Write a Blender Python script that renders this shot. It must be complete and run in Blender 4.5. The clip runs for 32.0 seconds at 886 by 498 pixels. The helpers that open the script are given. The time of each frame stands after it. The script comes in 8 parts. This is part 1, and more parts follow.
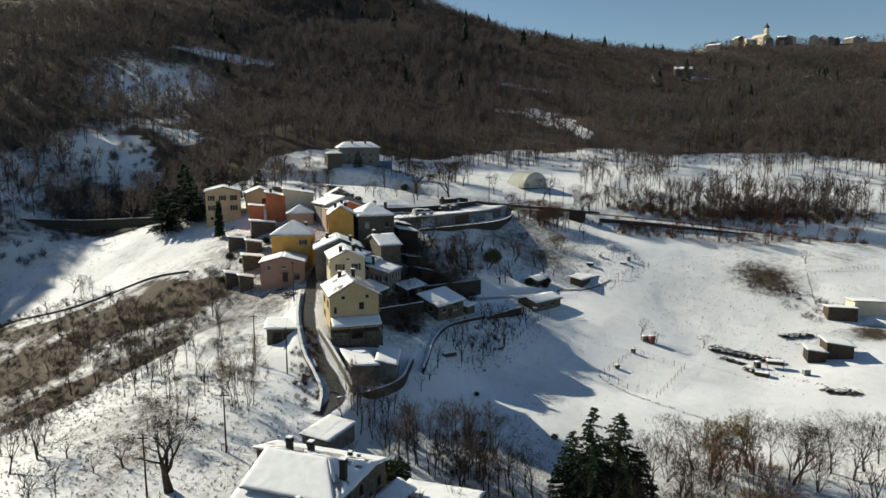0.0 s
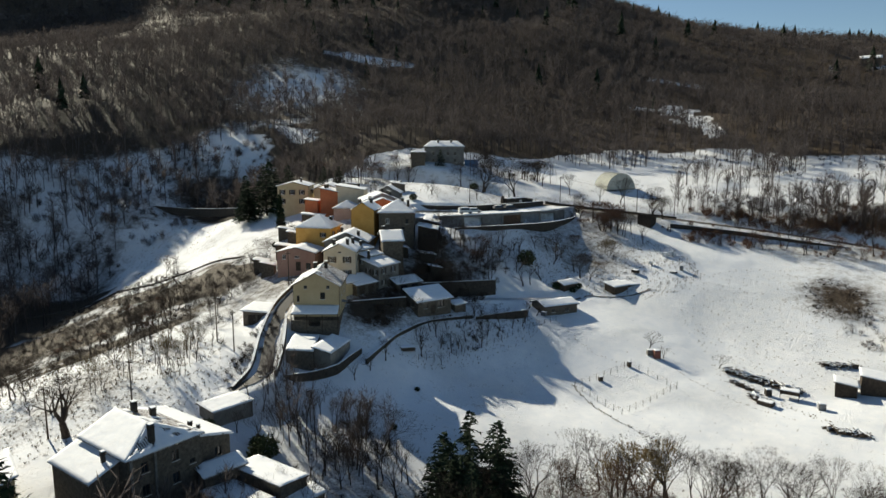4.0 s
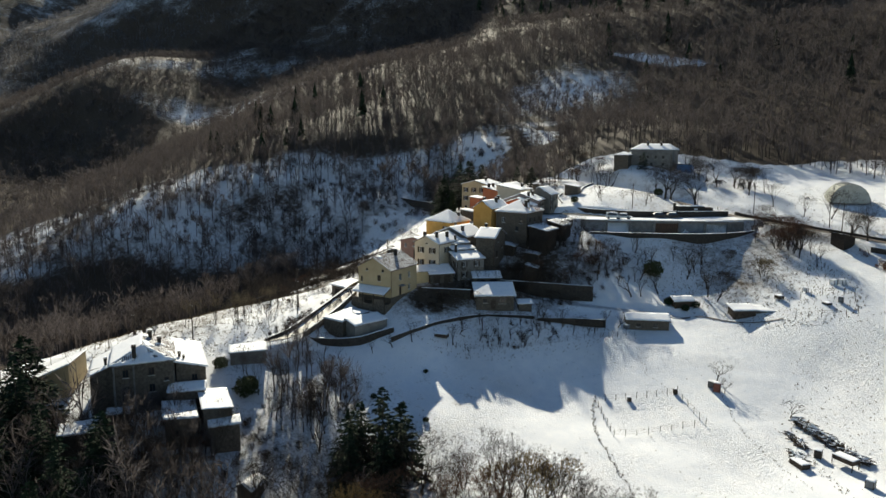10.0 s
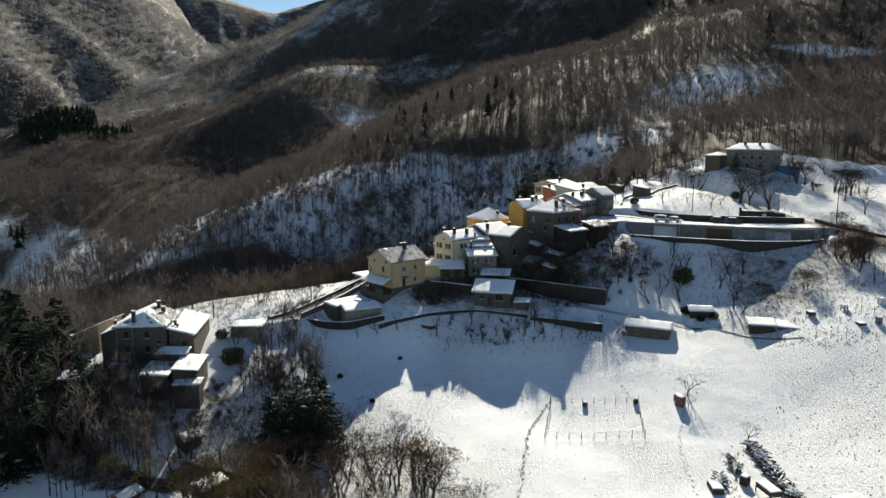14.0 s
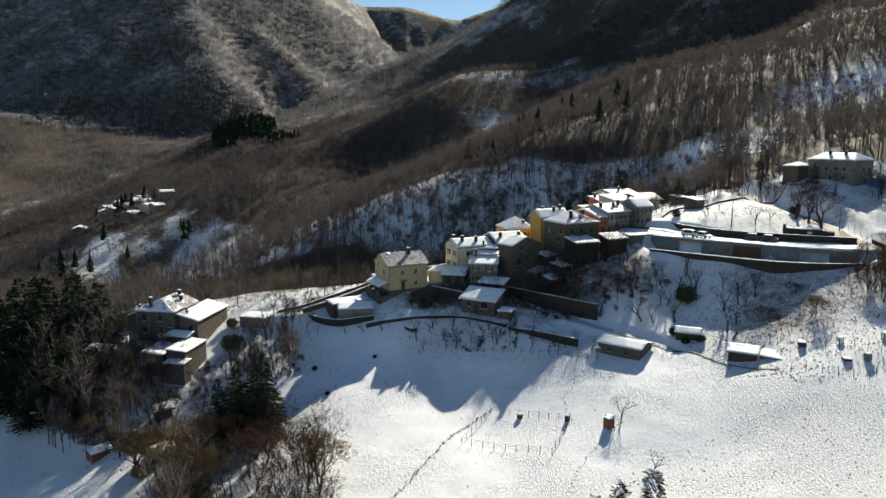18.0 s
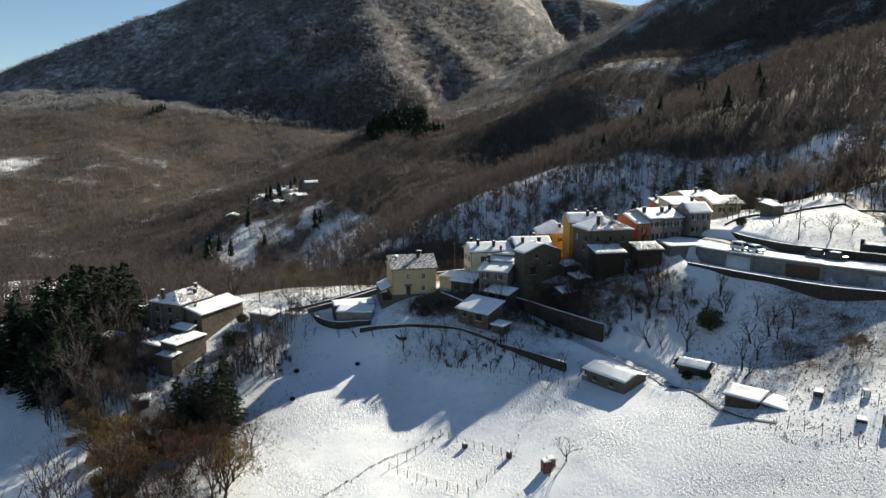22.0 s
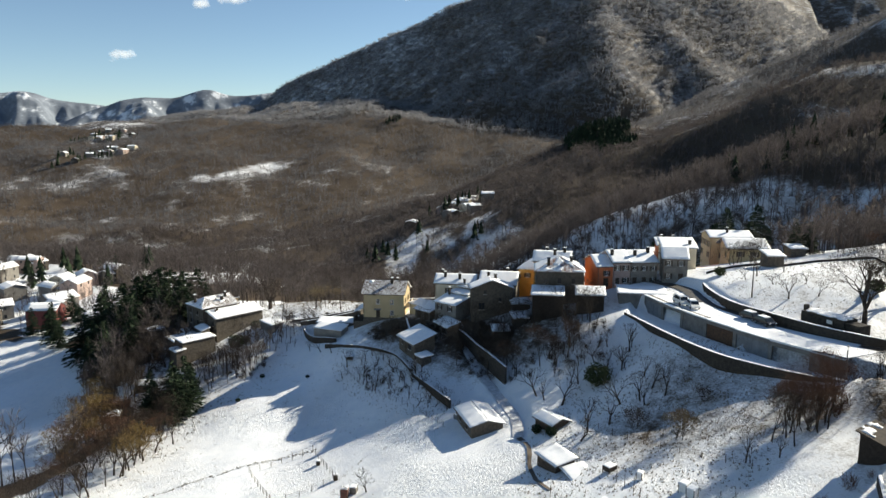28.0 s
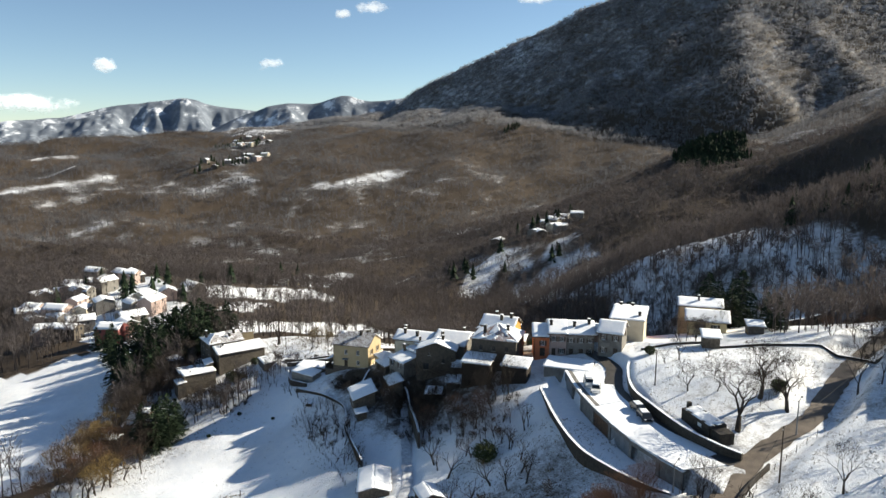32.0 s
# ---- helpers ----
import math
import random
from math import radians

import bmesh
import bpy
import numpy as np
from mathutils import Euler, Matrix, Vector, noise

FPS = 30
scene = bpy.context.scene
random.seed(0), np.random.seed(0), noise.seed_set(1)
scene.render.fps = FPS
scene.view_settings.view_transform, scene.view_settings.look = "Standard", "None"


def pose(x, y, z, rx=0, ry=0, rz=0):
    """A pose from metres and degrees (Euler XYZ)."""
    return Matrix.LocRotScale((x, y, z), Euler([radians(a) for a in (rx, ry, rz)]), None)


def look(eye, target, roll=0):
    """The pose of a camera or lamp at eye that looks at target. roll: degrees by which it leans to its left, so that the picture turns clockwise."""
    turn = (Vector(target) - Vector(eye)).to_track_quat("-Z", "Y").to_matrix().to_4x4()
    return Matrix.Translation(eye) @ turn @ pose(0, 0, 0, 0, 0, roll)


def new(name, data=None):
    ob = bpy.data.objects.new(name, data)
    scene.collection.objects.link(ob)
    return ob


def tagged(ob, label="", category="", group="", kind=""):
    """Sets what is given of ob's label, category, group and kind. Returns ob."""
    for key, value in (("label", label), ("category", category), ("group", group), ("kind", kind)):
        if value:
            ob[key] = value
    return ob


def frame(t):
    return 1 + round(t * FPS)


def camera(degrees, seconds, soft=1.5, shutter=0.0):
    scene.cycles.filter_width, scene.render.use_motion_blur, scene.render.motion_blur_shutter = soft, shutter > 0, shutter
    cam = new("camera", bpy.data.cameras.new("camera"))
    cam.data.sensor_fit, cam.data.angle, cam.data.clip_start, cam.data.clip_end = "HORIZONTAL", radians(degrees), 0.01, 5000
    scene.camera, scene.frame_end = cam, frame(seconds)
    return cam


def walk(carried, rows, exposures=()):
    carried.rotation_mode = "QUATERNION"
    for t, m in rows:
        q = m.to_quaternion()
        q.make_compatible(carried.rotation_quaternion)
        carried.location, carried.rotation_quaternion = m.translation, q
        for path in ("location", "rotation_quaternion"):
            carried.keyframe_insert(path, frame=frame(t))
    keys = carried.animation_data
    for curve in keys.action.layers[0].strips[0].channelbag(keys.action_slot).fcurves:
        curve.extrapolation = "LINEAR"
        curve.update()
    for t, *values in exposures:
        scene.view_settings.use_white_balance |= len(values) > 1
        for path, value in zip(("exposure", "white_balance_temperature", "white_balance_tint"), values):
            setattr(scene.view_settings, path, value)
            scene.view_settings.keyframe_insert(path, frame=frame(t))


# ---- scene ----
import collections

cam = camera(65.4, 32.0)
METRES, EYE, TILT, LEAN, TURN = 350.0, 60.0, -9.0, 0.0, 0.0
ROWS = [
    (0.0, 0.0, 0.0, 0.0, 0.0, 0.0, -0.0),
    (0.5, 0.0155, -0.0015, 0.0, 2.78, -0.06, -0.45),
    (1.0, 0.0321, -0.002, 0.0003, 5.77, -0.15, -0.95),
    (1.5, 0.0477, -0.0019, 0.0007, 8.58, -0.22, -1.38),
    (2.0, 0.0628, -0.001, 0.0019, 11.31, -0.37, -1.81),
    (2.5, 0.0787, 0.0007, 0.0023, 12.54, -0.4, -1.98),
    (3.0, 0.0937, 0.0029, 0.0027, 13.7, -0.45, -2.17),
    (3.5, 0.1087, 0.0057, 0.003, 15.04, -0.52, -2.41),
    (5.5, 0.1692, 0.0222, 0.005, 21.11, -0.79, -3.33),
    (6.0, 0.1838, 0.0268, 0.0059, 23.24, -0.9, -3.63),
    (6.5, 0.1982, 0.0319, 0.0068, 26.01, -1.05, -4.03),
    (7.0, 0.2121, 0.0374, 0.0076, 29.57, -1.28, -4.61),
    (7.5, 0.2268, 0.0439, 0.0086, 33.84, -1.62, -5.21),
    (8.0, 0.2405, 0.0508, 0.0097, 36.41, -1.83, -5.53),
    (8.5, 0.2536, 0.0582, 0.0114, 39.09, -2.09, -5.86),
    (9.0, 0.2667, 0.0664, 0.0124, 41.78, -2.31, -6.16),
    (9.5, 0.2789, 0.0747, 0.0144, 44.47, -2.67, -6.53),
    (10.0, 0.2908, 0.0837, 0.0162, 47.07, -3.04, -6.86),
    (10.5, 0.3023, 0.0937, 0.0181, 49.08, -3.3, -7.12),
    (11.0, 0.3143, 0.1051, 0.02, 50.71, -3.49, -7.21),
    (11.5, 0.3249, 0.1161, 0.0216, 52.29, -3.67, -7.32),
    (12.0, 0.3354, 0.1273, 0.0232, 54.17, -3.88, -7.45),
    (12.5, 0.3456, 0.139, 0.0248, 56.53, -4.13, -7.59),
    (13.0, 0.3552, 0.1507, 0.0265, 59.22, -4.49, -7.82),
    (13.5, 0.3643, 0.1628, 0.0281, 61.41, -4.79, -7.96),
    (14.0, 0.3736, 0.1762, 0.0298, 63.78, -5.12, -8.14),
    (14.5, 0.3818, 0.1891, 0.0315, 66.07, -5.39, -8.23),
    (15.0, 0.3895, 0.2022, 0.0335, 68.42, -5.71, -8.37),
    (15.5, 0.3966, 0.2153, 0.0354, 70.8, -6.04, -8.51),
    (17.5, 0.4214, 0.2713, 0.047, 78.4, -7.1, -8.89),
    (18.0, 0.4267, 0.2852, 0.0527, 79.16, -7.22, -8.88),
    (18.5, 0.4315, 0.2994, 0.0573, 81.5, -7.62, -8.93),
    (19.0, 0.4343, 0.314, 0.0602, 83.35, -8.05, -8.95),
    (19.5, 0.4335, 0.3279, 0.0624, 85.23, -8.49, -8.93),
    (20.0, 0.43, 0.3417, 0.0646, 88.09, -9.06, -8.88),
    (20.5, 0.4244, 0.3552, 0.0668, 89.02, -9.29, -8.84),
    (21.0, 0.417, 0.3691, 0.069, 91.77, -9.83, -8.85),
    (21.5, 0.4092, 0.3817, 0.0712, 93.14, -10.12, -8.84),
    (22.0, 0.4029, 0.3954, 0.0735, 93.91, -10.19, -8.79),
    (22.5, 0.3991, 0.4099, 0.0759, 93.84, -10.11, -8.78),
    (23.0, 0.3966, 0.4245, 0.0783, 93.83, -10.03, -8.81),
    (23.5, 0.3953, 0.4398, 0.0806, 94.19, -9.98, -8.82),
    (24.0, 0.3947, 0.456, 0.0833, 95.13, -10.03, -8.82),
    (24.5, 0.3945, 0.471, 0.0858, 96.91, -10.23, -8.85),
    (25.0, 0.3947, 0.4861, 0.0884, 100.48, -10.75, -8.84),
    (25.5, 0.3943, 0.501, 0.0908, 104.02, -11.31, -8.75),
    (27.5, 0.3843, 0.559, 0.1155, 113.76, -12.83, -8.23),
    (28.0, 0.3798, 0.5725, 0.1233, 114.26, -12.86, -8.19),
    (28.5, 0.3749, 0.5862, 0.1311, 115.08, -12.93, -8.12),
    (29.0, 0.3701, 0.5998, 0.1388, 115.25, -12.93, -8.11),
    (29.5, 0.365, 0.6134, 0.1467, 115.91, -13.0, -8.09),
    (30.0, 0.3599, 0.6269, 0.1548, 118.33, -13.31, -7.95),
    (30.5, 0.3541, 0.6412, 0.1635, 119.49, -13.48, -7.87),
    (31.0, 0.3486, 0.6543, 0.1715, 120.79, -13.66, -7.81),
    (31.5, 0.3427, 0.6674, 0.1794, 123.28, -14.0, -7.67),
    (32.0, 0.3366, 0.6806, 0.1874, 125.5, -14.31, -7.51),
]
EXPOSURES = ((0, 0.29, 7000, 2), (6, 0.42, 6950, 2), (13, 0.58, 6950, 3), (20, 0.62, 6900, 4), (26, 0.74, 6850, 4), (32, 0.86, 6800, 5))
walk(cam, [(t, pose(0, 0, EYE, TILT, LEAN, TURN) @ pose(METRES * x, METRES * y, METRES * z, 90 + pitch, roll, yaw)) for t, x, y, z, yaw, pitch, roll in ROWS], EXPOSURES)

# ---- world and sun ----
SUN_YAW, SUN_ELEV = 57.0, 29.5
SUN_DIR = Vector((-math.sin(radians(SUN_YAW)) * math.cos(radians(SUN_ELEV)), math.cos(radians(SUN_YAW)) * math.cos(radians(SUN_ELEV)), math.sin(radians(SUN_ELEV))))
world = bpy.data.worlds.new("sky")
scene.world = world
world.use_nodes = True
wn = world.node_tree.nodes
sky = wn.new("ShaderNodeTexSky")
sky.sky_type = "NISHITA"
sky.sun_disc = False
sky.sun_elevation, sky.sun_rotation = radians(SUN_ELEV), radians(-SUN_YAW)
sky.altitude, sky.air_density, sky.dust_density, sky.ozone_density = 2200, 1.0, 0.2, 2.4
wn["Background"].inputs["Strength"].default_value = 0.074
world.node_tree.links.new(sky.outputs[0], wn["Background"].inputs["Color"])
sun_data = bpy.data.lights.new("sun", "SUN")
sun_data.energy, sun_data.angle, sun_data.color = 5.0, radians(0.5), (1.0, 0.93, 0.83)
sun = new("sun", sun_data)
sun.matrix_world = look(SUN_DIR * 500, (0, 0, 0))


# ---- materials ----
def mat(name, rough=0.9, metal=0.0):
    m = bpy.data.materials.new(name)
    m.use_nodes = True
    b = m.node_tree.nodes["Principled BSDF"]
    b.inputs["Roughness"].default_value = rough
    b.inputs["Metallic"].default_value = metal
    b.inputs["Specular IOR Level"].default_value = 0.3
    return m, m.node_tree.nodes, m.node_tree.links, b


def noise_node(n, l, scale, detail=4.0, coord=None, rough=0.55):
    t = n.new("ShaderNodeTexNoise")
    t.inputs["Scale"].default_value, t.inputs["Detail"].default_value, t.inputs["Roughness"].default_value = scale, detail, rough
    if coord is not None:
        l.new(coord, t.inputs["Vector"])
    return t.outputs["Fac"]


def ramp(n, l, src, stops):
    r = n.new("ShaderNodeValToRGB")
    e = r.color_ramp.elements
    e[0].position, e[0].color = stops[0][0], (*stops[0][1], 1)
    e[1].position, e[1].color = stops[-1][0], (*stops[-1][1], 1)
    for p, c in stops[1:-1]:
        q = e.new(p)
        q.color = (*c, 1)
    l.new(src, r.inputs["Fac"])
    return r.outputs["Color"]


def math_node(n, l, op, a, b):
    m = n.new("ShaderNodeMath")
    m.operation = op
    for i, v in enumerate((a, b)):
        if isinstance(v, (int, float)):
            m.inputs[i].default_value = v
        else:
            l.new(v, m.inputs[i])
    return m.outputs[0]


def bump(n, l, b, height, strength, dist):
    k = n.new("ShaderNodeBump")
    k.inputs["Strength"].default_value, k.inputs["Distance"].default_value = strength, dist
    l.new(height, k.inputs["Height"])
    l.new(k.outputs[0], b.inputs["Normal"])


def world_pos(n):
    return n.new("ShaderNodeNewGeometry").outputs["Position"]


def mix_color(n, l, fac, a, b):
    m = n.new("ShaderNodeMix")
    m.data_type = "RGBA"
    l.new(fac, m.inputs[0])
    for sock, v in ((m.inputs[6], a), (m.inputs[7], b)):
        if isinstance(v, tuple):
            sock.default_value = (*v, 1)
        else:
            l.new(v, sock)
    return m.outputs[2]


def varied(name, dark, light, scale=1.5, rough=0.9, relief=0.02, fine=12.0, streak=None):
    """A surface between two colours by noise at two scales, with fine relief."""
    m, n, l, b = mat(name, rough)
    p = world_pos(n)
    if streak:
        mp = n.new("ShaderNodeMapping")
        mp.inputs["Scale"].default_value = streak
        l.new(p, mp.inputs["Vector"])
        p = mp.outputs[0]
    a = noise_node(n, l, scale, 5, p)
    f = noise_node(n, l, fine, 3, p)
    both = math_node(n, l, "ADD", math_node(n, l, "MULTIPLY", a, 0.65), math_node(n, l, "MULTIPLY", f, 0.35))
    l.new(ramp(n, l, both, [(0.33, dark), (0.66, light)]), b.inputs["Base Color"])
    if relief:
        bump(n, l, b, f, 0.6, relief)
    return m


def island_varied(name, dark, light, rough=0.9, thin=0.0):
    """A colour of its own for each twig or leaf; thin: the share of light that passes through a haze of twigs."""
    m, n, l, b = mat(name, rough)
    g = n.new("ShaderNodeNewGeometry")
    c = ramp(n, l, g.outputs["Random Per Island"], [(0.0, dark), (1.0, light)])
    l.new(c, b.inputs["Base Color"])
    b.inputs["Specular IOR Level"].default_value = 0.2
    if thin:
        t = n.new("ShaderNodeBsdfTranslucent")
        l.new(c, t.inputs["Color"])
        k = n.new("ShaderNodeMixShader")
        k.inputs[0].default_value = thin
        l.new(b.outputs[0], k.inputs[1])
        l.new(t.outputs[0], k.inputs[2])
        l.new(k.outputs[0], n["Material Output"].inputs["Surface"])
    return m


def ground_material():
    """Snow over dead grass, leaf litter and soil; the cover attribute says how much bare ground shows."""
    m, n, l, b = mat("snowy_ground", 0.75)
    p = world_pos(n)
    at = n.new("ShaderNodeAttribute")
    at.attribute_name = "cover"
    big = noise_node(n, l, 0.045, 6, p, 0.65)
    mid = noise_node(n, l, 0.5, 6, p, 0.65)
    fine = noise_node(n, l, 3.0, 4, p, 0.6)
    s = math_node(n, l, "ADD", math_node(n, l, "MULTIPLY", big, 0.5), math_node(n, l, "MULTIPLY", mid, 0.5))
    s = math_node(n, l, "ADD", s, math_node(n, l, "MULTIPLY", math_node(n, l, "SUBTRACT", fine, 0.5), 0.42))
    bare = math_node(n, l, "ADD", math_node(n, l, "SUBTRACT", s, 1.0), at.outputs["Fac"])
    k = n.new("ShaderNodeMapRange")
    k.inputs["From Min"].default_value, k.inputs["From Max"].default_value = -0.11, 0.15
    l.new(bare, k.inputs["Value"])
    litter = ramp(n, l, fine, [(0.25, (0.028, 0.021, 0.015)), (0.5, (0.070, 0.052, 0.037)), (0.75, (0.135, 0.102, 0.07))])
    snow = ramp(n, l, mid, [(0.3, (0.78, 0.80, 0.83)), (0.7, (0.90, 0.90, 0.90))])
    l.new(mix_color(n, l, k.outputs[0], snow, litter), b.inputs["Base Color"])
    b.inputs["Specular IOR Level"].default_value = 0.12
    lump = noise_node(n, l, 2.6, 5, p, 0.65)
    broad = noise_node(n, l, 0.07, 3, p, 0.5)
    trod = math_node(n, l, "MULTIPLY", math_node(n, l, "SUBTRACT", lump, 0.5), math_node(n, l, "MULTIPLY", math_node(n, l, "POWER", broad, 4.0), 20.0))
    steps = n.new("ShaderNodeAttribute")
    steps.attribute_name = "trodden"
    trod = math_node(n, l, "ADD", trod, math_node(n, l, "MULTIPLY", math_node(n, l, "SUBTRACT", lump, 0.5), math_node(n, l, "MULTIPLY", steps.outputs["Fac"], 2.2)))
    h = math_node(n, l, "ADD", trod, math_node(n, l, "MULTIPLY", fine, 0.13))
    bump(n, l, b, h, 0.6, 0.34)
    return m


def snow_material():
    m, n, l, b = mat("snow", 0.7)
    p = world_pos(n)
    a = noise_node(n, l, 1.2, 5, p)
    f = noise_node(n, l, 9.0, 3, p)
    l.new(ramp(n, l, a, [(0.3, (0.80, 0.82, 0.85)), (0.7, (0.91, 0.91, 0.91))]), b.inputs["Base Color"])
    bump(n, l, b, math_node(n, l, "ADD", a, math_node(n, l, "MULTIPLY", f, 0.3)), 0.4, 0.1)
    return m


def tile_material(name, dark, light):
    """Half-round clay tiles in courses down the slope, with a dusting of snow left in the grooves."""
    m, n, l, b = mat(name, 0.85)
    tc = n.new("ShaderNodeUVMap")
    sep = n.new("ShaderNodeSeparateXYZ")
    l.new(tc.outputs[0], sep.inputs[0])
    w = math_node(n, l, "SINE", math_node(n, l, "MULTIPLY", sep.outputs[0], 2 * math.pi / 0.3), 0.0)
    c = math_node(n, l, "FRACT", math_node(n, l, "MULTIPLY", sep.outputs[1], 1 / 0.4), 0.0)
    p = world_pos(n)
    a = noise_node(n, l, 1.3, 4, p)
    f = noise_node(n, l, 8.0, 3, p)
    col = ramp(n, l, math_node(n, l, "ADD", math_node(n, l, "MULTIPLY", a, 0.5), math_node(n, l, "MULTIPLY", f, 0.5)), [(0.3, dark), (0.7, light)])
    dust = math_node(n, l, "SUBTRACT", math_node(n, l, "SUBTRACT", math_node(n, l, "MULTIPLY", a, 2.2), math_node(n, l, "MULTIPLY", w, 0.55)), 1.15)
    k = n.new("ShaderNodeMapRange")
    k.inputs["From Max"].default_value = 0.25
    l.new(dust, k.inputs["Value"])
    l.new(mix_color(n, l, k.outputs[0], col, (0.82, 0.83, 0.85)), b.inputs["Base Color"])
    bump(n, l, b, math_node(n, l, "ADD", w, math_node(n, l, "MULTIPLY", c, 0.5)), 0.7, 0.05)
    return m


GROUND = ground_material()
SNOW = snow_material()
TILE_BROWN = tile_material("brown_clay_tiles", (0.05, 0.035, 0.026), (0.16, 0.11, 0.08))
TILE_RED = tile_material("red_clay_tiles", (0.16, 0.06, 0.035), (0.32, 0.15, 0.09))
YELLOW = varied("yellow_render", (0.46, 0.35, 0.20), (0.55, 0.435, 0.26), 0.6, fine=5)
CREAM = varied("cream_render", (0.55, 0.47, 0.34), (0.68, 0.60, 0.46), 0.6, fine=5)
PALE_YELLOW = varied("pale_yellow_render", (0.52, 0.42, 0.24), (0.62, 0.52, 0.32), 0.6, fine=5)
OCHRE = varied("ochre_render", (0.55, 0.29, 0.07), (0.68, 0.40, 0.12), 0.6, fine=5)
PINK = varied("faded_pink_render", (0.33, 0.19, 0.15), (0.44, 0.28, 0.22), 0.6, fine=5)
ROSE = varied("pale_rose_render", (0.38, 0.28, 0.24), (0.48, 0.37, 0.32), 0.6, fine=5)
ORANGE = varied("orange_red_render", (0.45, 0.13, 0.06), (0.58, 0.20, 0.09), 0.6, fine=5)
GREY = varied("grey_render", (0.15, 0.138, 0.12), (0.27, 0.25, 0.22), 0.7, fine=5)
STONE = varied("rubble_stone", (0.055, 0.045, 0.035), (0.16, 0.135, 0.105), 2.2, relief=0.06, fine=6)
DARK_STONE = varied("dark_stone_wall", (0.025, 0.021, 0.017), (0.075, 0.064, 0.052), 2.0, relief=0.06, fine=6)
CONCRETE = varied("weathered_concrete", (0.11, 0.105, 0.095), (0.24, 0.225, 0.205), 0.8, relief=0.02, fine=8)
WOOD = varied("weathered_wood", (0.035, 0.026, 0.019), (0.10, 0.075, 0.055), 2.0, relief=0.03, fine=8)
DARK_WOOD = varied("tarred_dark_wood", (0.018, 0.014, 0.011), (0.055, 0.042, 0.032), 2.0, relief=0.03, fine=8)
WOOD_RED = varied("red_stained_wood", (0.16, 0.06, 0.045), (0.26, 0.11, 0.08), 2.0, fine=8)
SHUTTER = varied("brown_shutter_paint", (0.045, 0.035, 0.026), (0.08, 0.06, 0.045), 3.0, 0.6, 0, 9)
GREEN_PAINT = varied("green_paint", (0.02, 0.06, 0.035), (0.04, 0.10, 0.06), 2.0, 0.6, 0, 9)
TRIM = varied("stone_trim", (0.45, 0.42, 0.37), (0.60, 0.57, 0.52), 2.0, fine=8)
METAL_SHEET = varied("grey_sheet_metal", (0.11, 0.12, 0.13), (0.22, 0.23, 0.24), 1.0, 0.5, 0.01, 6)
BLUE_SHEET = varied("blue_plastic_sheet", (0.05, 0.16, 0.34), (0.10, 0.26, 0.50), 1.5, 0.4, 0.02, 5)
ASPHALT = varied("wet_asphalt", (0.035, 0.032, 0.03), (0.075, 0.068, 0.06), 0.8, 0.55, 0.01, 10)
MUD_ROAD = varied("muddy_road", (0.075, 0.058, 0.043), (0.17, 0.135, 0.105), 0.5, 0.7, 0.02, 7)
BARK = varied("grey_brown_bark", (0.026, 0.020, 0.015), (0.080, 0.062, 0.048), 1.2, relief=0.02, fine=9)
TWIG = island_varied("bare_twigs", (0.020, 0.015, 0.012), (0.074, 0.055, 0.041))
TWIG_RUST = island_varied("rusty_dry_twigs", (0.070, 0.038, 0.026), (0.185, 0.102, 0.064))
# FAR_FOREST and MOUNTAIN_FOREST: twig colours paled to stand in for aerial haze.
FAR_FOREST = island_varied("haze_paled_far_twigs", (0.085, 0.083, 0.086), (0.225, 0.218, 0.226), thin=0.42)
MOUNTAIN_FOREST = island_varied("haze_paled_mountain_twigs", (0.17, 0.168, 0.172), (0.40, 0.395, 0.405), thin=0.45)
FOREST = island_varied("winter_forest_twigs", (0.046, 0.039, 0.037), (0.172, 0.147, 0.139), thin=0.3)
NEEDLE = island_varied("dark_conifer_needles", (0.010, 0.019, 0.010), (0.035, 0.055, 0.026))
OLIVE_LEAF = island_varied("evergreen_leaves", (0.02, 0.03, 0.012), (0.07, 0.085, 0.035))
GOLD_LEAF = island_varied("golden_dry_leaves", (0.15, 0.10, 0.04), (0.34, 0.24, 0.10))
TRODDEN = varied("trodden_snow", (0.34, 0.34, 0.35), (0.74, 0.75, 0.77), 1.2, relief=0.03, fine=5)
DRY_GRASS = island_varied("dry_straw_grass", (0.10, 0.075, 0.045), (0.26, 0.20, 0.12))
WHITE_PAINT = varied("white_paint", (0.70, 0.70, 0.69), (0.82, 0.82, 0.81), 1.0, 0.5, 0)
CAR_DARK = varied("dark_car_paint", (0.012, 0.013, 0.016), (0.02, 0.021, 0.025), 1.0, 0.25, 0)
CAR_WHITE = varied("white_car_paint", (0.62, 0.62, 0.60), (0.72, 0.72, 0.70), 1.0, 0.3, 0)
RUBBER = varied("black_rubber", (0.012, 0.012, 0.012), (0.03, 0.03, 0.03), 4.0, 0.8, 0)
RUST = varied("rusty_iron", (0.05, 0.03, 0.02), (0.14, 0.075, 0.04), 3.0, 0.7, 0.01)
NET = varied("translucent_grey_film", (0.36, 0.36, 0.31), (0.54, 0.54, 0.47), 0.6, 0.9, 0.01, 4)


def glass_material():
    m, n, l, b = mat("window_glass", 0.08)
    b.inputs["Base Color"].default_value = (0.02, 0.025, 0.03, 1)
    b.inputs["Specular IOR Level"].default_value = 0.6
    return m


GLASS = glass_material()


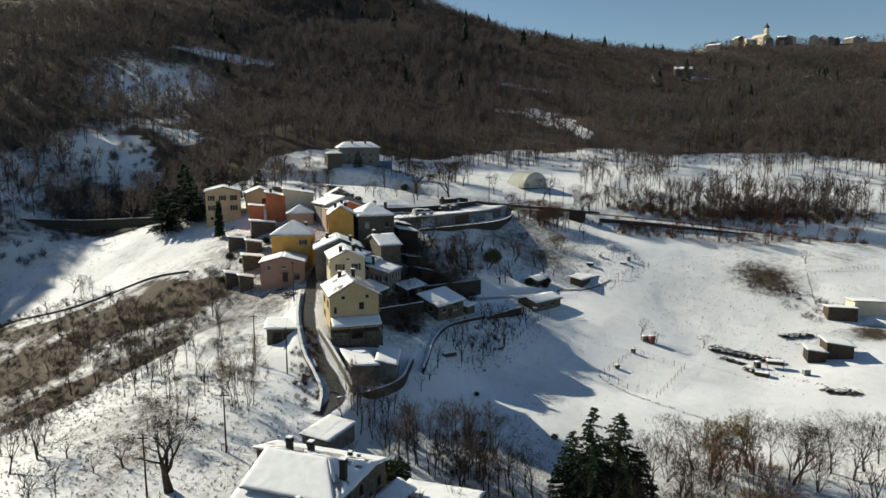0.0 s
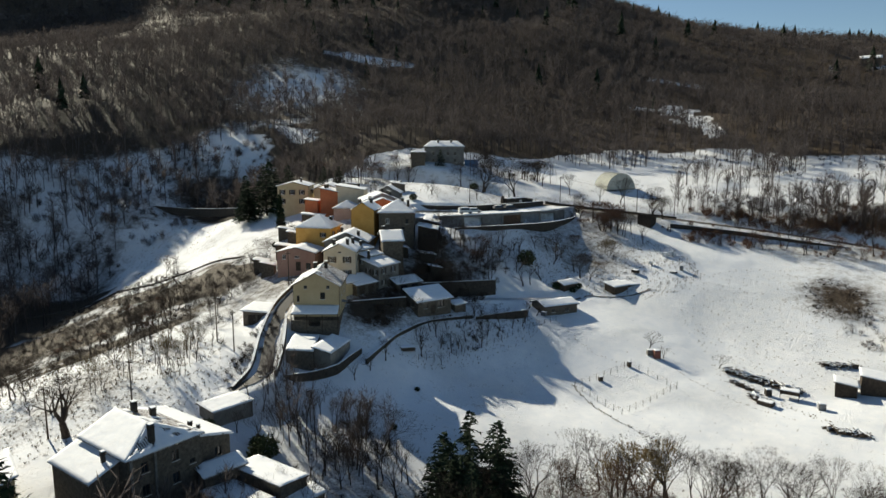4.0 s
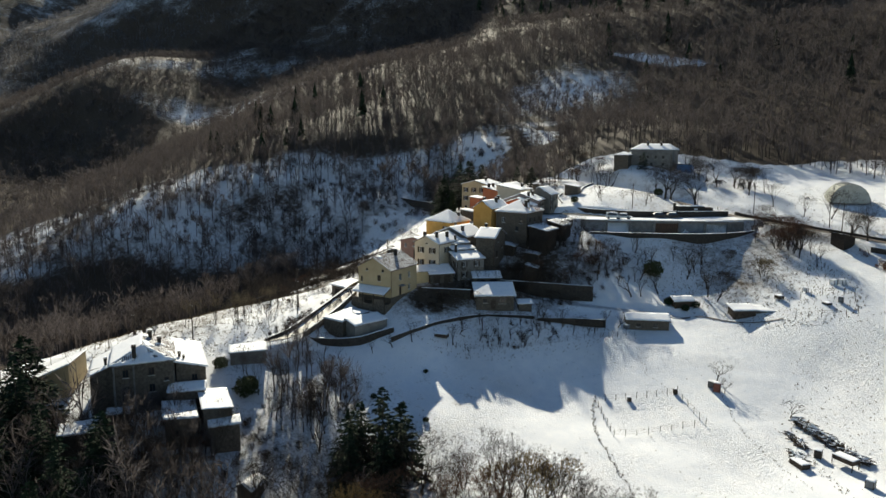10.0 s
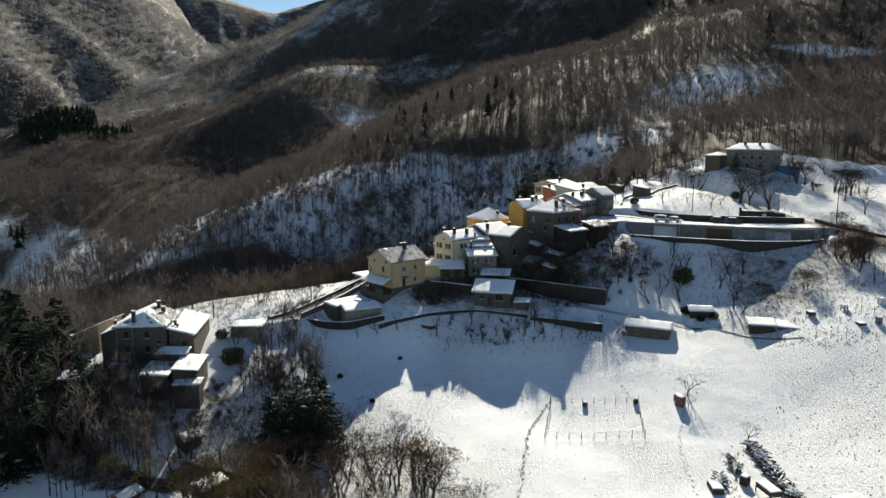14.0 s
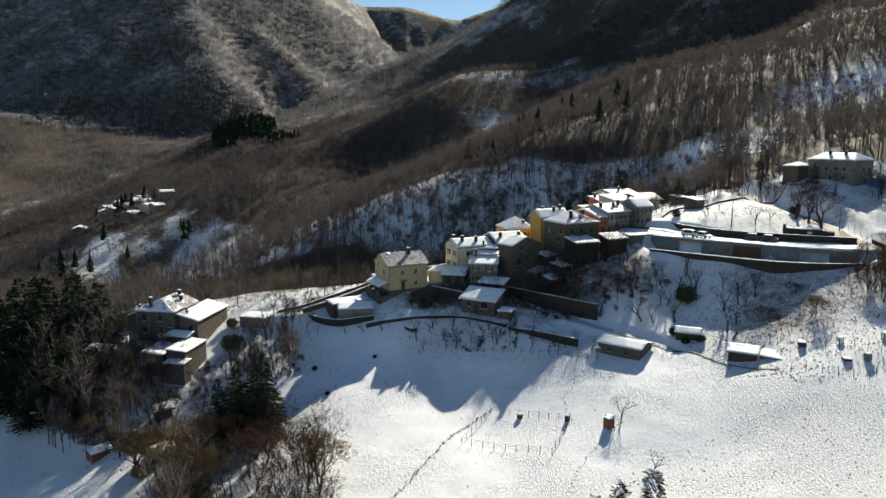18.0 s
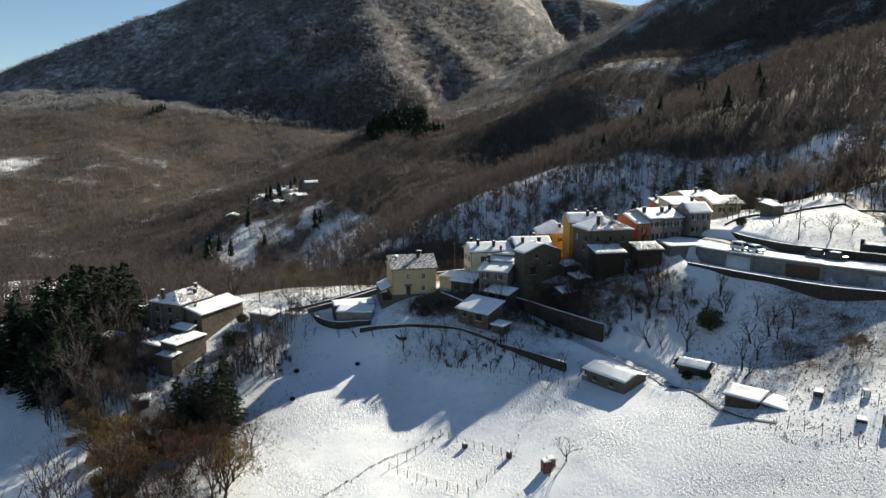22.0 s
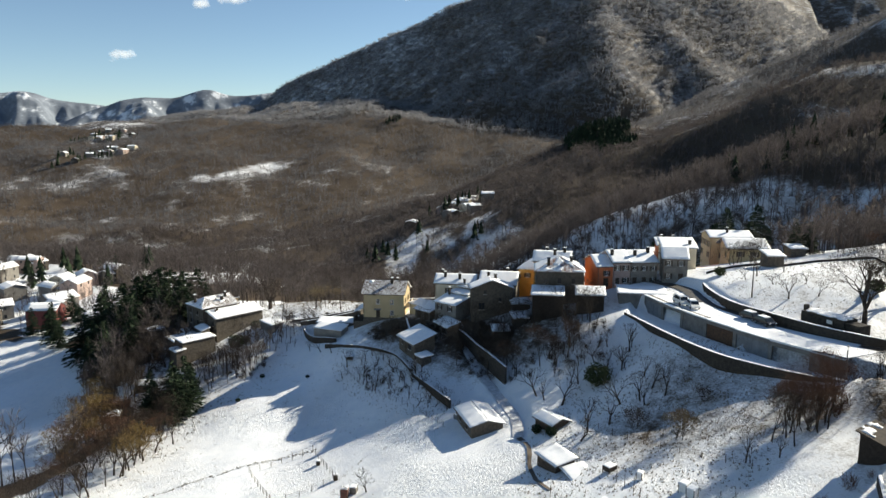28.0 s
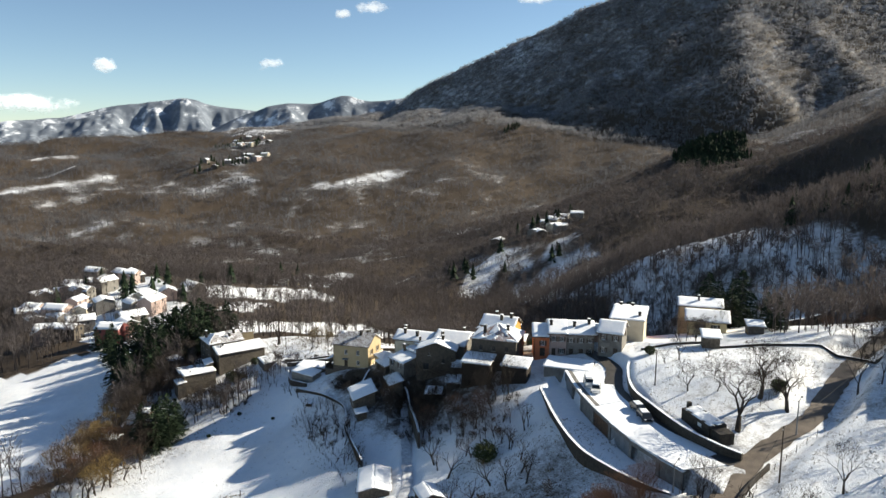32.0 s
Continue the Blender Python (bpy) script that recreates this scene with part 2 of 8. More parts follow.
# ---- mesh helpers ----
class Build:
    """Collects vertices and faces of one mesh."""

    def __init__(self):
        self.v, self.f = [], []

    def quad(self, a, b, c, d):
        i = len(self.v)
        self.v += [a, b, c, d]
        self.f.append((i, i + 1, i + 2, i + 3))

    def poly(self, pts):
        i = len(self.v)
        self.v += pts
        self.f.append(tuple(range(i, i + len(pts))))

    def box(self, x0, x1, y0, y1, z0, z1):
        self.hull([(x0, y0), (x1, y0), (x1, y1), (x0, y1)], z0, z1)
        return self

    def hull(self, ring, z0, z1, ring_top=None):
        """A prism over a counter-clockwise ring; z0 and z1 may be lists."""
        k = len(ring)
        zb = z0 if isinstance(z0, list) else [z0] * k
        zt = z1 if isinstance(z1, list) else [z1] * k
        top = ring_top or ring
        i = len(self.v)
        self.v += [(x, y, z) for (x, y), z in zip(ring, zb)] + [(x, y, z) for (x, y), z in zip(top, zt)]
        for a in range(k):
            b = (a + 1) % k
            self.f.append((i + a, i + b, i + k + b, i + k + a))
        self.f.append(tuple(range(i + k, i + 2 * k)))
        self.f.append(tuple(range(i + k - 1, i - 1, -1)))
        return self

    def pipe(self, pts, rad, sides=4):
        """One round line through the points."""
        pts = [Vector(p) for p in pts]
        base = len(self.v)
        for i, p in enumerate(pts):
            d = (pts[min(i + 1, len(pts) - 1)] - pts[max(i - 1, 0)]).normalized()
            u = d.cross(Vector((0, 0, 1))).normalized()
            w = u.cross(d)
            for k in range(sides):
                a = 2 * math.pi * k / sides
                self.v.append(tuple(p + u * (rad * math.cos(a)) + w * (rad * math.sin(a))))
        for i in range(len(pts) - 1):
            for k in range(sides):
                a, b = base + i * sides + k, base + i * sides + (k + 1) % sides
                self.f.append((a, b, b + sides, a + sides))
        return self

    def tube(self, p, q, r0, r1, sides=5):
        """A tapered round bar from p to q."""
        p, q = Vector(p), Vector(q)
        d = (q - p).normalized()
        u = d.orthogonal().normalized()
        w = d.cross(u)
        i = len(self.v)
        for c, r in ((p, r0), (q, r1)):
            for k in range(sides):
                a = 2 * math.pi * k / sides
                self.v.append(tuple(c + u * (r * math.cos(a)) + w * (r * math.sin(a))))
        for k in range(sides):
            j = (k + 1) % sides
            self.f.append((i + k, i + j, i + sides + j, i + sides + k))
        self.f.append(tuple(range(i + sides, i + 2 * sides)))
        self.f.append(tuple(range(i + sides - 1, i - 1, -1)))
        return self

    def blade(self, p, q, w, side):
        """A thin three-cornered sliver from p to q."""
        i = len(self.v)
        s = Vector(side).normalized() * (w / 2)
        self.v += [tuple(Vector(p) - s), tuple(Vector(p) + s), tuple(q)]
        self.f.append((i, i + 1, i + 2))

    def mesh(self, name, material, smooth=False):
        me = bpy.data.meshes.new(name)
        me.from_pydata(self.v, [], self.f)
        me.materials.append(material)
        if smooth:
            me.shade_smooth()
        return me


def part(name, build, material, parent=None, label="", smooth=False):
    ob = new(name, build.mesh(name, material, smooth))
    ob.parent = parent
    if label:
        ob["label"] = label
    return ob


def thing(name, x, y, z, rot=0.0, label="", category="", group="", kind=""):
    ob = new(name)
    ob.matrix_basis = pose(x, y, z, 0, 0, rot)
    return tagged(ob, label, category, group, kind)


# ---- the lie of the land ----
# Spot levels of the plan: x, y, height.
GARDEN = [(20, 92, 10), (50, 94, 8.5), (62, 111, 9), (80, 120, 11), (40, 125, 11.5), (31, 133, 12.8), (50, 138, 13), (42, 144, 14.3),
          (46, 150, 15.5), (66, 148, 12.4), (7, 103, 14.8), (19, 104, 13.2), (6, 121, 17.6), (2.4, 121, 19.4), (13, 135, 18.3), (17, 143, 19.5),
          (26, 153, 18.9), (35, 162, 19.2), (55, 165, 16.2), (87, 187, 22.2), (118, 188, 23.5), (24, 161, 20), (38, 180, 21.8), (0, 109, 17), (-29, 114.5, 24.4), (-27.5, 108, 24.2), (-29, 121, 24.7)]
TERRACES = [(48, 183, 23.2), (37, 192, 26.4), (28, 181, 23.8), (21, 189, 27), (45, 203, 29.5), (30, 199, 29.3), (13, 182, 27.4), (16, 201, 31.4),
            (25, 204, 31.6), (9, 141, 22.4), (0, 139, 24.6), (-5, 126, 24.2), (-8, 112, 21.7), (-12, 108, 21.8), (-5.6, 106.6, 20.4), (-2.0, 112.5, 20.6), (-1.2, 117.5, 21.4), (-0.2, 125, 22.1), (2.6, 133.4, 22.3), (9.8, 141, 22.1), (-17, 122, 27), (-19, 136, 29), (-9, 144, 29),
            (-23, 150, 30.5), (-34, 155, 32), (-20, 167, 36), (-22, 180, 38.5), (-3, 165, 31), (3, 172, 29), (-42, 185, 38.5), (-60, 194, 37),
            (6, 158, 22.8), (15, 165, 22.4), (4.6, 187, 32.2), (-12, 182, 36.0), (-4.3, 181.6, 34.9), (1.8, 186.6, 34.5), (8.2, 191.8, 34.3), (14.6, 198.0, 34.3), (18.6, 204.0, 34.4), (22.2, 212, 34.7)]
UPPER = [(-20, 213, 44), (-5, 222, 41.5), (-30, 232, 45.5), (-36, 250, 51.8), (-26, 246, 49.8), (-15, 262, 48), (33, 257, 42.5), (10, 245, 43), (60, 240, 38),
         (100, 230, 33), (150, 225, 30), (60, 300, 47), (0, 320, 54), (120, 290, 47), (180, 330, 58), (250, 330, 55), (330, 380, 60), (-60, 270, 54)]
WEST = [(-25, 100, 23.2), (-22, 86, 20.8), (-45, 98, 21.5), (-48, 80, 19.5), (-30, 70, 19.5), (-70, 112, 15), (-82, 150, 17), (-100, 182, 19),
        (-131, 220, 31.5), (-87, 204, 34), (-110, 172, 13.5), (-118, 245, 36), (-140, 190, 9), (-150, 120, -6), (-200, 60, -20), (-170, 215, 39),
        (-200, 198, 47), (-162, 228, 41), (-250, 165, 38), (-410, 30, 8), (-504, -69, -4), (-150, 290, 72), (-160, 366, 98), (-90, 320, 66)]
SOUTH = [(-10, 66, 17.5), (0, 76, 14), (8, 74, 13), (-25, 55, 16.5), (-25, -18, 5), (-60, -80, 1), (-110, -130, -3), (-150, -190, -14), (14, 0, 0), (20, 45, 3), (32, 70, 5.5), (40, 30, 0), (-60, 20, 8),
         (90, 60, 4), (150, 100, 8), (-309, -225, -45), (-190, -90, -14), (-40, -170, -10), (60, -120, -20), (-300, -20, -38)]
HILLS = [(-240, 470, 146), (-110, 488, 122), (30, 470, 98), (160, 515, 97), (187, 598, 118), (-382, 466, 141), (-160, 368, 101), (-219, 136, 30), (-239, 173, 43), (-210, 218, 61), (-300, 110, 10), (-400, 150, 22), (-425, 256, 60), (-465, 310, 90), (-510, 370, 120), (-547, 341, 126), (-578, 293, 131), (-615, 233, 112), (-646, 158, 78), (-700, 60, 40), (-720, 330, 118), (-760, 230, 92), (-188, 195, 45), (-143, 214, 32), (-63, 300, 65), (-118, 257, 51), (-400, 760, 330), (-100, 780, 240), (0, 760, 187),
         (45, 760, 168), (80, 765, 162), (135, 780, 157), (210, 835, 152), (300, 900, 154), (365, 965, 171), (420, 975, 179), (475, 970, 180), (530, 965, 184), (580, 945, 185), (300, 600, 105), (500, 650, 90), (-330, 330, 100), (-540, 520, 185),
         (-781, 18, 72), (-650, 60, 52), (-800, 450, 205), (-1343, 63, 88), (-1197, 216, 172), (-1135, 319, 218), (-1063, 424, 285), (-950, 560, 370), (-1500, 420, 190), (-1000, 900, 560), (-600, 1100, 420), (0, 1300, 150)]
FAR = [(-900, -120, 0), (-1300, -100, 60), (-600, -350, -60), (-500, -700, -40), (-860, -630, 14), (-1004, -307, -2), (-1350, -583, 84), (-1610, -790, 150), (-1100, -900, 62), (-1270, -1425, 78), (-1600, -1250, 120), (-900, -1500, 60),
       (-500, -1700, 20), (-1512, 32, 84), (-2000, -500, 150), (-2400, -1000, 150), (-2500, 0, 220), (-2200, 300, 260), (-3300, 500, 320), (-2250, -1700, 150), (-2300, -1900, 100),
       (-2000, 1200, 500), (-3300, 1500, 420), (-1500, -600, 115), (0, -1500, -40), (1500, 0, 0), (1500, 1500, 120), (-1700, -2600, 60), (0, 3000, 100), (-3500, -2500, 100)]
# The big mountain across the valley: its crest and the spurs that run down from it.
CRESTS = [([(-2250, -1650, 190), (-2230, -1560, 278), (-2250, -1410, 342), (-2280, -1270, 394), (-2315, -1110, 462), (-2335, -985, 502), (-2365, -820, 572), (-2385, -600, 632), (-2350, -330, 672), (-2500, -50, 682),
            (-2750, 140, 655), (-2840, 325, 618), (-2825, 510, 615), (-2805, 625, 583), (-2785, 720, 565), (-2815, 830, 600), (-2830, 950, 650), (-2850, 1200, 720)], 0.78),
          ([(-2350, -330, 672), (-1975, -221, 425), (-1847, -192, 370), (-1746, -147, 290), (-1672, -131, 258), (-1562, -36, 170), (-1505, 36, 88)], 0.42),
          ([(-2420, -150, 640), (-2095, -115, 445), (-1955, -15, 360), (-1810, 75, 265), (-1640, 150, 172)], 0.42),
          ([(-2365, -820, 572), (-2200, -700, 400), (-2030, -610, 275), (-1830, -545, 170), (-1650, -520, 112)], 0.42),
          ([(-2340, -960, 500), (-2160, -930, 350), (-1980, -900, 240), (-1800, -880, 160)], 0.42),
          ([(-2300, -1180, 425), (-2120, -1190, 285), (-1960, -1180, 180)], 0.42),
          ([(-2130, -650, 340), (-1960, -420, 270), (-1800, -330, 170), (-1660, -300, 100)], 0.42)]
LEVELS = np.array(GARDEN + TERRACES + UPPER + WEST + SOUTH + HILLS + FAR, float)


def kernel(a, b):
    soft = 6.0 + 0.05 * np.hypot(b[:, 0] + 10, b[:, 1] - 160)
    return np.sqrt((a[:, None, 0] - b[None, :, 0]) ** 2 + (a[:, None, 1] - b[None, :, 1]) ** 2 + soft[None, :] ** 2)


def solve_levels():
    k = len(LEVELS)
    m = np.zeros((k + 3, k + 3))
    m[:k, :k] = kernel(LEVELS, LEVELS) - np.eye(k) * 0.6
    m[:k, k:] = np.c_[np.ones(k), LEVELS[:, :2] / 1000]
    m[k:, :k] = m[:k, k:].T
    return np.linalg.solve(m, np.r_[LEVELS[:, 2], 0, 0, 0])


WEIGHTS = solve_levels()


def smooth_noise(x, y, scale, seed):
    """Value noise of the plan, -1 to 1."""
    r = np.random.RandomState(seed).rand(256, 256) * 2 - 1
    u, v = np.asarray(x) / scale + 1000.5, np.asarray(y) / scale + 1000.5
    i, j = np.floor(u).astype(int), np.floor(v).astype(int)
    a, b = u - i, v - j
    a, b = a * a * (3 - 2 * a), b * b * (3 - 2 * b)
    i, j, i1, j1 = i % 256, j % 256, (i + 1) % 256, (j + 1) % 256
    return (r[i, j] * (1 - a) + r[i1, j] * a) * (1 - b) + (r[i, j1] * (1 - a) + r[i1, j1] * a) * b


def along(x, y, line):
    """For points of the plan: distance to a line of (x, y, z), the line's height there, and the side (positive: left of its run)."""
    best = np.full(x.shape, 1e9)
    height, side = np.zeros(x.shape), np.zeros(x.shape)
    for (x0, y0, z0), (x1, y1, z1) in zip(line, line[1:]):
        dx, dy = x1 - x0, y1 - y0
        t = np.clip(((x - x0) * dx + (y - y0) * dy) / (dx * dx + dy * dy), 0, 1)
        d = np.hypot(x - x0 - t * dx, y - y0 - t * dy)
        near = d < best
        best = np.where(near, d, best)
        height = np.where(near, z0 + t * (z1 - z0), height)
        side = np.where(near, np.sign(dx * (y - y0) - dy * (x - x0)), side)
    return best, height, side


def curve_through(pts, step=1.5):
    """A smooth line through the given points (Catmull-Rom)."""
    p = [np.array(q, float) for q in pts]
    p = [2 * p[0] - p[1]] + p + [2 * p[-1] - p[-2]]
    out = []
    for a, b, c, d in zip(p, p[1:], p[2:], p[3:]):
        k = max(2, int(np.linalg.norm((c - b)[:2]) / step))
        for i in range(k):
            t = i / k
            out.append(tuple(0.5 * (2 * b + (c - a) * t + (2 * a - 5 * b + 4 * c - d) * t * t + (3 * b - a - 3 * c + d) * t ** 3)))
    out.append(tuple(p[-2]))
    return out


VILLAGE_LANE = curve_through([(-17.6, 92.2, 21.7), (-15.6, 97.5, 22.4), (-18, 104, 23.6), (-21.2, 111, 25.2),
                              (-24.6, 122, 28), (-27, 137, 29.6), (-28.2, 150, 31), (-27.5, 158, 33), (-28.5, 172, 37)])
UPPER_LANE = curve_through([(-28, 183, 39.3), (-20, 193, 39.3), (-16, 195.2, 39.1), (-8, 198.6, 38.9), (-0.5, 205.5, 38.8), (5.5, 213, 38.8), (9, 220, 38.9), (12, 225.5, 39)])
MAIN_ROAD = curve_through([(-66, 243, 46), (-38, 236.5, 43.5), (-18, 234, 41.8), (-9, 233, 41), (0, 230, 40), (8, 227.8, 39.3), (17, 226.5, 38.5), (26, 226.3, 37.8), (45, 226.4, 36.3),
                           (80, 223.8, 33), (112, 218.6, 29.5), (150, 212, 25.5), (200, 200, 21)])
FOOTPATH = curve_through([(-6, 148, 25.6), (2, 153.5, 24), (7.5, 158.3, 23), (15, 164.3, 22.2), (20, 168.5, 21.6), (27, 171.5, 21.2)])
FACADE = curve_through([(-12, 186, 39), (-5, 191.3, 39), (2, 197.5, 39), (9, 205, 38.8), (14.5, 212, 38.6), (18.5, 219.5, 38.4)])
YARD_WALL = curve_through([(-6.6, 183, 35.6), (0, 188, 35.6), (6.3, 193, 35.6), (12.8, 199, 35.6), (17, 204.5, 35.6), (20.5, 213, 35.6), (22.3, 220.5, 35.8)])


def land(x, y):
    """The height of the ground at points of the plan."""
    x, y = np.atleast_1d(np.asarray(x, float)), np.atleast_1d(np.asarray(y, float))
    z = np.zeros(x.shape)
    flat_x, flat_y, out = x.ravel(), y.ravel(), np.zeros(x.size)
    for i in range(0, x.size, 20000):
        p = np.c_[flat_x[i:i + 20000], flat_y[i:i + 20000]]
        out[i:i + 20000] = kernel(p, LEVELS) @ WEIGHTS[:-3] + WEIGHTS[-3] + p @ WEIGHTS[-2:] / 1000
    z = out.reshape(x.shape)
    far = np.hypot(x + 5, y - 160)
    rough = np.clip((far - 110) / 300, 0, 1)
    gully = 1 - 2 * np.abs(smooth_noise(x + 0.35 * y, y - 0.2 * x, 170, 3))
    z = z + rough * (9 * gully + 4 * smooth_noise(x, y, 60, 4))
    big = np.clip((far - 900) / 900, 0, 1)
    z = z + big * (22 * (1 - 2 * np.abs(smooth_noise(x + 0.5 * y, y - 0.5 * x, 420, 5))) + 14 * (1 - 2 * np.abs(smooth_noise(x, y, 150, 6))))
    west = (x < -1350) & (y > -2400)
    if west.any():
        xs, ys = x[west], y[west]
        top = np.full(xs.shape, -500.0)
        for line, side in CRESTS:
            d, h, _ = along(xs, ys, line)
            rib = np.abs(smooth_noise(xs * 0.9 + ys * 0.3, ys, 130, 15)) * 0.05 + np.abs(smooth_noise(xs, ys, 60, 16)) * 0.015
            d = np.sqrt(d * d + 3600) - 60 + 0.3 * np.minimum(d, 60)
            top = np.maximum(top, h - d * (side + rib * np.clip(d / 60, 0, 1) + (d / 700 if side < 0.6 else -0.12 * np.clip(d / 700, 0, 1))))
        low = z[west]
        k = np.clip(0.5 + (top - low) / 60, 0, 1)
        z[west] = low * (1 - k) + top * k + 15 * k * (1 - k)
    z = z + 0.25 * smooth_noise(x, y, 9, 7) + 0.1 * smooth_noise(x, y, 3.5, 8) + np.clip((far - 60) / 100, 0, 1) * 0.5 * smooth_noise(x, y, 14, 9)
    near = far < 320
    if near.any():
        xs, ys, zs = x[near], y[near], z[near]
        for line, half, soft in ((VILLAGE_LANE, 2.2, 3.0), (MAIN_ROAD, 3.2, 4.0), (FOOTPATH, 1.3, 1.5)):
            d, h, _ = along(xs, ys, line)
            k = np.clip((d - half) / soft, 0, 1)
            k = k * k * (3 - 2 * k)
            zs = (h - 0.12) * (1 - k) + zs * k
        # yard in front of the garages, garages and the parking place above them
        d1, h1, s1 = along(xs, ys, FACADE)
        d2, h2, s2 = along(xs, ys, YARD_WALL)
        d3, h3, s3 = along(xs, ys, UPPER_LANE)
        inside = (ys > 183) & (ys < 226)
        yard = (s2 > 0) & (s1 < 0) & inside & (d1 < 9) & (d2 < 9) & (d2 > 0.9)
        zs = np.where(yard, 35.5, zs)
        deck = (s1 > 0) & (d1 < 13) & (s3 < 0) & (d3 < 13) & inside
        zs = np.where(deck & (d1 > 1.0), 38.85, np.where(deck, 35.5, zs))
        k = np.clip((d3 - 2.4) / 1.0, 0, 1)
        zs = np.where((s3 >= 0) | ~inside, (h3 - 0.12) * (1 - k) + zs * k, np.where(d3 < 2.6, h3 - 0.12, zs))
        z[near] = zs
    return z


# Open snow: everywhere else the woods grow.
OPEN_VILLAGE = [(-52, 48), (-66, 66), (-86, 96), (-116, 146), (-140, 205), (-128, 226), (-85, 214), (-72, 222), (-62, 262), (-15, 296), (25, 322), (58, 324), (137, 322), (170, 310), (215, 285), (300, 270), (400, 100), (130, 60), (60, 84), (34, 84), (12, 66)]
BRUSH_SLOPE = [(-141, 164), (-123, 174), (-94, 167), (-74, 167), (-60, 162), (-47, 150), (-42, 131), (-50, 122), (-60, 104), (-68, 97), (-90, 106), (-118, 136)]
OPEN_SOUTH = [(-22, -14), (26, -30), (70, 30), (72, 66), (50, 80), (39, 80), (28, 70), (17, 56), (3, 45), (-5, 36), (-14, 14)]
OPEN_HOLLOW = [(-1, 52), (12, 60), (22, 68), (18, 76), (8, 68), (-1, 60)]
OPEN_HAMLET = [(-125, -150), (-40, -110), (-12, 2), (-40, 16), (-80, -40)]
GLADES = [(-370, -50, 34, 16), (-345, 15, 26, 14), (-325, -35, 24, 10), (-392, 0, 22, 10), (-322, -225, 50, 26), (-350, -225, 40, 22), (-154, -73, 46, 18), (-115, -90, 40, 14), (-90, 14, 40, 12), (-128, 8, 30, 11), (-365, -155, 40, 12), (-110, -40, 22, 9), (-120, 20, 40, 14), (-90, 60, 34, 10), (-505, -70, 34, 18), (-452, -30, 26, 9), (-425, -5, 24, 7), (-795, -640, 45, 20), (-850, -622, 50, 22), (-905, -602, 40, 18), (-560, -1180, 60, 30), (-640, -1330, 90, 26), (-1230, -1380, 150, 60), (-1610, -790, 30, 12),
          (-500, -1050, 120, 25), (-330, -1050, 130, 30), (-820, -60, 40, 30), (48, 413, 26, 7), (66, 384, 9, 20), (75, 356, 8, 16), (-135, 425, 30, 9), (-116, 258, 16, 9), (-106, 281, 10, 7), (-290, -205, 60, 34), (-110, 8, 50, 20), (-1050, -1190, 60, 30), (-800, -945, 60, 22), (180, 520, 26, 5), (60, 480, 22, 6), (255, 610, 24, 8)]


SPUR = [(-500, 400, 0), (-547, 341, 0), (-578, 293, 0), (-615, 233, 0), (-646, 158, 0), (-690, 90, 0)]


def inside_ring(x, y, ring):
    hit = np.zeros(x.shape, bool)
    for (x0, y0), (x1, y1) in zip(ring, ring[1:] + ring[:1]):
        cross = (y0 > y) != (y1 > y)
        hit ^= cross & (x < (x1 - x0) * (y - y0) / ((y1 - y0) or 1e-9) + x0)
    return hit


def wooded(x, y):
    """How thickly trees stand, 0 to 1."""
    wx, wy = x + 8 * smooth_noise(x, y, 22, 11), y + 8 * smooth_noise(x, y, 22, 12)
    w = np.ones(x.shape)
    for ring in (OPEN_VILLAGE, OPEN_SOUTH, OPEN_HAMLET, OPEN_HOLLOW):
        w[inside_ring(wx, wy, ring)] = 0.0
    for gx, gy, a, b in GLADES:
        w[((wx - gx) / a) ** 2 + ((wy - gy) / b) ** 2 < 1] = 0.3 if gx < -300 else 0.0
    crag = np.exp(-(((x + 141) / 31) ** 2 + ((y - 349) / 37) ** 2) * 1.2)
    gorge = np.exp(-(((x + 445) * 0.8 + (y - 283) * 0.6) / 55) ** 2 - (((x + 445) * -0.6 + (y - 283) * 0.8) / 24) ** 2)
    return w * np.clip(1 - 0.95 * crag - 0.45 * gorge, 0.08, 1)


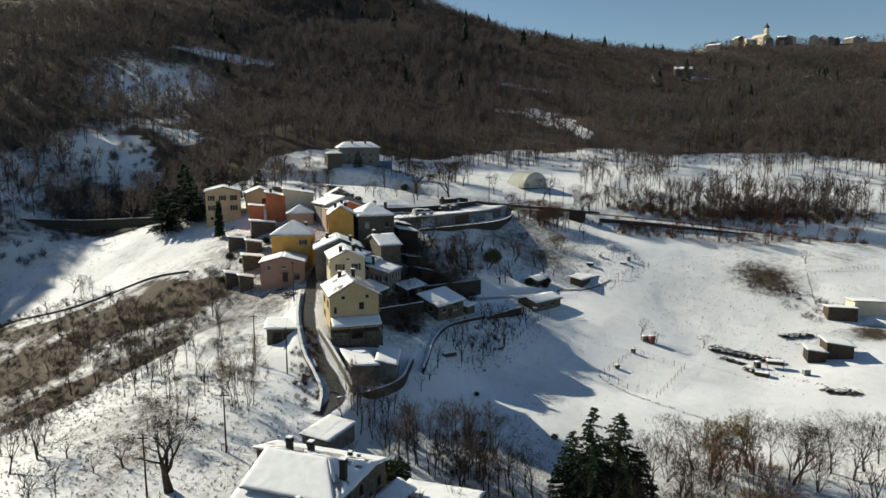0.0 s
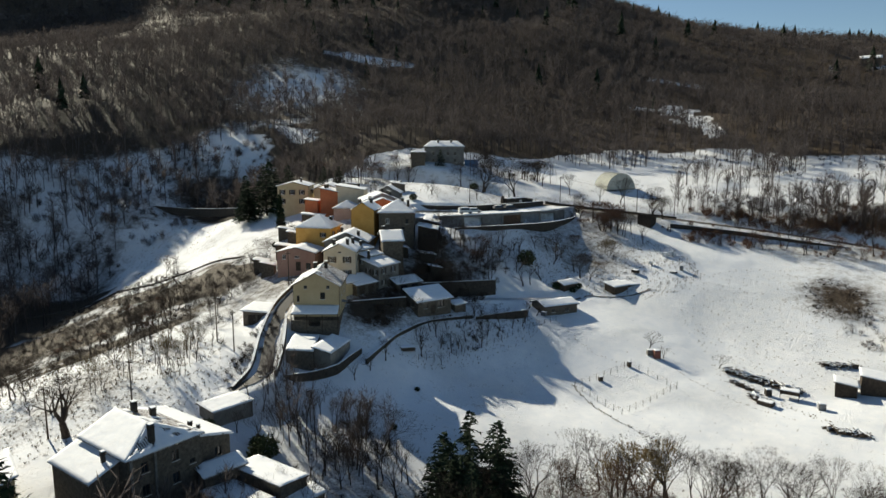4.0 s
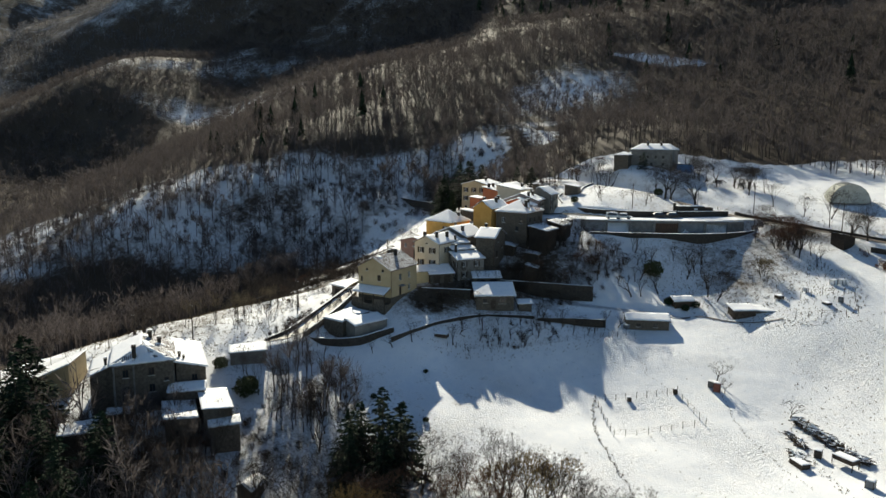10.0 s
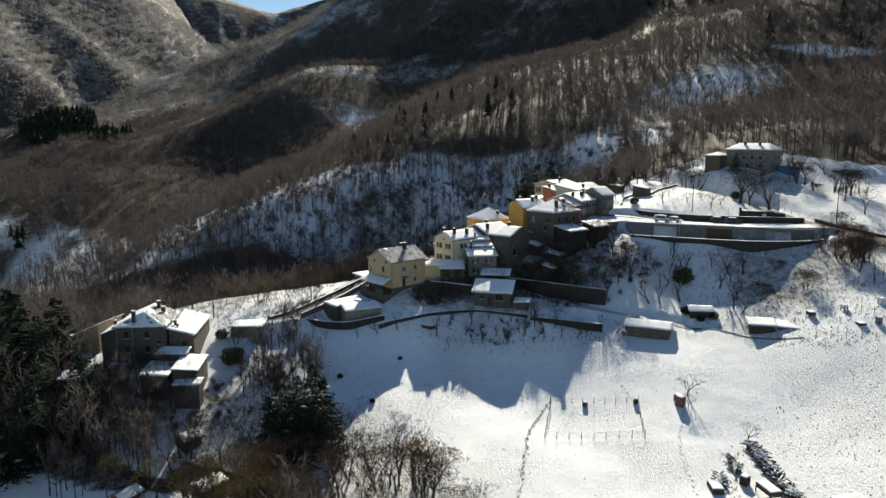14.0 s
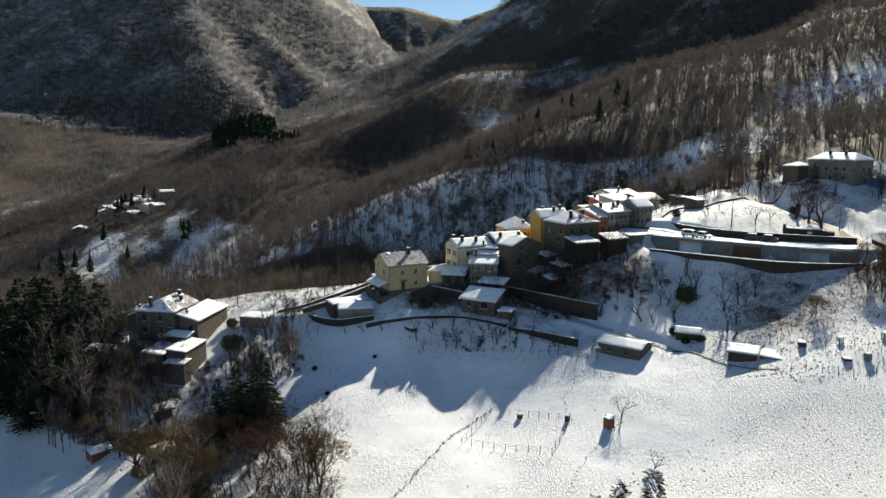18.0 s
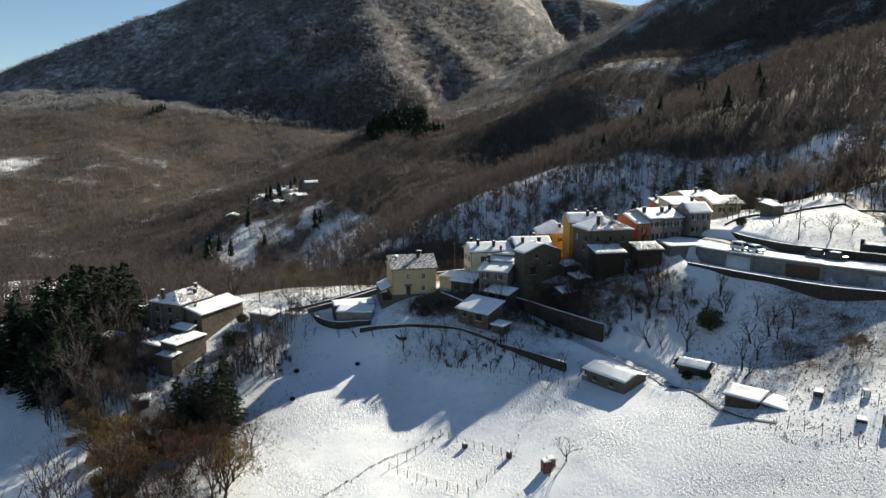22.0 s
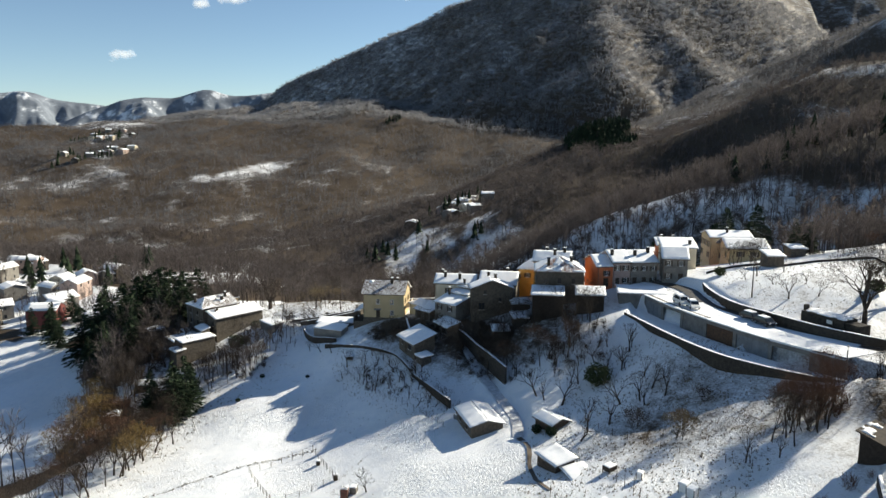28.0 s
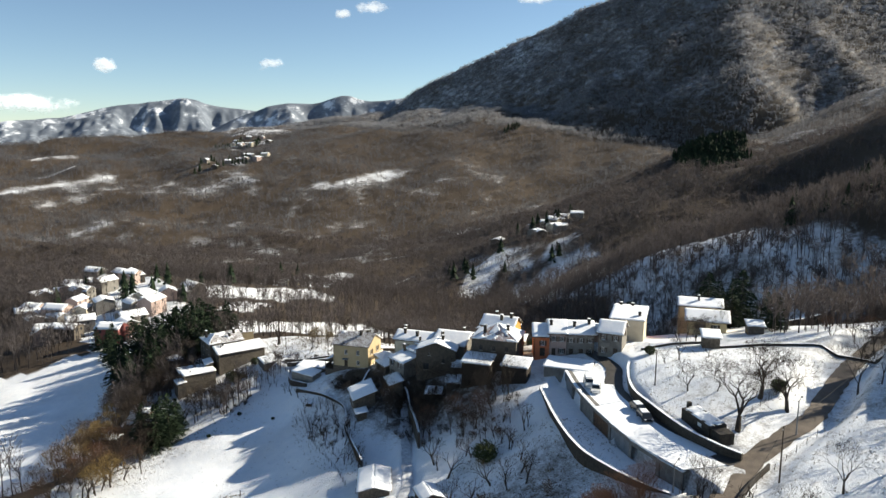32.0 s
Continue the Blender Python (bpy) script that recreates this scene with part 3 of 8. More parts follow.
def bare_ground(x, y):
    """How much litter shows through the snow, 0 to 1."""
    w = wooded(x, y)
    far = np.hypot(x, y - 150)
    lawn = np.exp(-((x - 45) / 42) ** 2 - ((y - 138) / 42) ** 2)
    open_ = 0.34 + 0.09 * smooth_noise(x, y, 26, 31) - 0.13 * lawn
    hamlet = np.exp(-((x + 40) / 20) ** 2 - ((y - 165) / 32) ** 2)
    near = np.clip((620 - far) / 250, 0, 1)
    woods = 0.84 + 0.02 * near + (0.10 - 0.04 * near) * np.where(x < -1400, 0.4, 1.0) * smooth_noise(x, y, 130, 32) + 0.07 * smooth_noise(x, y, 38, 33)
    basin = np.clip((-200 - x) / 120, 0, 1) * np.clip((-60 - y) / 120, 0, 1) * np.clip((1500 - far) / 300, 0, 1)
    woods = woods - basin * np.clip(0.085 + 0.09 * smooth_noise(x + 0.4 * y, y, 110, 51) + 0.15 * smooth_noise(x, y, 45, 52) + 0.16 * smooth_noise(x + 0.5 * y, y, 19, 55), -0.05, 0.45)
    woods = woods - 0.05 * np.clip((far - 900) / 600, 0, 1) * np.clip((y + 600) / -300, 0, 1)
    # snow on the big mountain, laid thicker to lighten it in place of haze
    woods = woods - 0.18 * np.clip((-1400 - x) / 200, 0, 1)
    upper = np.clip((-470 - x) / 90, 0, 1) * np.clip((y + 20) / 120, 0, 1) * np.clip((x + 1500) / 200, 0, 1)
    woods = woods - upper * (0.15 + 0.10 * smooth_noise(x - 0.5 * y, y + 0.3 * x, 70, 54))
    woods = woods + 0.10 * np.exp(-((x + 225) / 60) ** 2 - ((y - 290) / 60) ** 2)
    c = open_ * (1 - w) + woods * w
    crag = np.exp(-(((x + 140) / 31) ** 2 + ((y - 349) / 42) ** 2))
    d = (y - x - 365) / 1.414
    ravine = np.clip((44 - np.abs(d + 6 * smooth_noise(x, y, 40, 35))) / 12, 0, 1) * np.clip((-108 - x) / 20, 0, 1) * np.clip((x + 440) / 60, 0, 1)
    ridge, _, _ = along(x, y, SPUR)
    shelf = np.exp(-((ridge + 5 * smooth_noise(x, y, 25, 37)) / 12) ** 2)
    crag = crag + np.exp(-(((x + 445) * 0.8 + (y - 283) * 0.6) / 60) ** 2 - (((x + 445) * -0.6 + (y - 283) * 0.8) / 26) ** 2)
    c = c - 0.48 * np.clip(crag + 0.85 * ravine + 0.35 * shelf, 0, 1) * w * (1 + 0.5 * smooth_noise(x, y, 18, 34) + 0.35 * smooth_noise(x, y, 6, 36))
    heath = inside_ring(x + 5 * smooth_noise(x, y, 14, 41), y + 5 * smooth_noise(x, y, 14, 42), BRUSH_SLOPE)
    brush = np.where(heath, 0.66 + 0.50 * smooth_noise(x, y, 18, 43) + 0.34 * smooth_noise(x, y, 5, 44), 0.0)
    hollow = np.exp(-((x - 16) / 26) ** 2 - ((y - 56) / 18) ** 2) * w
    glen = np.exp(-((x - 5) / 10) ** 2 - ((y - 88) / 9) ** 2)
    thicket = np.exp(-((x + 1) / 9) ** 2 - ((y - 164) / 16) ** 2)
    rough = np.exp(-((x - 22) / 16) ** 2 - ((y - 197) / 12) ** 2)
    belt = np.exp(-(((y - 216) + 0.05 * (x - 60)) / 6) ** 2) * np.clip((x - 50) / 10, 0, 1)
    patch = np.exp(-((x - 88) / 9) ** 2 - ((y - 186) / 11) ** 2)
    copse = np.exp(-((x - 28) / 20) ** 2 - ((y - 80) / 9) ** 2)
    yards = np.exp(-((x + 6) / 9) ** 2 - ((y - 146) / 20) ** 2)
    court = np.exp(-((x - 2) / 14) ** 2 - ((y - 66) / 16) ** 2)
    reeds = np.exp(-((x - 30) / 8) ** 2 - ((y - 212) / 6) ** 2)
    verge = np.exp(-((x - 34) / 12) ** 2 - ((y - 222.6) / 2.4) ** 2)
    court2 = np.exp(-((x + 10) / 6) ** 2 - ((y - 127) / 9) ** 2)
    yard = np.exp(-((x - 100) / 7) ** 2 - ((y - 155) / 4) ** 2)
    scrub = np.exp(-((x - 30) / 22) ** 2 - ((y - 196) / 12) ** 2)
    meadow = np.exp(-((x + 46) / 24) ** 2 - ((y - 88) / 20) ** 2) * (0.75 + 0.8 * smooth_noise(x, y, 9, 53))
    return np.clip(c + 0.17 * meadow + 0.70 * brush + 0.26 * verge + 0.24 * thicket + 0.20 * belt + 0.30 * np.exp(-((x - 108) / 40) ** 2 - ((y - 239) / 11) ** 2) + 0.40 * patch + 0.26 * copse + 0.12 * scrub + 0.2 * hamlet + 0.30 * yards + 0.36 * court2 + 0.14 * court + 0.10 * reeds + 0.12 * rough + 0.18 * glen + 0.45 * yard - 0.32 * hollow, 0, 1)


# ---- the ground: one sheet to the horizon ----
def spaced(lo, hi, step, reach_lo, reach_hi, growth=1.045):
    mid = list(np.arange(lo, hi, step))
    d, v, left = step, lo, []
    while v > reach_lo:
        d = min(d * growth, 42)
        v -= d
        left.append(v)
    d, v, right = step, mid[-1], []
    while v < reach_hi:
        d = min(d * growth, 42)
        v += d
        right.append(v)
    return np.array(left[::-1] + mid + right)


GX, GY = spaced(-48, 98, 1.0, -4300, 2600), spaced(72, 242, 1.0, -3800, 2600)
PX, PY = np.meshgrid(GX, GY)
PZ = land(PX, PY)
rows_n, cols_n = PX.shape
index = np.arange(rows_n * cols_n).reshape(rows_n, cols_n)
faces = np.stack([index[:-1, :-1], index[:-1, 1:], index[1:, 1:], index[1:, :-1]], -1).reshape(-1, 4)


def array_mesh(name, verts, polys, material):
    """A mesh from arrays; all faces have the same number of corners."""
    me = bpy.data.meshes.new(name)
    k = polys.shape[1]
    me.vertices.add(len(verts))
    me.vertices.foreach_set("co", np.asarray(verts, np.float32).ravel())
    me.loops.add(polys.size)
    me.loops.foreach_set("vertex_index", np.asarray(polys, np.int32).ravel())
    me.polygons.add(len(polys))
    me.polygons.foreach_set("loop_start", np.arange(0, polys.size, k, dtype=np.int32))
    me.update(calc_edges=True)
    me.materials.append(material)
    return me


ground_mesh = array_mesh("ground", np.c_[PX.ravel(), PY.ravel(), PZ.ravel()], faces, GROUND)
ground_mesh.shade_smooth()
cover = ground_mesh.attributes.new("cover", "FLOAT", "POINT")
cover.data.foreach_set("value", bare_ground(PX.ravel(), PY.ravel()).astype(np.float32))
trodden = ground_mesh.attributes.new("trodden", "FLOAT", "POINT")
trodden.data.foreach_set("value", (np.exp(-((PX - 66) / 20) ** 2 - ((PY - 177) / 14) ** 2) + 0.6 * np.exp(-((PX - 84) / 14) ** 2 - ((PY - 158) / 12) ** 2)).ravel().astype(np.float32))
ground = tagged(new("ground", ground_mesh), "snow-covered hillside with leaf litter showing under the bare woods", "ground", kind="structure")


def level(x, y):
    """The height of the ground sheet at one place."""
    i = min(max(int(np.searchsorted(GX, x)) - 1, 0), len(GX) - 2)
    j = min(max(int(np.searchsorted(GY, y)) - 1, 0), len(GY) - 2)
    a, b = (x - GX[i]) / (GX[i + 1] - GX[i]), (y - GY[j]) / (GY[j + 1] - GY[j])
    return float((PZ[j, i] * (1 - a) + PZ[j, i + 1] * a) * (1 - b) + (PZ[j + 1, i] * (1 - a) + PZ[j + 1, i + 1] * a) * b)


def sheet(x, y):
    """The height of the ground sheet at many places."""
    i = np.clip(np.searchsorted(GX, x) - 1, 0, len(GX) - 2)
    j = np.clip(np.searchsorted(GY, y) - 1, 0, len(GY) - 2)
    a, b = (x - GX[i]) / (GX[i + 1] - GX[i]), (y - GY[j]) / (GY[j + 1] - GY[j])
    return (PZ[j, i] * (1 - a) + PZ[j, i + 1] * a) * (1 - b) + (PZ[j + 1, i] * (1 - a) + PZ[j + 1, i + 1] * a) * b


def ribbon(name, line, half, lift, material, label, wobble=0.0, seed=1):
    b = Build()
    n = len(line)
    rnd = random.Random(seed)
    pts = []
    for i, (x, y, z) in enumerate(line):
        a, c = line[max(0, i - 1)], line[min(n - 1, i + 1)]
        dx, dy = c[0] - a[0], c[1] - a[1]
        k = math.hypot(dx, dy) or 1
        w0, w1 = half + wobble * (rnd.random() - 0.5), half + wobble * (rnd.random() - 0.5)
        pts.append(((x - dy / k * w0, y + dx / k * w0, z + lift), (x + dy / k * w1, y - dx / k * w1, z + lift)))
    for (a, b0), (c, d) in zip(pts, pts[1:]):
        b.quad(b0, d, c, a)
    ob = part(name, b, material)
    return tagged(ob, label, "road", kind="structure")


def on_ground(points, lift=0.0):
    """A line laid over the ground."""
    return [(x, y, level(x, y) + lift) for x, y, z in curve_through([(x, y, 0) for x, y in points])]


ribbon("road", MAIN_ROAD, 1.75, 0.04, MUD_ROAD, "muddy wet asphalt road cleared of snow", 0.5)
ribbon("village_lane", VILLAGE_LANE, 1.05, 0.04, ASPHALT, "narrow wet asphalt lane climbing between walls", 0.3, 2)
ribbon("upper_lane", UPPER_LANE, 1.7, 0.04, ASPHALT, "dark wet lane curving below a stone wall", 0.3, 3)
ribbon("garden_path", on_ground([(27, 171.5), (31, 174.6), (36, 176.2), (41, 178.8), (45, 182)]), 0.45, 0.05, MUD_ROAD, "dark wet path between the field sheds", 0.3, 5)
ribbon("footpath", FOOTPATH, 1.0, 0.03, TRODDEN, "narrow concrete footpath under trodden snow", 0.25, 4)


def wall_along(name, line, height, depth, thick, material, label, cap=True):
    """A wall that follows a line: its top stands height over the line, its foot depth below."""
    body, snow = Build(), Build()
    n, left, right = len(line), [], []
    for i, (x, y, z) in enumerate(line):
        a, c = line[max(0, i - 1)], line[min(n - 1, i + 1)]
        dx, dy = c[0] - a[0], c[1] - a[1]
        k = math.hypot(dx, dy) or 1
        left.append((x - dy / k * thick / 2, y + dx / k * thick / 2, z))
        right.append((x + dy / k * thick / 2, y - dx / k * thick / 2, z))
    for i in range(n - 1):
        ring = [right[i], right[i + 1], left[i + 1], left[i]]
        body.hull([(p[0], p[1]) for p in ring], [p[2] - depth for p in ring], [p[2] + height for p in ring])
        jag = 0.05 + 0.06 * random.random()
        snow.hull([(p[0], p[1]) for p in ring], [p[2] + height + 0.002 for p in ring], [p[2] + height + jag for p in ring])
    root = thing(name, 0, 0, 0, 0, label, "wall", kind="structure")
    part("wall_body", body, material, root)
    if cap:
        part("snow_cap", snow, SNOW, root, "thin cap of snow")
    return root


def strip_between(name, left, right, z, material, label):
    """A floor between two lines of the plan, 12 cm thick."""
    k = 40
    a, c = np.array(left), np.array(right)
    pick = lambda s: np.array([[np.interp(t, np.linspace(0, 1, len(s)), s[:, j]) for j in range(2)] for t in np.linspace(0, 1, k)])
    a, c = pick(a), pick(c)
    b = Build()
    for i in range(k - 1):
        b.hull([tuple(c[i]), tuple(c[i + 1]), tuple(a[i + 1]), tuple(a[i])], z - 0.12, z)
    return tagged(part(name, b, material), label, "pavement", kind="structure")


strip_between("yard", FACADE, YARD_WALL, 35.56, SNOW, "snow-covered yard in front of the garages")
strip_between("parking_deck", [p for p in UPPER_LANE if p[1] > 195.2], FACADE, 38.98, SNOW, "snowy parking deck with dark wheel tracks")


# ---- houses ----
def wall_panel(width, z0, z1, holes, peak=0.0, peak_u=0.0, depth=0.22):
    """A wall in its own plane (u across, z up, outward is -y) with openings cut through; peak adds a gable."""
    b = Build()
    us = sorted({-width / 2, width / 2, *[h[0] - h[2] / 2 for h in holes], *[h[0] + h[2] / 2 for h in holes]})
    zs = sorted({z0, z1, *[h[1] for h in holes], *[h[1] + h[3] for h in holes]})
    for u0, u1 in zip(us, us[1:]):
        for a, c in zip(zs, zs[1:]):
            um, zm = (u0 + u1) / 2, (a + c) / 2
            if a >= z1 - 1e-6 or any(abs(um - h[0]) < h[2] / 2 and h[1] < zm < h[1] + h[3] for h in holes):
                continue
            b.quad((u0, 0, a), (u1, 0, a), (u1, 0, c), (u0, 0, c))
    for u, z, w, h in [h[:4] for h in holes]:
        l, r, t = u - w / 2, u + w / 2, z + h
        b.quad((l, 0, z), (l, depth, z), (l, depth, t), (l, 0, t))
        b.quad((r, 0, t), (r, depth, t), (r, depth, z), (r, 0, z))
        b.quad((l, 0, t), (l, depth, t), (r, depth, t), (r, 0, t))
        b.quad((l, depth, z), (l, 0, z), (r, 0, z), (r, depth, z))
    if peak:
        b.poly([(-width / 2, 0, z1), (width / 2, 0, z1), (peak_u, 0, z1 + peak)])
    b.quad((width / 2, depth, z0), (-width / 2, depth, z0), (-width / 2, depth, z0 + 0.01), (width / 2, depth, z0 + 0.01))
    return b


SIDES = {"S": (0, -1), "E": (1, 0), "N": (0, 1), "W": (-1, 0)}
TURN_OF = {"S": 0, "E": 90, "N": 180, "W": 270}


def shared(cache, key, make):
    if key not in cache:
        cache[key] = make()
    return cache[key]


MESHES = {}


def window(parent, m, w, h, style):
    """A window of its own parts: frame, pane, sill, and shutters where it has them."""
    key = (round(w, 2), round(h, 2))

    def frame_mesh():
        b = Build()
        for x0, x1, z0, z1 in ((-w / 2, -w / 2 + 0.07, 0, h), (w / 2 - 0.07, w / 2, 0, h), (-w / 2 + 0.07, w / 2 - 0.07, 0, 0.07), (-w / 2 + 0.07, w / 2 - 0.07, h - 0.07, h), (-0.03, 0.03, 0.07, h - 0.07)):
            b.box(x0, x1, 0.12, 0.18, z0, z1)
        return b.mesh("window", WHITE_PAINT if style != "dark" else SHUTTER)

    def pane_mesh():
        return Build().box(-w / 2 + 0.01, w / 2 - 0.01, 0.185, 0.2, 0.01, h - 0.01).mesh("pane", GLASS)

    def sill_mesh():
        return Build().box(-w / 2 - 0.1, w / 2 + 0.1, -0.09, 0.02, -0.09, -0.003).mesh("sill", TRIM)

    def shutter_mesh(material):
        b = Build().box(0, w / 2, -0.07, -0.025, 0.0, h)
        for i in range(5):
            b.box(0.04, w / 2 - 0.04, -0.085, -0.07, h * (i + 0.25) / 5, h * (i + 0.75) / 5)
        return b.mesh("shutter", material)

    ob = new("window", shared(MESHES, ("frame", style == "dark") + key, frame_mesh))
    ob.parent, ob.matrix_basis = parent, m
    for name, make in (("pane", pane_mesh), ("sill", sill_mesh)):
        c = new(name, shared(MESHES, (name,) + key, make))
        c.parent = ob
    if style in ("brown", "green"):
        material = SHUTTER if style == "brown" else GREEN_PAINT
        for s in (-1, 1):
            c = new("shutter", shared(MESHES, ("shutter", style) + key, lambda: shutter_mesh(material)))
            c.parent, c.matrix_basis = ob, pose(w / 2 + 0.02 if s > 0 else -w - 0.02, 0, 0)
    return ob


def roof_snow(corners, keep, seed, thick=0.11, step=0.45):
    """Snow lying on a roof slope given by its corners (a, b: eave, c, d: ridge); keep: 0 bare to 1 full."""
    a, b, c, d = [Vector(p) for p in corners]
    nu = max(2, int(max((b - a).length, (c - d).length) / step))
    nv = max(2, int(max((d - a).length, (c - b).length) / step))
    nrm = (b - a).cross(d - a).normalized()
    if nrm.z < 0:
        nrm = -nrm
    rnd = random.Random(seed)
    ox, oy = rnd.random() * 100, rnd.random() * 100
    at = lambda i, j: a.lerp(b, i / nu).lerp(d.lerp(c, i / nu), j / nv)
    on = {}
    for i in range(nu):
        for j in range(nv):
            n1 = noise.noise(Vector((i * 0.16 + ox, j * 0.16 + oy, 0))) * 0.5 + noise.noise(Vector((i * 0.5 + ox, j * 0.5 + oy, 5))) * 0.28
            edge = 0.16 if j == 0 or i == 0 or i == nu - 1 else 0.0
            on[i, j] = n1 + 0.5 < keep * 1.25 + (0.02 if keep > 0.9 else 0) - edge * (1 if keep < 0.98 else 0.55)
    out = Build()
    top = {}

    def vert(i, j, up):
        k = (i, j, up)
        if k not in top:
            full = all(on.get((i + p, j + q), False) for p in (-1, 0) for q in (-1, 0))
            lump = 0.04 * noise.noise(Vector((i * 0.3 + ox, j * 0.3, 9)))
            h = (thick + lump if full else thick * 0.45) if up else 0.003
            top[k] = len(out.v)
            jit = Vector((rnd.uniform(-0.1, 0.1), rnd.uniform(-0.1, 0.1), 0)) if not full and keep < 0.97 else Vector((0, 0, 0))
            out.v.append(tuple(at(i, j) + nrm * h + jit * (1 if up else 0)))
        return top[k]

    for (i, j), v in on.items():
        if not v:
            continue
        out.f.append((vert(i, j, 1), vert(i + 1, j, 1), vert(i + 1, j + 1, 1), vert(i, j + 1, 1)))
        for (p, q), (e0, e1) in (((0, -1), ((0, 0), (1, 0))), ((0, 1), ((1, 1), (0, 1))), ((-1, 0), ((0, 1), (0, 0))), ((1, 0), ((1, 0), (1, 1)))):
            if not on.get((i + p, j + q), False):
                out.f.append((vert(i + e0[0], j + e0[1], 0), vert(i + e1[0], j + e1[1], 0), vert(i + e1[0], j + e1[1], 1), vert(i + e0[0], j + e0[1], 1)))
    return out


def lay_snow(parent, build, label=""):
    """Each connected sheet of snow on a roof is a part of its own; crumbs are left out."""
    root = list(range(len(build.v)))

    def find(i):
        while root[i] != i:
            root[i] = root[root[i]]
            i = root[i]
        return i

    for f in build.f:
        for i in f[1:]:
            root[find(i)] = find(f[0])
    sheets = collections.defaultdict(list)
    for f in build.f:
        sheets[find(f[0])].append(f)
    ranked = sorted(sheets.values(), key=len, reverse=True)
    for faces_ in ranked[:6]:
        if len(faces_) < 12 and faces_ is not ranked[0]:
            continue
        used = sorted({i for f in faces_ for i in f})
        at = {i: k for k, i in enumerate(used)}
        piece = Build()
        piece.v, piece.f = [build.v[i] for i in used], [tuple(at[i] for i in f) for f in faces_]
        part("snow_cover", piece, SNOW, parent, label, True)


def slope_slab(parent, corners, tiles, thick=0.16, name="roof"):
    """One slope of a roof: a slab of tiles with true thickness, its courses running down the slope."""
    pts = [Vector(p) for p in corners]
    nrm = (pts[1] - pts[0]).cross(pts[-1] - pts[0]).normalized()
    if nrm.z < 0:
        nrm = -nrm
    b = Build()
    k = len(pts)
    b.v = [tuple(p) for p in pts] + [tuple(p - Vector((0, 0, thick))) for p in pts]
    b.f = [tuple(range(k)), tuple(range(2 * k - 1, k - 1, -1))] + [(i, i + k, (i + 1) % k + k, (i + 1) % k) for i in range(k)]
    me = b.mesh(name, tiles)
    u = (pts[1] - pts[0]).normalized()
    v = nrm.cross(u)
    uv = me.uv_layers.new(name="UVMap")
    for lp in me.loops:
        p = me.vertices[lp.vertex_index].co
        uv.data[lp.index].uv = (p.dot(u), p.dot(v))
    ob = new(name, me)
    ob.parent = parent
    return ob


def chimney(parent, x, y, z, h=1.2, s=0.3):
    b = Build().box(x - s, x + s, y - s, y + s, z - 0.9, z + h)
    b.box(x - s - 0.08, x + s + 0.08, y - s - 0.08, y + s + 0.08, z + h, z + h + 0.1)
    for i in (-1, 1):
        b.box(x + i * s * 0.7 - 0.06, x + i * s * 0.7 + 0.06, y - s, y + s, z + h + 0.1, z + h + 0.32)
    b.box(x - s - 0.06, x + s + 0.06, y - s - 0.06, y + s + 0.06, z + h + 0.32, z + h + 0.4)
    c = part("chimney", b, DARK_STONE, parent)
    sn = Build().box(x - s - 0.04, x + s + 0.04, y - s - 0.04, y + s + 0.04, z + h + 0.403, z + h + 0.5)
    part("snow_cap", sn, SNOW, c)


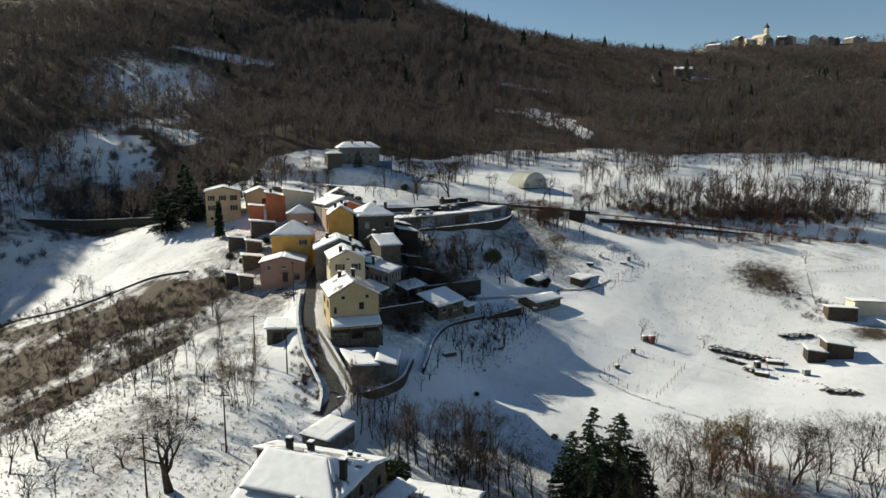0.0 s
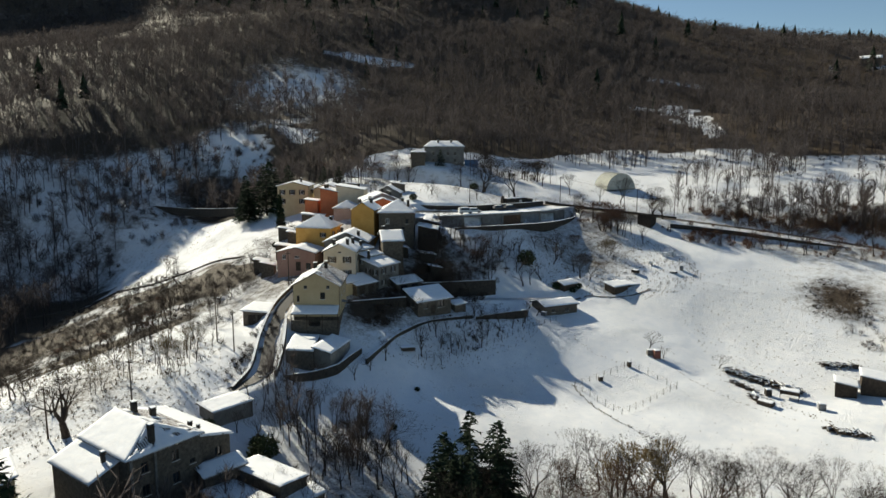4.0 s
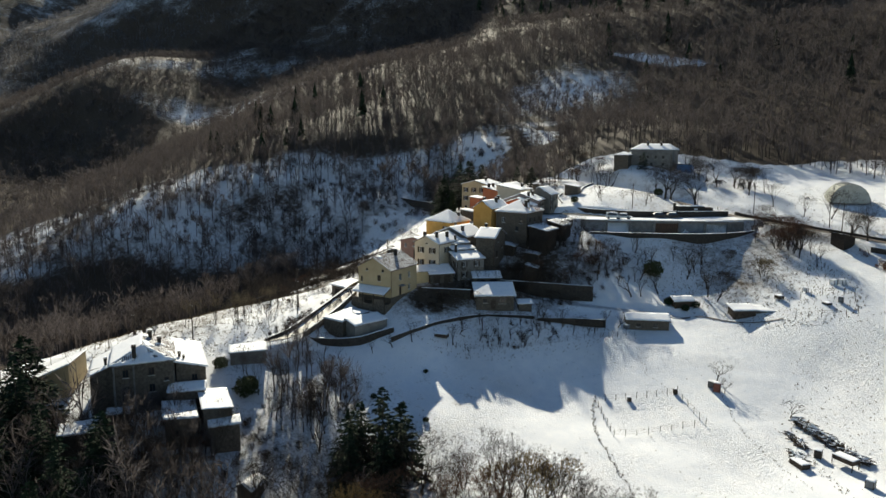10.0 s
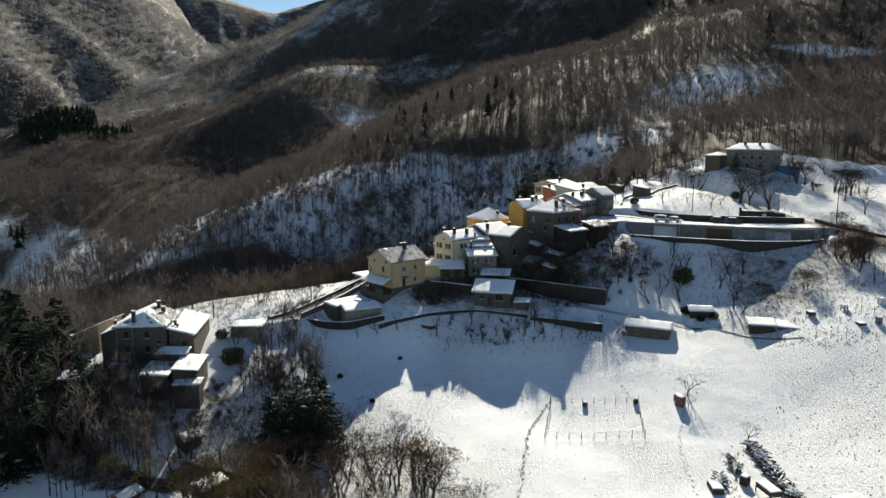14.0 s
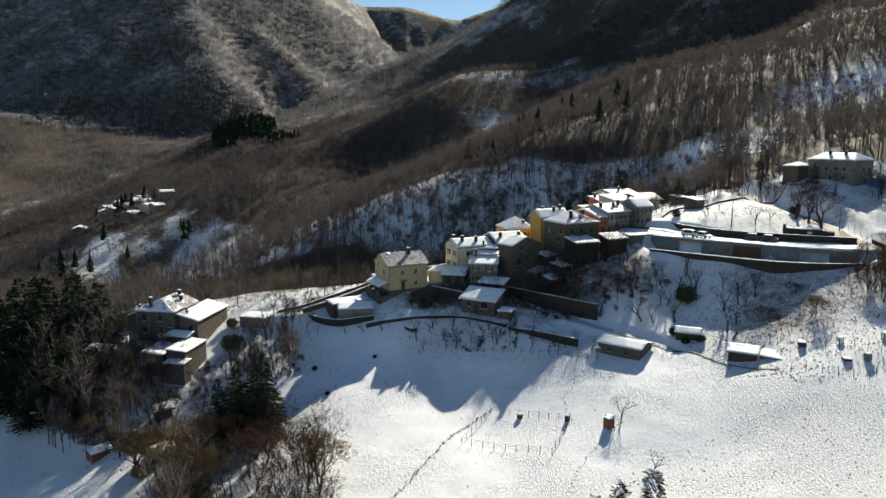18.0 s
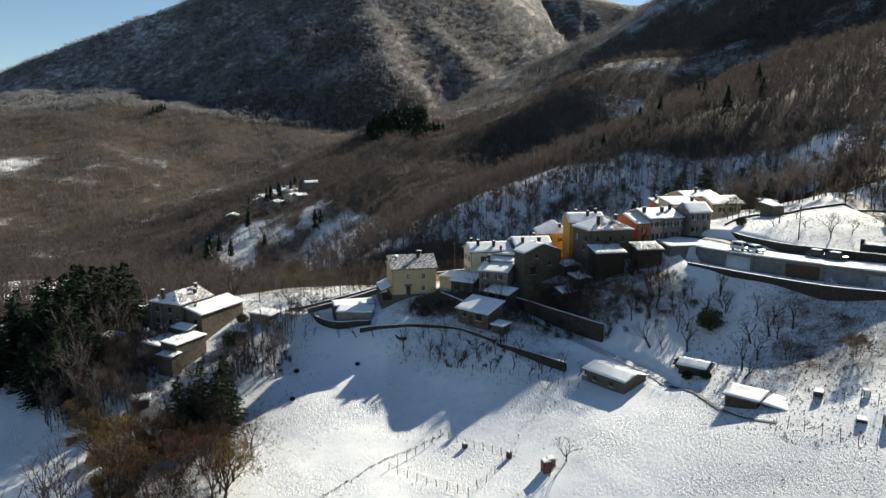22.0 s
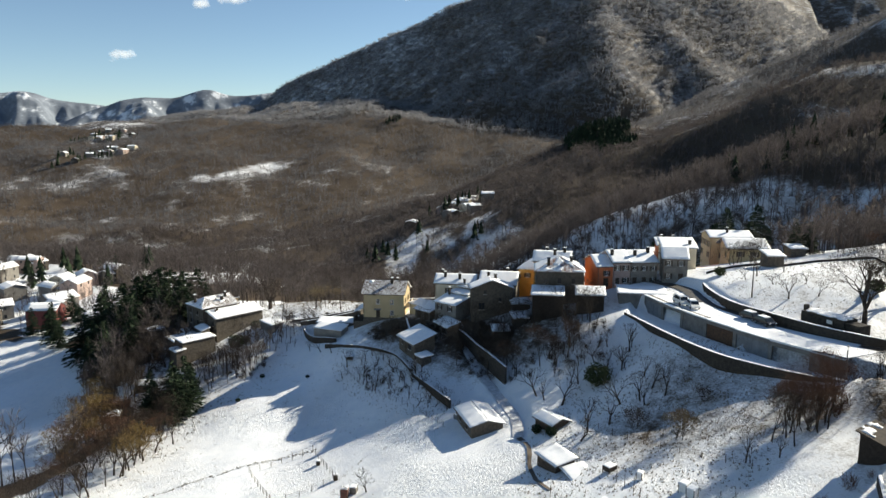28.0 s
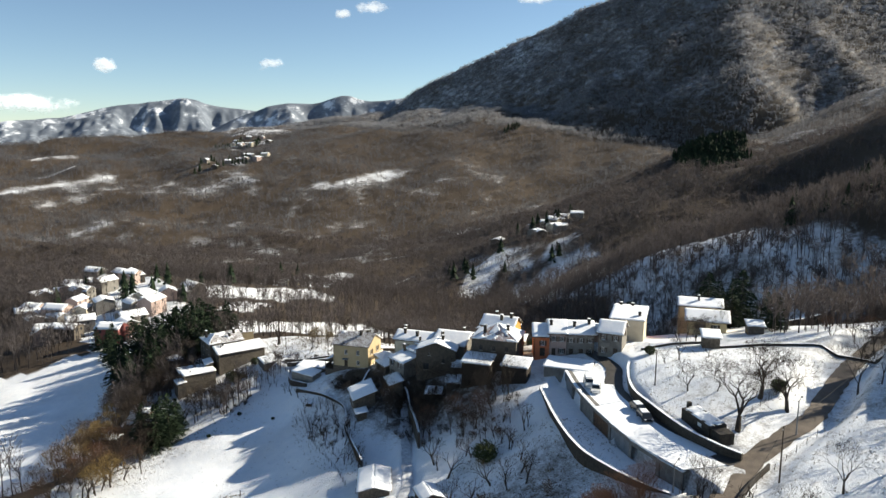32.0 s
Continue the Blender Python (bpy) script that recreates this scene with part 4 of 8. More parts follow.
def house(name, label, x, y, base, rot, w, l, eave, rise, material, tiles=TILE_BROWN, roof="gable", snow=(1, 1), holes={}, doors={}, chimneys=(), over=0.4,
          category="house", group="village houses", style="brown", sink=3.5, hip=0.5, gutter=True):
    """A house whose ridge runs along its own y; base, eave and rise are heights in metres, eave being the wall's top over base.
    holes and doors: per side, a list of (across, height over base, width, height)."""
    root = thing(name, x, y, base, rot, label, category, group)
    for side in "SENW":
        sx, sy = SIDES[side]
        across = w if sy else l
        if roof == "shed":
            peak = 0
        else:
            peak = rise if (roof == "gable" and sy) or (roof == "fronthip" and side == "N") else 0
        cut = [h for h in holes.get(side, [])] + [d for d in doors.get(side, [])]
        pos = pose(sx * w / 2, sy * l / 2, 0, 0, 0, TURN_OF[side])
        if roof == "shed" and side == "W":
            b = wall_panel(across, -sink, eave + rise, cut)
        elif roof == "shed" and sy:
            b = wall_panel(across, -sink, eave, cut)
            s = -1 if side == "S" else 1
            b.poly([(-across / 2, 0, eave), (across / 2, 0, eave), (s * across / 2, 0, eave + rise)])
        else:
            b = wall_panel(across, -sink, eave, cut, peak)
        wall = part("wall", b, material, root)
        wall.matrix_basis = pos
        for h in holes.get(side, []):
            window(root, pos @ pose(h[0], 0, h[1]), h[2], h[3], h[4] if len(h) > 4 else style)
        for d in doors.get(side, []):
            db = Build().box(-d[2] / 2 + 0.01, d[2] / 2 - 0.01, 0.12, 0.19, 0.005, d[3] - 0.01)
            for i in (-1, 1):
                db.box(i * d[2] / 4 - d[2] * 0.18, i * d[2] / 4 + d[2] * 0.18, 0.1, 0.12, 0.15, d[3] * 0.45)
                db.box(i * d[2] / 4 - d[2] * 0.18, i * d[2] / 4 + d[2] * 0.18, 0.1, 0.12, d[3] * 0.55, d[3] - 0.15)
            dob = part("door", db, d[4] if len(d) > 4 else WOOD, root)
            dob.matrix_basis = pos @ pose(d[0], 0, d[1])
            hob = part("handle", Build().box(d[2] * 0.3, d[2] * 0.36, 0.05, 0.1, d[3] * 0.48, d[3] * 0.52), METAL_SHEET, dob)
    hw, hl, ov = w / 2, l / 2, over
    drop = rise / hw * ov if roof in ("gable", "hip", "fronthip") else 0.0
    t = 0.16
    ez, rz = eave - drop + t, eave + rise + t
    if roof == "gable":
        slopes = [[(hw + ov, -hl - ov, ez), (hw + ov, hl + ov, ez), (0, hl + ov, rz), (0, -hl - ov, rz)], [(-hw - ov, hl + ov, ez), (-hw - ov, -hl - ov, ez), (0, -hl - ov, rz), (0, hl + ov, rz)]]
    elif roof == "hip":
        k = max(0.05, hl - hw * hip * 2 * 0.95)
        slopes = [[(hw + ov, -hl - ov, ez), (hw + ov, hl + ov, ez), (0, k, rz), (0, -k, rz)], [(-hw - ov, hl + ov, ez), (-hw - ov, -hl - ov, ez), (0, -k, rz), (0, k, rz)],
                  [(-hw - ov, -hl - ov, ez), (hw + ov, -hl - ov, ez), (0.02, -k, rz), (-0.02, -k, rz)], [(hw + ov, hl + ov, ez), (-hw - ov, hl + ov, ez), (-0.02, k, rz), (0.02, k, rz)]]
    elif roof == "fronthip":
        k = -hl + hip
        slopes = [[(hw + ov, -hl - ov, ez), (hw + ov, hl + ov, ez), (0, hl + ov, rz), (0, k, rz)], [(-hw - ov, hl + ov, ez), (-hw - ov, -hl - ov, ez), (0, k, rz), (0, hl + ov, rz)],
                  [(-hw - ov, -hl - ov, ez), (hw + ov, -hl - ov, ez), (0.02, k, rz), (-0.02, k, rz)]]
    else:
        dz = rise / w * ov
        slopes = [[(hw + ov, -hl - ov, eave - dz + t), (hw + ov, hl + ov, eave - dz + t), (-hw - ov, hl + ov, eave + rise + dz + t), (-hw - ov, -hl - ov, eave + rise + dz + t)]]
    for i, c in enumerate(slopes):
        slab = slope_slab(root, c, tiles)
        keep = snow[min(i, len(snow) - 1)]
        if keep > 0:
            lay_snow(slab, roof_snow(c, keep, hash_of(name, x, y, i)), "fresh snow lying on the slope")
    if gutter and roof == "gable":
        for s in (-1, 1):
            part("gutter", Build().tube((s * (hw + ov + 0.05), -hl - ov, ez - t), (s * (hw + ov + 0.05), hl + ov, ez - t), 0.06, 0.06, 6), RUST, root)
            part("downpipe", Build().tube((s * (hw + 0.06), -hl + 0.15, ez - t), (s * (hw + 0.06), -hl + 0.15, 0), 0.045, 0.045, 5), RUST, root)
    for cx, cy, *rest in chimneys:
        on = eave + rise * (1 - abs(cx) / hw) if roof != "shed" else eave + rise * (0.5 - cx / w)
        chimney(root, cx, cy, on + t, *rest)
    return root


def hash_of(name, x, y, i):
    return sum(ord(c) for c in name) * 31 + int(x * 10) * 7 + int(y * 10) * 3 + i * 101


def lean_to(parent, x0, x1, y0, y1, zlow, zhigh, low_side, tiles, posts=True, foot=0.0, keep=1.0):
    """A small roof against a house, in the house's own plan."""
    ring = {"S": [(x0, y0, zlow), (x1, y0, zlow), (x1, y1, zhigh), (x0, y1, zhigh)], "E": [(x1, y0, zlow), (x1, y1, zlow), (x0, y1, zhigh), (x0, y0, zhigh)],
            "W": [(x0, y1, zlow), (x0, y0, zlow), (x1, y0, zhigh), (x1, y1, zhigh)]}[low_side]
    r = slope_slab(parent, ring, tiles, 0.12, "porch_roof")
    lay_snow(r, roof_snow(ring, keep, int(x0 * 17 + y1 * 5), 0.12), "fresh snow lying on the porch roof")
    if posts:
        a, b = ring[0], ring[1]
        n = max(2, int((Vector(a) - Vector(b)).length / 2.2) + 1)
        for i in range(n):
            p = Vector(a).lerp(Vector(b), i / (n - 1))
            q = Vector(ring[3]).lerp(Vector(ring[2]), i / (n - 1))
            p = p.lerp(q, 0.06)
            part("post", Build().box(p.x - 0.07, p.x + 0.07, p.y - 0.07, p.y + 0.07, foot, p.z - 0.12), WOOD, parent)
    return r


# the yellow house above the bend
yellow_house = house("house", "two-storey yellow rendered house with a half-bare tiled gable roof", -16.9, 122.4, 27.0, 17, 8.5, 10.2, 6.3, 2.3, YELLOW,
                     snow=(0.16, 0.6), chimneys=((0.9, 1.6, 1.0), (-1.4, 2.6, 0.8)),
                     holes={"S": [(-2.0, 5.6, 0.6, 0.6, "dark"), (2.2, 5.6, 0.6, 0.6, "dark"), (1.2, 3.6, 0.9, 1.3, "dark"), (-3.4, 3.1, 0.5, 1.2, "dark")],
                            "E": [(-1.4, 3.6, 0.9, 1.3, "white"), (2.1, 3.6, 0.9, 1.3, "white"), (2.1, 0.9, 0.9, 1.2, "white")], "W": [(-2.5, 3.6, 0.9, 1.3), (2.0, 3.6, 0.9, 1.3), (-2.5, 1.0, 0.9, 1.2)],
                            "N": [(-2, 3.6, 0.9, 1.3), (1.8, 3.6, 0.9, 1.3)]}, doors={"E": [(-1.4, 0.0, 1.0, 2.1)]})
lean_to(yellow_house, -4.3, 4.3, -7.7, -5.15, 1.4, 2.5, "S", METAL_SHEET, foot=-2.6)
part("plinth", Build().box(-4.29, 4.29, -5.14, 5.14, -3.4, 0.25).box(-4.35, 4.35, -7.6, -5.14, -3.4, -0.9), STONE, yellow_house)
for px in (-4.2, 1.0):
    part("porch_wall", Build().box(px, px + 3.1, -7.5, -7.35, -0.9, 0.2), STONE, yellow_house)
part("door_canopy", Build().hull([(4.25, -2.2), (5.2, -2.2), (5.2, -0.6), (4.25, -0.6)], [2.45, 2.3, 2.3, 2.45], [2.53, 2.38, 2.38, 2.53]), METAL_SHEET, yellow_house)
part("balcony", Build().box(-3.2, 3.2, 5.1, 6.2, 2.7, 2.85).box(-3.2, 3.2, 6.15, 6.2, 2.85, 3.75), CREAM, yellow_house)

# the cream house with shutters and the houses joined to it
house("house", "three-storey cream rendered house with dark shutters and a snowy gable roof", -20.2, 140.2, 29.2, 15, 6.8, 9.6, 7.4, 1.6, CREAM,
      snow=(1, 1), chimneys=((-1.3, -3.6, 0.9), (1.4, -2.6, 1.0), (2.0, 1.0, 1.0)),
      holes={"S": [(-1.6, 5.0, 0.9, 1.35), (1.6, 5.0, 0.9, 1.35), (-1.6, 2.1, 0.9, 1.35), (1.6, 2.1, 0.9, 1.35), (0, 7.1, 0.7, 0.6, "dark")], "E": [(-1.5, 5.0, 0.9, 1.3), (2.4, 5.0, 0.8, 1.2)], "W": [(-2, 5.0, 0.9, 1.3), (2, 5.0, 0.9, 1.3)]})
house("house", "broad rendered house with a snowy roof behind the cream house", -23.2, 150.3, 30.4, 12, 10.0, 8.6, 6.6, 2.1, GREY,
      snow=(1, 1), chimneys=((2.6, -2.4, 0.9), (-2.2, 1.6, 0.9)), holes={"E": [(-2, 3.9, 0.8, 1.2, "dark"), (2, 3.9, 0.8, 1.2, "dark")], "S": [(3.6, 3.6, 0.8, 1.2, "dark")]})
grey_house = house("house", "narrow two-storey grey rendered house with shutters under snow", -12.2, 142.3, 28.6, -19, 4.5, 6.6, 4.6, 1.1, GREY, roof="shed",
                   snow=(1,), chimneys=((-1.6, -2.2, 1.5, 0.22),), holes={"E": [(-1.8, 2.9, 0.8, 1.2), (1.4, 2.9, 0.8, 1.2), (-1.8, 0.5, 0.8, 1.2), (1.4, 0.5, 0.8, 1.2)], "S": [(-0.8, 2.7, 0.8, 1.2), (1.2, 2.7, 0.8, 1.2), (0.4, 0.4, 0.8, 1.2)]})
house("house", "raised grey wing with a small snowy lean-to roof", -15.25, 143.5, 29.4, -19, 2.2, 5.8, 5.4, 0.5, GREY, roof="shed", snow=(1,), over=0.3, holes={"S": [(0.2, 3.8, 0.7, 1.0)]})
house("house", "topmost grey wing with a snowy lean-to roof and a pipe", -17.3, 144.4, 29.6, -19, 2.0, 4.6, 6.4, 0.5, GREY, roof="shed", snow=(1,), over=0.3, chimneys=((0.2, -1.0, 1.1, 0.2),))
porch_a = house("porch", "open porch of the cream house with a snowy sheet roof", -14.3, 135.4, 28.0, -25, 4.2, 5.5, 2.3, 1.2, STONE, roof="shed", tiles=METAL_SHEET, snow=(1,), category="porch", group="porches", sink=2, doors={"E": [(-1.2, 0, 1.6, 2.0), (1.3, 0, 1.6, 2.0)]})
house("porch", "garage porch with a snowy sheet roof in the shade", -6.8, 143.3, 27.2, -38, 3.0, 6.1, 2.1, 0.8, STONE, roof="shed", tiles=METAL_SHEET, snow=(1,), category="porch", group="porches", sink=2, holes={"E": [(-1.4, 0.4, 1.8, 1.4, "dark"), (1.4, 0.4, 1.8, 1.4, "dark")]})
house("house", "dark stone house with a gable and a snowy roof", -13.4, 151.6, 31.0, 117, 9.4, 4.6, 6.5, 1.8, STONE, snow=(1, 1), chimneys=((1.2, 1.6, 0.8),), holes={"S": [(-1.6, 5.2, 0.7, 0.9, "dark"), (1.8, 3.4, 0.7, 0.9, "dark"), (-2.4, 1.6, 1.4, 1.6, "dark")]})

# the ochre houses along the lane
house("house", "ochre rendered house with a snowy pyramid roof", -34.2, 156.6, 32.0, 4, 8.8, 7.8, 7.1, 2.6, OCHRE, roof="hip", snow=(0.97, 1, 1, 1), chimneys=((2.6, 1.4, 0.5),), holes={"E": [(-1.6, 4.9, 0.8, 1.1), (1.6, 4.9, 0.8, 1.1)], "S": [(2.6, 4.8, 0.8, 1.1)]})
house("house", "faded pink house with a white-framed window under snow", -34.6, 147.8, 30.0, 8, 9.2, 7.0, 4.2, 1.2, PINK, snow=(0.9, 1), holes={"S": [(0.2, 2.9, 1.1, 0.6, "white"), (-2.9, 2.6, 0.9, 1.1, "white"), (2.9, 0.4, 1.2, 1.5, "dark")]}, doors={"S": [(0.5, 0.0, 1.2, 2.1)]})
house("house", "tall ochre house with a gable over the lane", -24.3, 163.0, 33.0, 10, 5.6, 8.2, 10.0, 1.8, OCHRE, snow=(0.8, 0.85), chimneys=((-1.2, -1.5, 0.9), (1.2, 0.6, 0.9), (0.4, 2.8, 0.7)), holes={"W": [(-2.3, 7.2, 0.8, 1.2, "green"), (1.5, 7.2, 0.8, 1.2, "green"), (-2.3, 4.2, 0.8, 1.2)]})
house("house", "stone house with a pink tiled hipped roof half bare of snow", -17.2, 166.4, 34.4, 107, 10.4, 8.6, 8.0, 2.6, STONE, tiles=TILE_RED, roof="hip", snow=(1, 1, 0.42, 1), chimneys=((-2.4, -2.8, 0.9), (2.6, -1.2, 1.0)),
      holes={"W": [(-2.2, 5.2, 0.9, 1.3, "white"), (1.6, 3.2, 0.9, 1.2, "dark"), (2.6, 5.2, 0.8, 1.2, "dark")], "S": [(-3, 5.2, 0.8, 1.2, "dark"), (0, 5.2, 0.8, 1.2, "dark"), (3, 5.2, 0.8, 1.2, "dark")]})
house("house", "orange rendered house in the terrace with a snowy roof", -24.2, 173.9, 38.2, 29.5, 9.4, 3.5, 4.7, 1.8, ORANGE, snow=(0.9, 1), holes={"E": [(0.3, 2.5, 0.8, 1.2)]}, doors={"E": [(0.2, 0, 1.2, 2.0)]})
house("house", "pale rose terraced house with brown shutters under snow", -25.9, 177.1, 38.2, 29.5, 9.9, 3.8, 5.6, 1.9, ROSE, snow=(1, 1), chimneys=((2.2, -1.4, 0.9),), holes={"E": [(-0.9, 3.7, 0.8, 1.2), (0.9, 3.7, 0.8, 1.2), (0.9, 0.9, 0.8, 1.2)]}, doors={"E": [(-0.9, 0, 0.9, 2.1)]})
house("house", "grey terraced house with a snowy roof and a chimney", -28.4, 181.5, 38.2, 29.5, 9.9, 6.3, 5.5, 1.9, GREY, snow=(1, 1), chimneys=((2.4, -1.2, 0.9), (1.4, 2.2, 0.9)), holes={"E": [(-2.1, 3.6, 0.8, 1.0), (0.1, 3.6, 0.8, 1.0), (2.2, 3.6, 0.8, 1.0), (2.2, 0.9, 0.8, 1.1)]}, doors={"E": [(-2.0, 0, 1.0, 2.1), (0.2, 0, 1.0, 2.1)]})
end_house = house("house", "grey rendered end house with a balcony and snowy roof", -28.6, 189.8, 39.4, 12, 7.2, 5.2, 5.5, 2.0, GREY, snow=(1, 1), holes={"E": [(-1.4, 3.8, 0.8, 1.2), (1.2, 3.8, 0.8, 1.2), (-1.4, 0.9, 0.8, 1.2)], "N": [(1.2, 3.8, 0.8, 1.2)], "S": [(1.4, 3.6, 0.8, 1.2)]}, doors={"E": [(1.2, 0, 1.0, 2.1)]})
part("balcony", Build().box(3.62, 4.5, -2.2, 0.2, 2.6, 2.72).box(4.44, 4.5, -2.2, 0.2, 2.72, 3.5), GREY, end_house)
house("house", "low house with a rounded snowy hip roof", -37.6, 181.0, 37.4, 12, 6.6, 5.6, 3.8, 1.8, ROSE, roof="hip", snow=(1, 1, 1, 0.9))
house("house", "tall orange-red rendered house with a chimney", -45.6, 187.6, 37.0, 14, 5.0, 7.4, 8.0, 1.0, ORANGE, roof="shed", snow=(0.9,), chimneys=((-1.2, -2.4, 0.8), (-1.2, 0.4, 0.8)), holes={"W": [(-1, 5.6, 0.8, 1.2, "green")]})
house("house", "low orange-red annexe with a snowy flat roof", -50.0, 184.4, 37.0, 14, 3.6, 4.6, 5.4, 0.4, ORANGE, roof="shed", snow=(1,))
house("house", "cream house with a hollow in its wide snowy roof", -39.8, 189.4, 38.0, 14, 8.0, 7.6, 7.6, 1.2, CREAM, roof="shed", snow=(1,), chimneys=((1.5, 2.6, 0.7),))
villa = house("house", "three-storey pale yellow villa with shuttered windows and a low roof", -63.6, 199.6, 37.0, 17, 9.4, 10.4, 8.6, 1.2, PALE_YELLOW, snow=(1, 0.95), chimneys=((1.8, -0.4, 1.0, 0.25),),
              holes={"S": [(-3.2, 6.0, 0.9, 1.5), (-0.2, 6.0, 0.9, 1.5), (2.8, 6.0, 0.9, 1.5), (-3.2, 3.2, 0.9, 1.5), (2.8, 3.2, 0.9, 1.5), (-3.2, 0.6, 0.8, 0.8, "dark")], "E": [(1.5, 6.0, 0.9, 1.4), (-2, 3.2, 0.9, 1.4)], "W": [(0, 6, 0.9, 1.4)]})
house("house", "pale yellow house wing with an overhanging roof", -54.2, 203.8, 38.0, 17, 8.0, 8.6, 6.6, 1.6, PALE_YELLOW, snow=(1, 0.9), over=0.9, holes={"E": [(-1.6, 4.2, 1.0, 1.3), (1.8, 4.2, 1.0, 1.3)], "S": [(1.0, 3.6, 1.2, 1.6, "dark")]})
for hx, hy, hw, hl, hh in ((-33, 210, 4.2, 3.4, 2.6), (-47, 178.6, 6.0, 3.6, 2.8), (-52, 172.4, 4.2, 3.2, 2.4), (-46, 166.0, 3.6, 3.0, 2.6), (-44, 157.4, 4.6, 3.4, 2.4), (-46.5, 150.0, 3.2, 3.2, 2.4), (-42.6, 146.4, 3.0, 2.6, 2.6)):
    house("shed", "small stone outhouse under a cap of snow", hx, hy, level(hx, hy) - 0.1, 20, hw, hl, hh, 0.6, STONE, roof="shed", snow=(1,), category="shed", group="village sheds", sink=2)
for hx, hy, hw, hl, base, rot in ((-9.0, 166.2, 4.6, 6.4, 34.6, 14), (-10.6, 175.0, 3.8, 5.6, 35.0, 14)):
    house("shed", "tall dark wooden barn with a snowy lean-to roof", hx, hy, base, rot, hw, hl, 3.6, 0.9, DARK_WOOD, roof="shed", snow=(1,), category="shed", group="wooden barns", sink=4)
house("house", "low concrete annexe with a wide snowy flat roof", -16.8, 184.6, 35.8, 14, 6.0, 9.6, 2.9, 0.4, CONCRETE, roof="shed", snow=(1,), category="annexe")

for hx, hy, hw, hl, hh in ((-13.6, 158.6, 3.0, 4.0, 1.8), (-7.6, 160.4, 3.4, 3.0, 1.5), (-4.6, 157.0, 2.6, 3.2, 1.4)):
    house("shed", "low ruined stone shed with patchy snow among the brush", hx, hy, level(hx, hy) - 0.1, 30, hw, hl, hh, 0.5, DARK_STONE, roof="shed", snow=(0.55,), category="shed", group="ruined sheds", sink=2)
house("house", "low yellow wing with a snowy hipped roof between two houses", -17.0, 132.4, 27.6, -25, 4.0, 5.2, 3.3, 0.9, PALE_YELLOW, roof="hip", snow=(1, 1, 1, 1), category="annexe")

# the farmhouse at the head of the field
farm = house("house", "three-storey stone farmhouse at the wood's edge with snow on its roof", -31.4, 255.6, 50.6, 107, 8.6, 14.6, 6.6, 1.9, CONCRETE, roof="hip", hip=0.3, snow=(1, 1, 0.9, 1), chimneys=((-1.6, -2.6, 0.8), (-1.6, 2.2, 0.8)),
             holes={"W": [(-4, 3.4, 0.8, 1.1, "dark"), (-1.4, 3.4, 0.8, 1.1, "dark"), (1.4, 3.4, 0.8, 1.1, "dark"), (4, 3.4, 0.8, 1.1, "dark"), (-4, 0.9, 0.8, 1.1, "dark"), (0, 0.9, 0.8, 1.1, "dark"), (4, 0.9, 0.8, 1.1, "dark")], "S": [(0, 3.4, 0.8, 1.1, "dark"), (2.4, 3.4, 0.8, 1.1, "dark")], "N": [(0, 3.4, 0.8, 1.1, "dark")]})
house("house", "lower wing of the stone farmhouse under snow", -39.0, 247.6, 50.6, 107, 7.0, 5.0, 4.6, 1.0, STONE, roof="hip", snow=(1, 1, 1, 1))
house("shed", "blue-sided lean-to shed beside the farmhouse", -22.4, 261.6, 48.4, 107, 5.0, 5.0, 3.0, 0.6, BLUE_SHEET, roof="shed", snow=(0.7,), category="shed", tiles=METAL_SHEET)

# garage beside the lane
garage = house("garage", "low stone double garage with a thick snowy roof", -28.6, 120.4, 24.6, 10, 5.6, 6.4, 2.6, 0.25, STONE, roof="shed", snow=(1,), category="garage",
               doors={"S": [(-1.1, 0, 1.5, 2.1, DARK_WOOD), (0.9, 0, 1.8, 2.1, DARK_WOOD)]}, over=0.5)

# stone storehouse below the yellow house
house("storehouse", "flat-roofed grey rendered storehouse below the yellow house", -9.1, 110.6, 20.6, 0, 3.4, 8.0, 3.5, 0.75, GREY, roof="shed", snow=(1,), category="storehouse", over=0.2)
house("storehouse", "low stone terrace building with a snowy flat roof", -13.9, 109.2, 21.4, 20, 4.6, 9.6, 3.2, 0.3, STONE, roof="shed", snow=(1,), category="storehouse", over=0.08)

# sheds on the slope
slope_barn = house("shed", "small grey barn with a bright snowy roof on the slope", -0.25, 138.9, 24.2, -39, 4.9, 8.2, 3.0, 1.6, STONE, roof="shed", snow=(1,), category="shed", over=0.5, holes={"E": [(1.6, 1.2, 1.6, 1.4, "dark"), (-2.2, 1.4, 0.9, 0.9, "dark")], "S": [(0.4, 1.6, 0.9, 0.9, "dark")]}, doors={"E": [(-0.4, 0, 1.1, 2.0)]})
house("shed", "tiny lean-to with a snowy roof beside the barn", 5.0, 143.2, 23.6, -39, 2.2, 2.8, 1.7, 0.3, STONE, roof="shed", snow=(1,), category="shed")
barn = house("barn", "low grey-walled barn with a thin snowy gable roof", 23.3, 162.9, 19.6, -50, 5.8, 8.8, 2.6, 0.8, STONE, tiles=METAL_SHEET, snow=(0.85, 0.9), category="barn", doors={"S": [(0.2, 0, 1.2, 1.9)]}, holes={"E": [(-2, 1.1, 0.9, 0.7, "dark"), (1.6, 1.1, 0.9, 0.7, "dark")]})
house("shed", "small dark hut with a snowy roof beside a hedge", 24.0, 176.4, 22.0, -35, 3.6, 4.4, 2.2, 0.7, WOOD, tiles=METAL_SHEET, snow=(1, 1), category="shed")
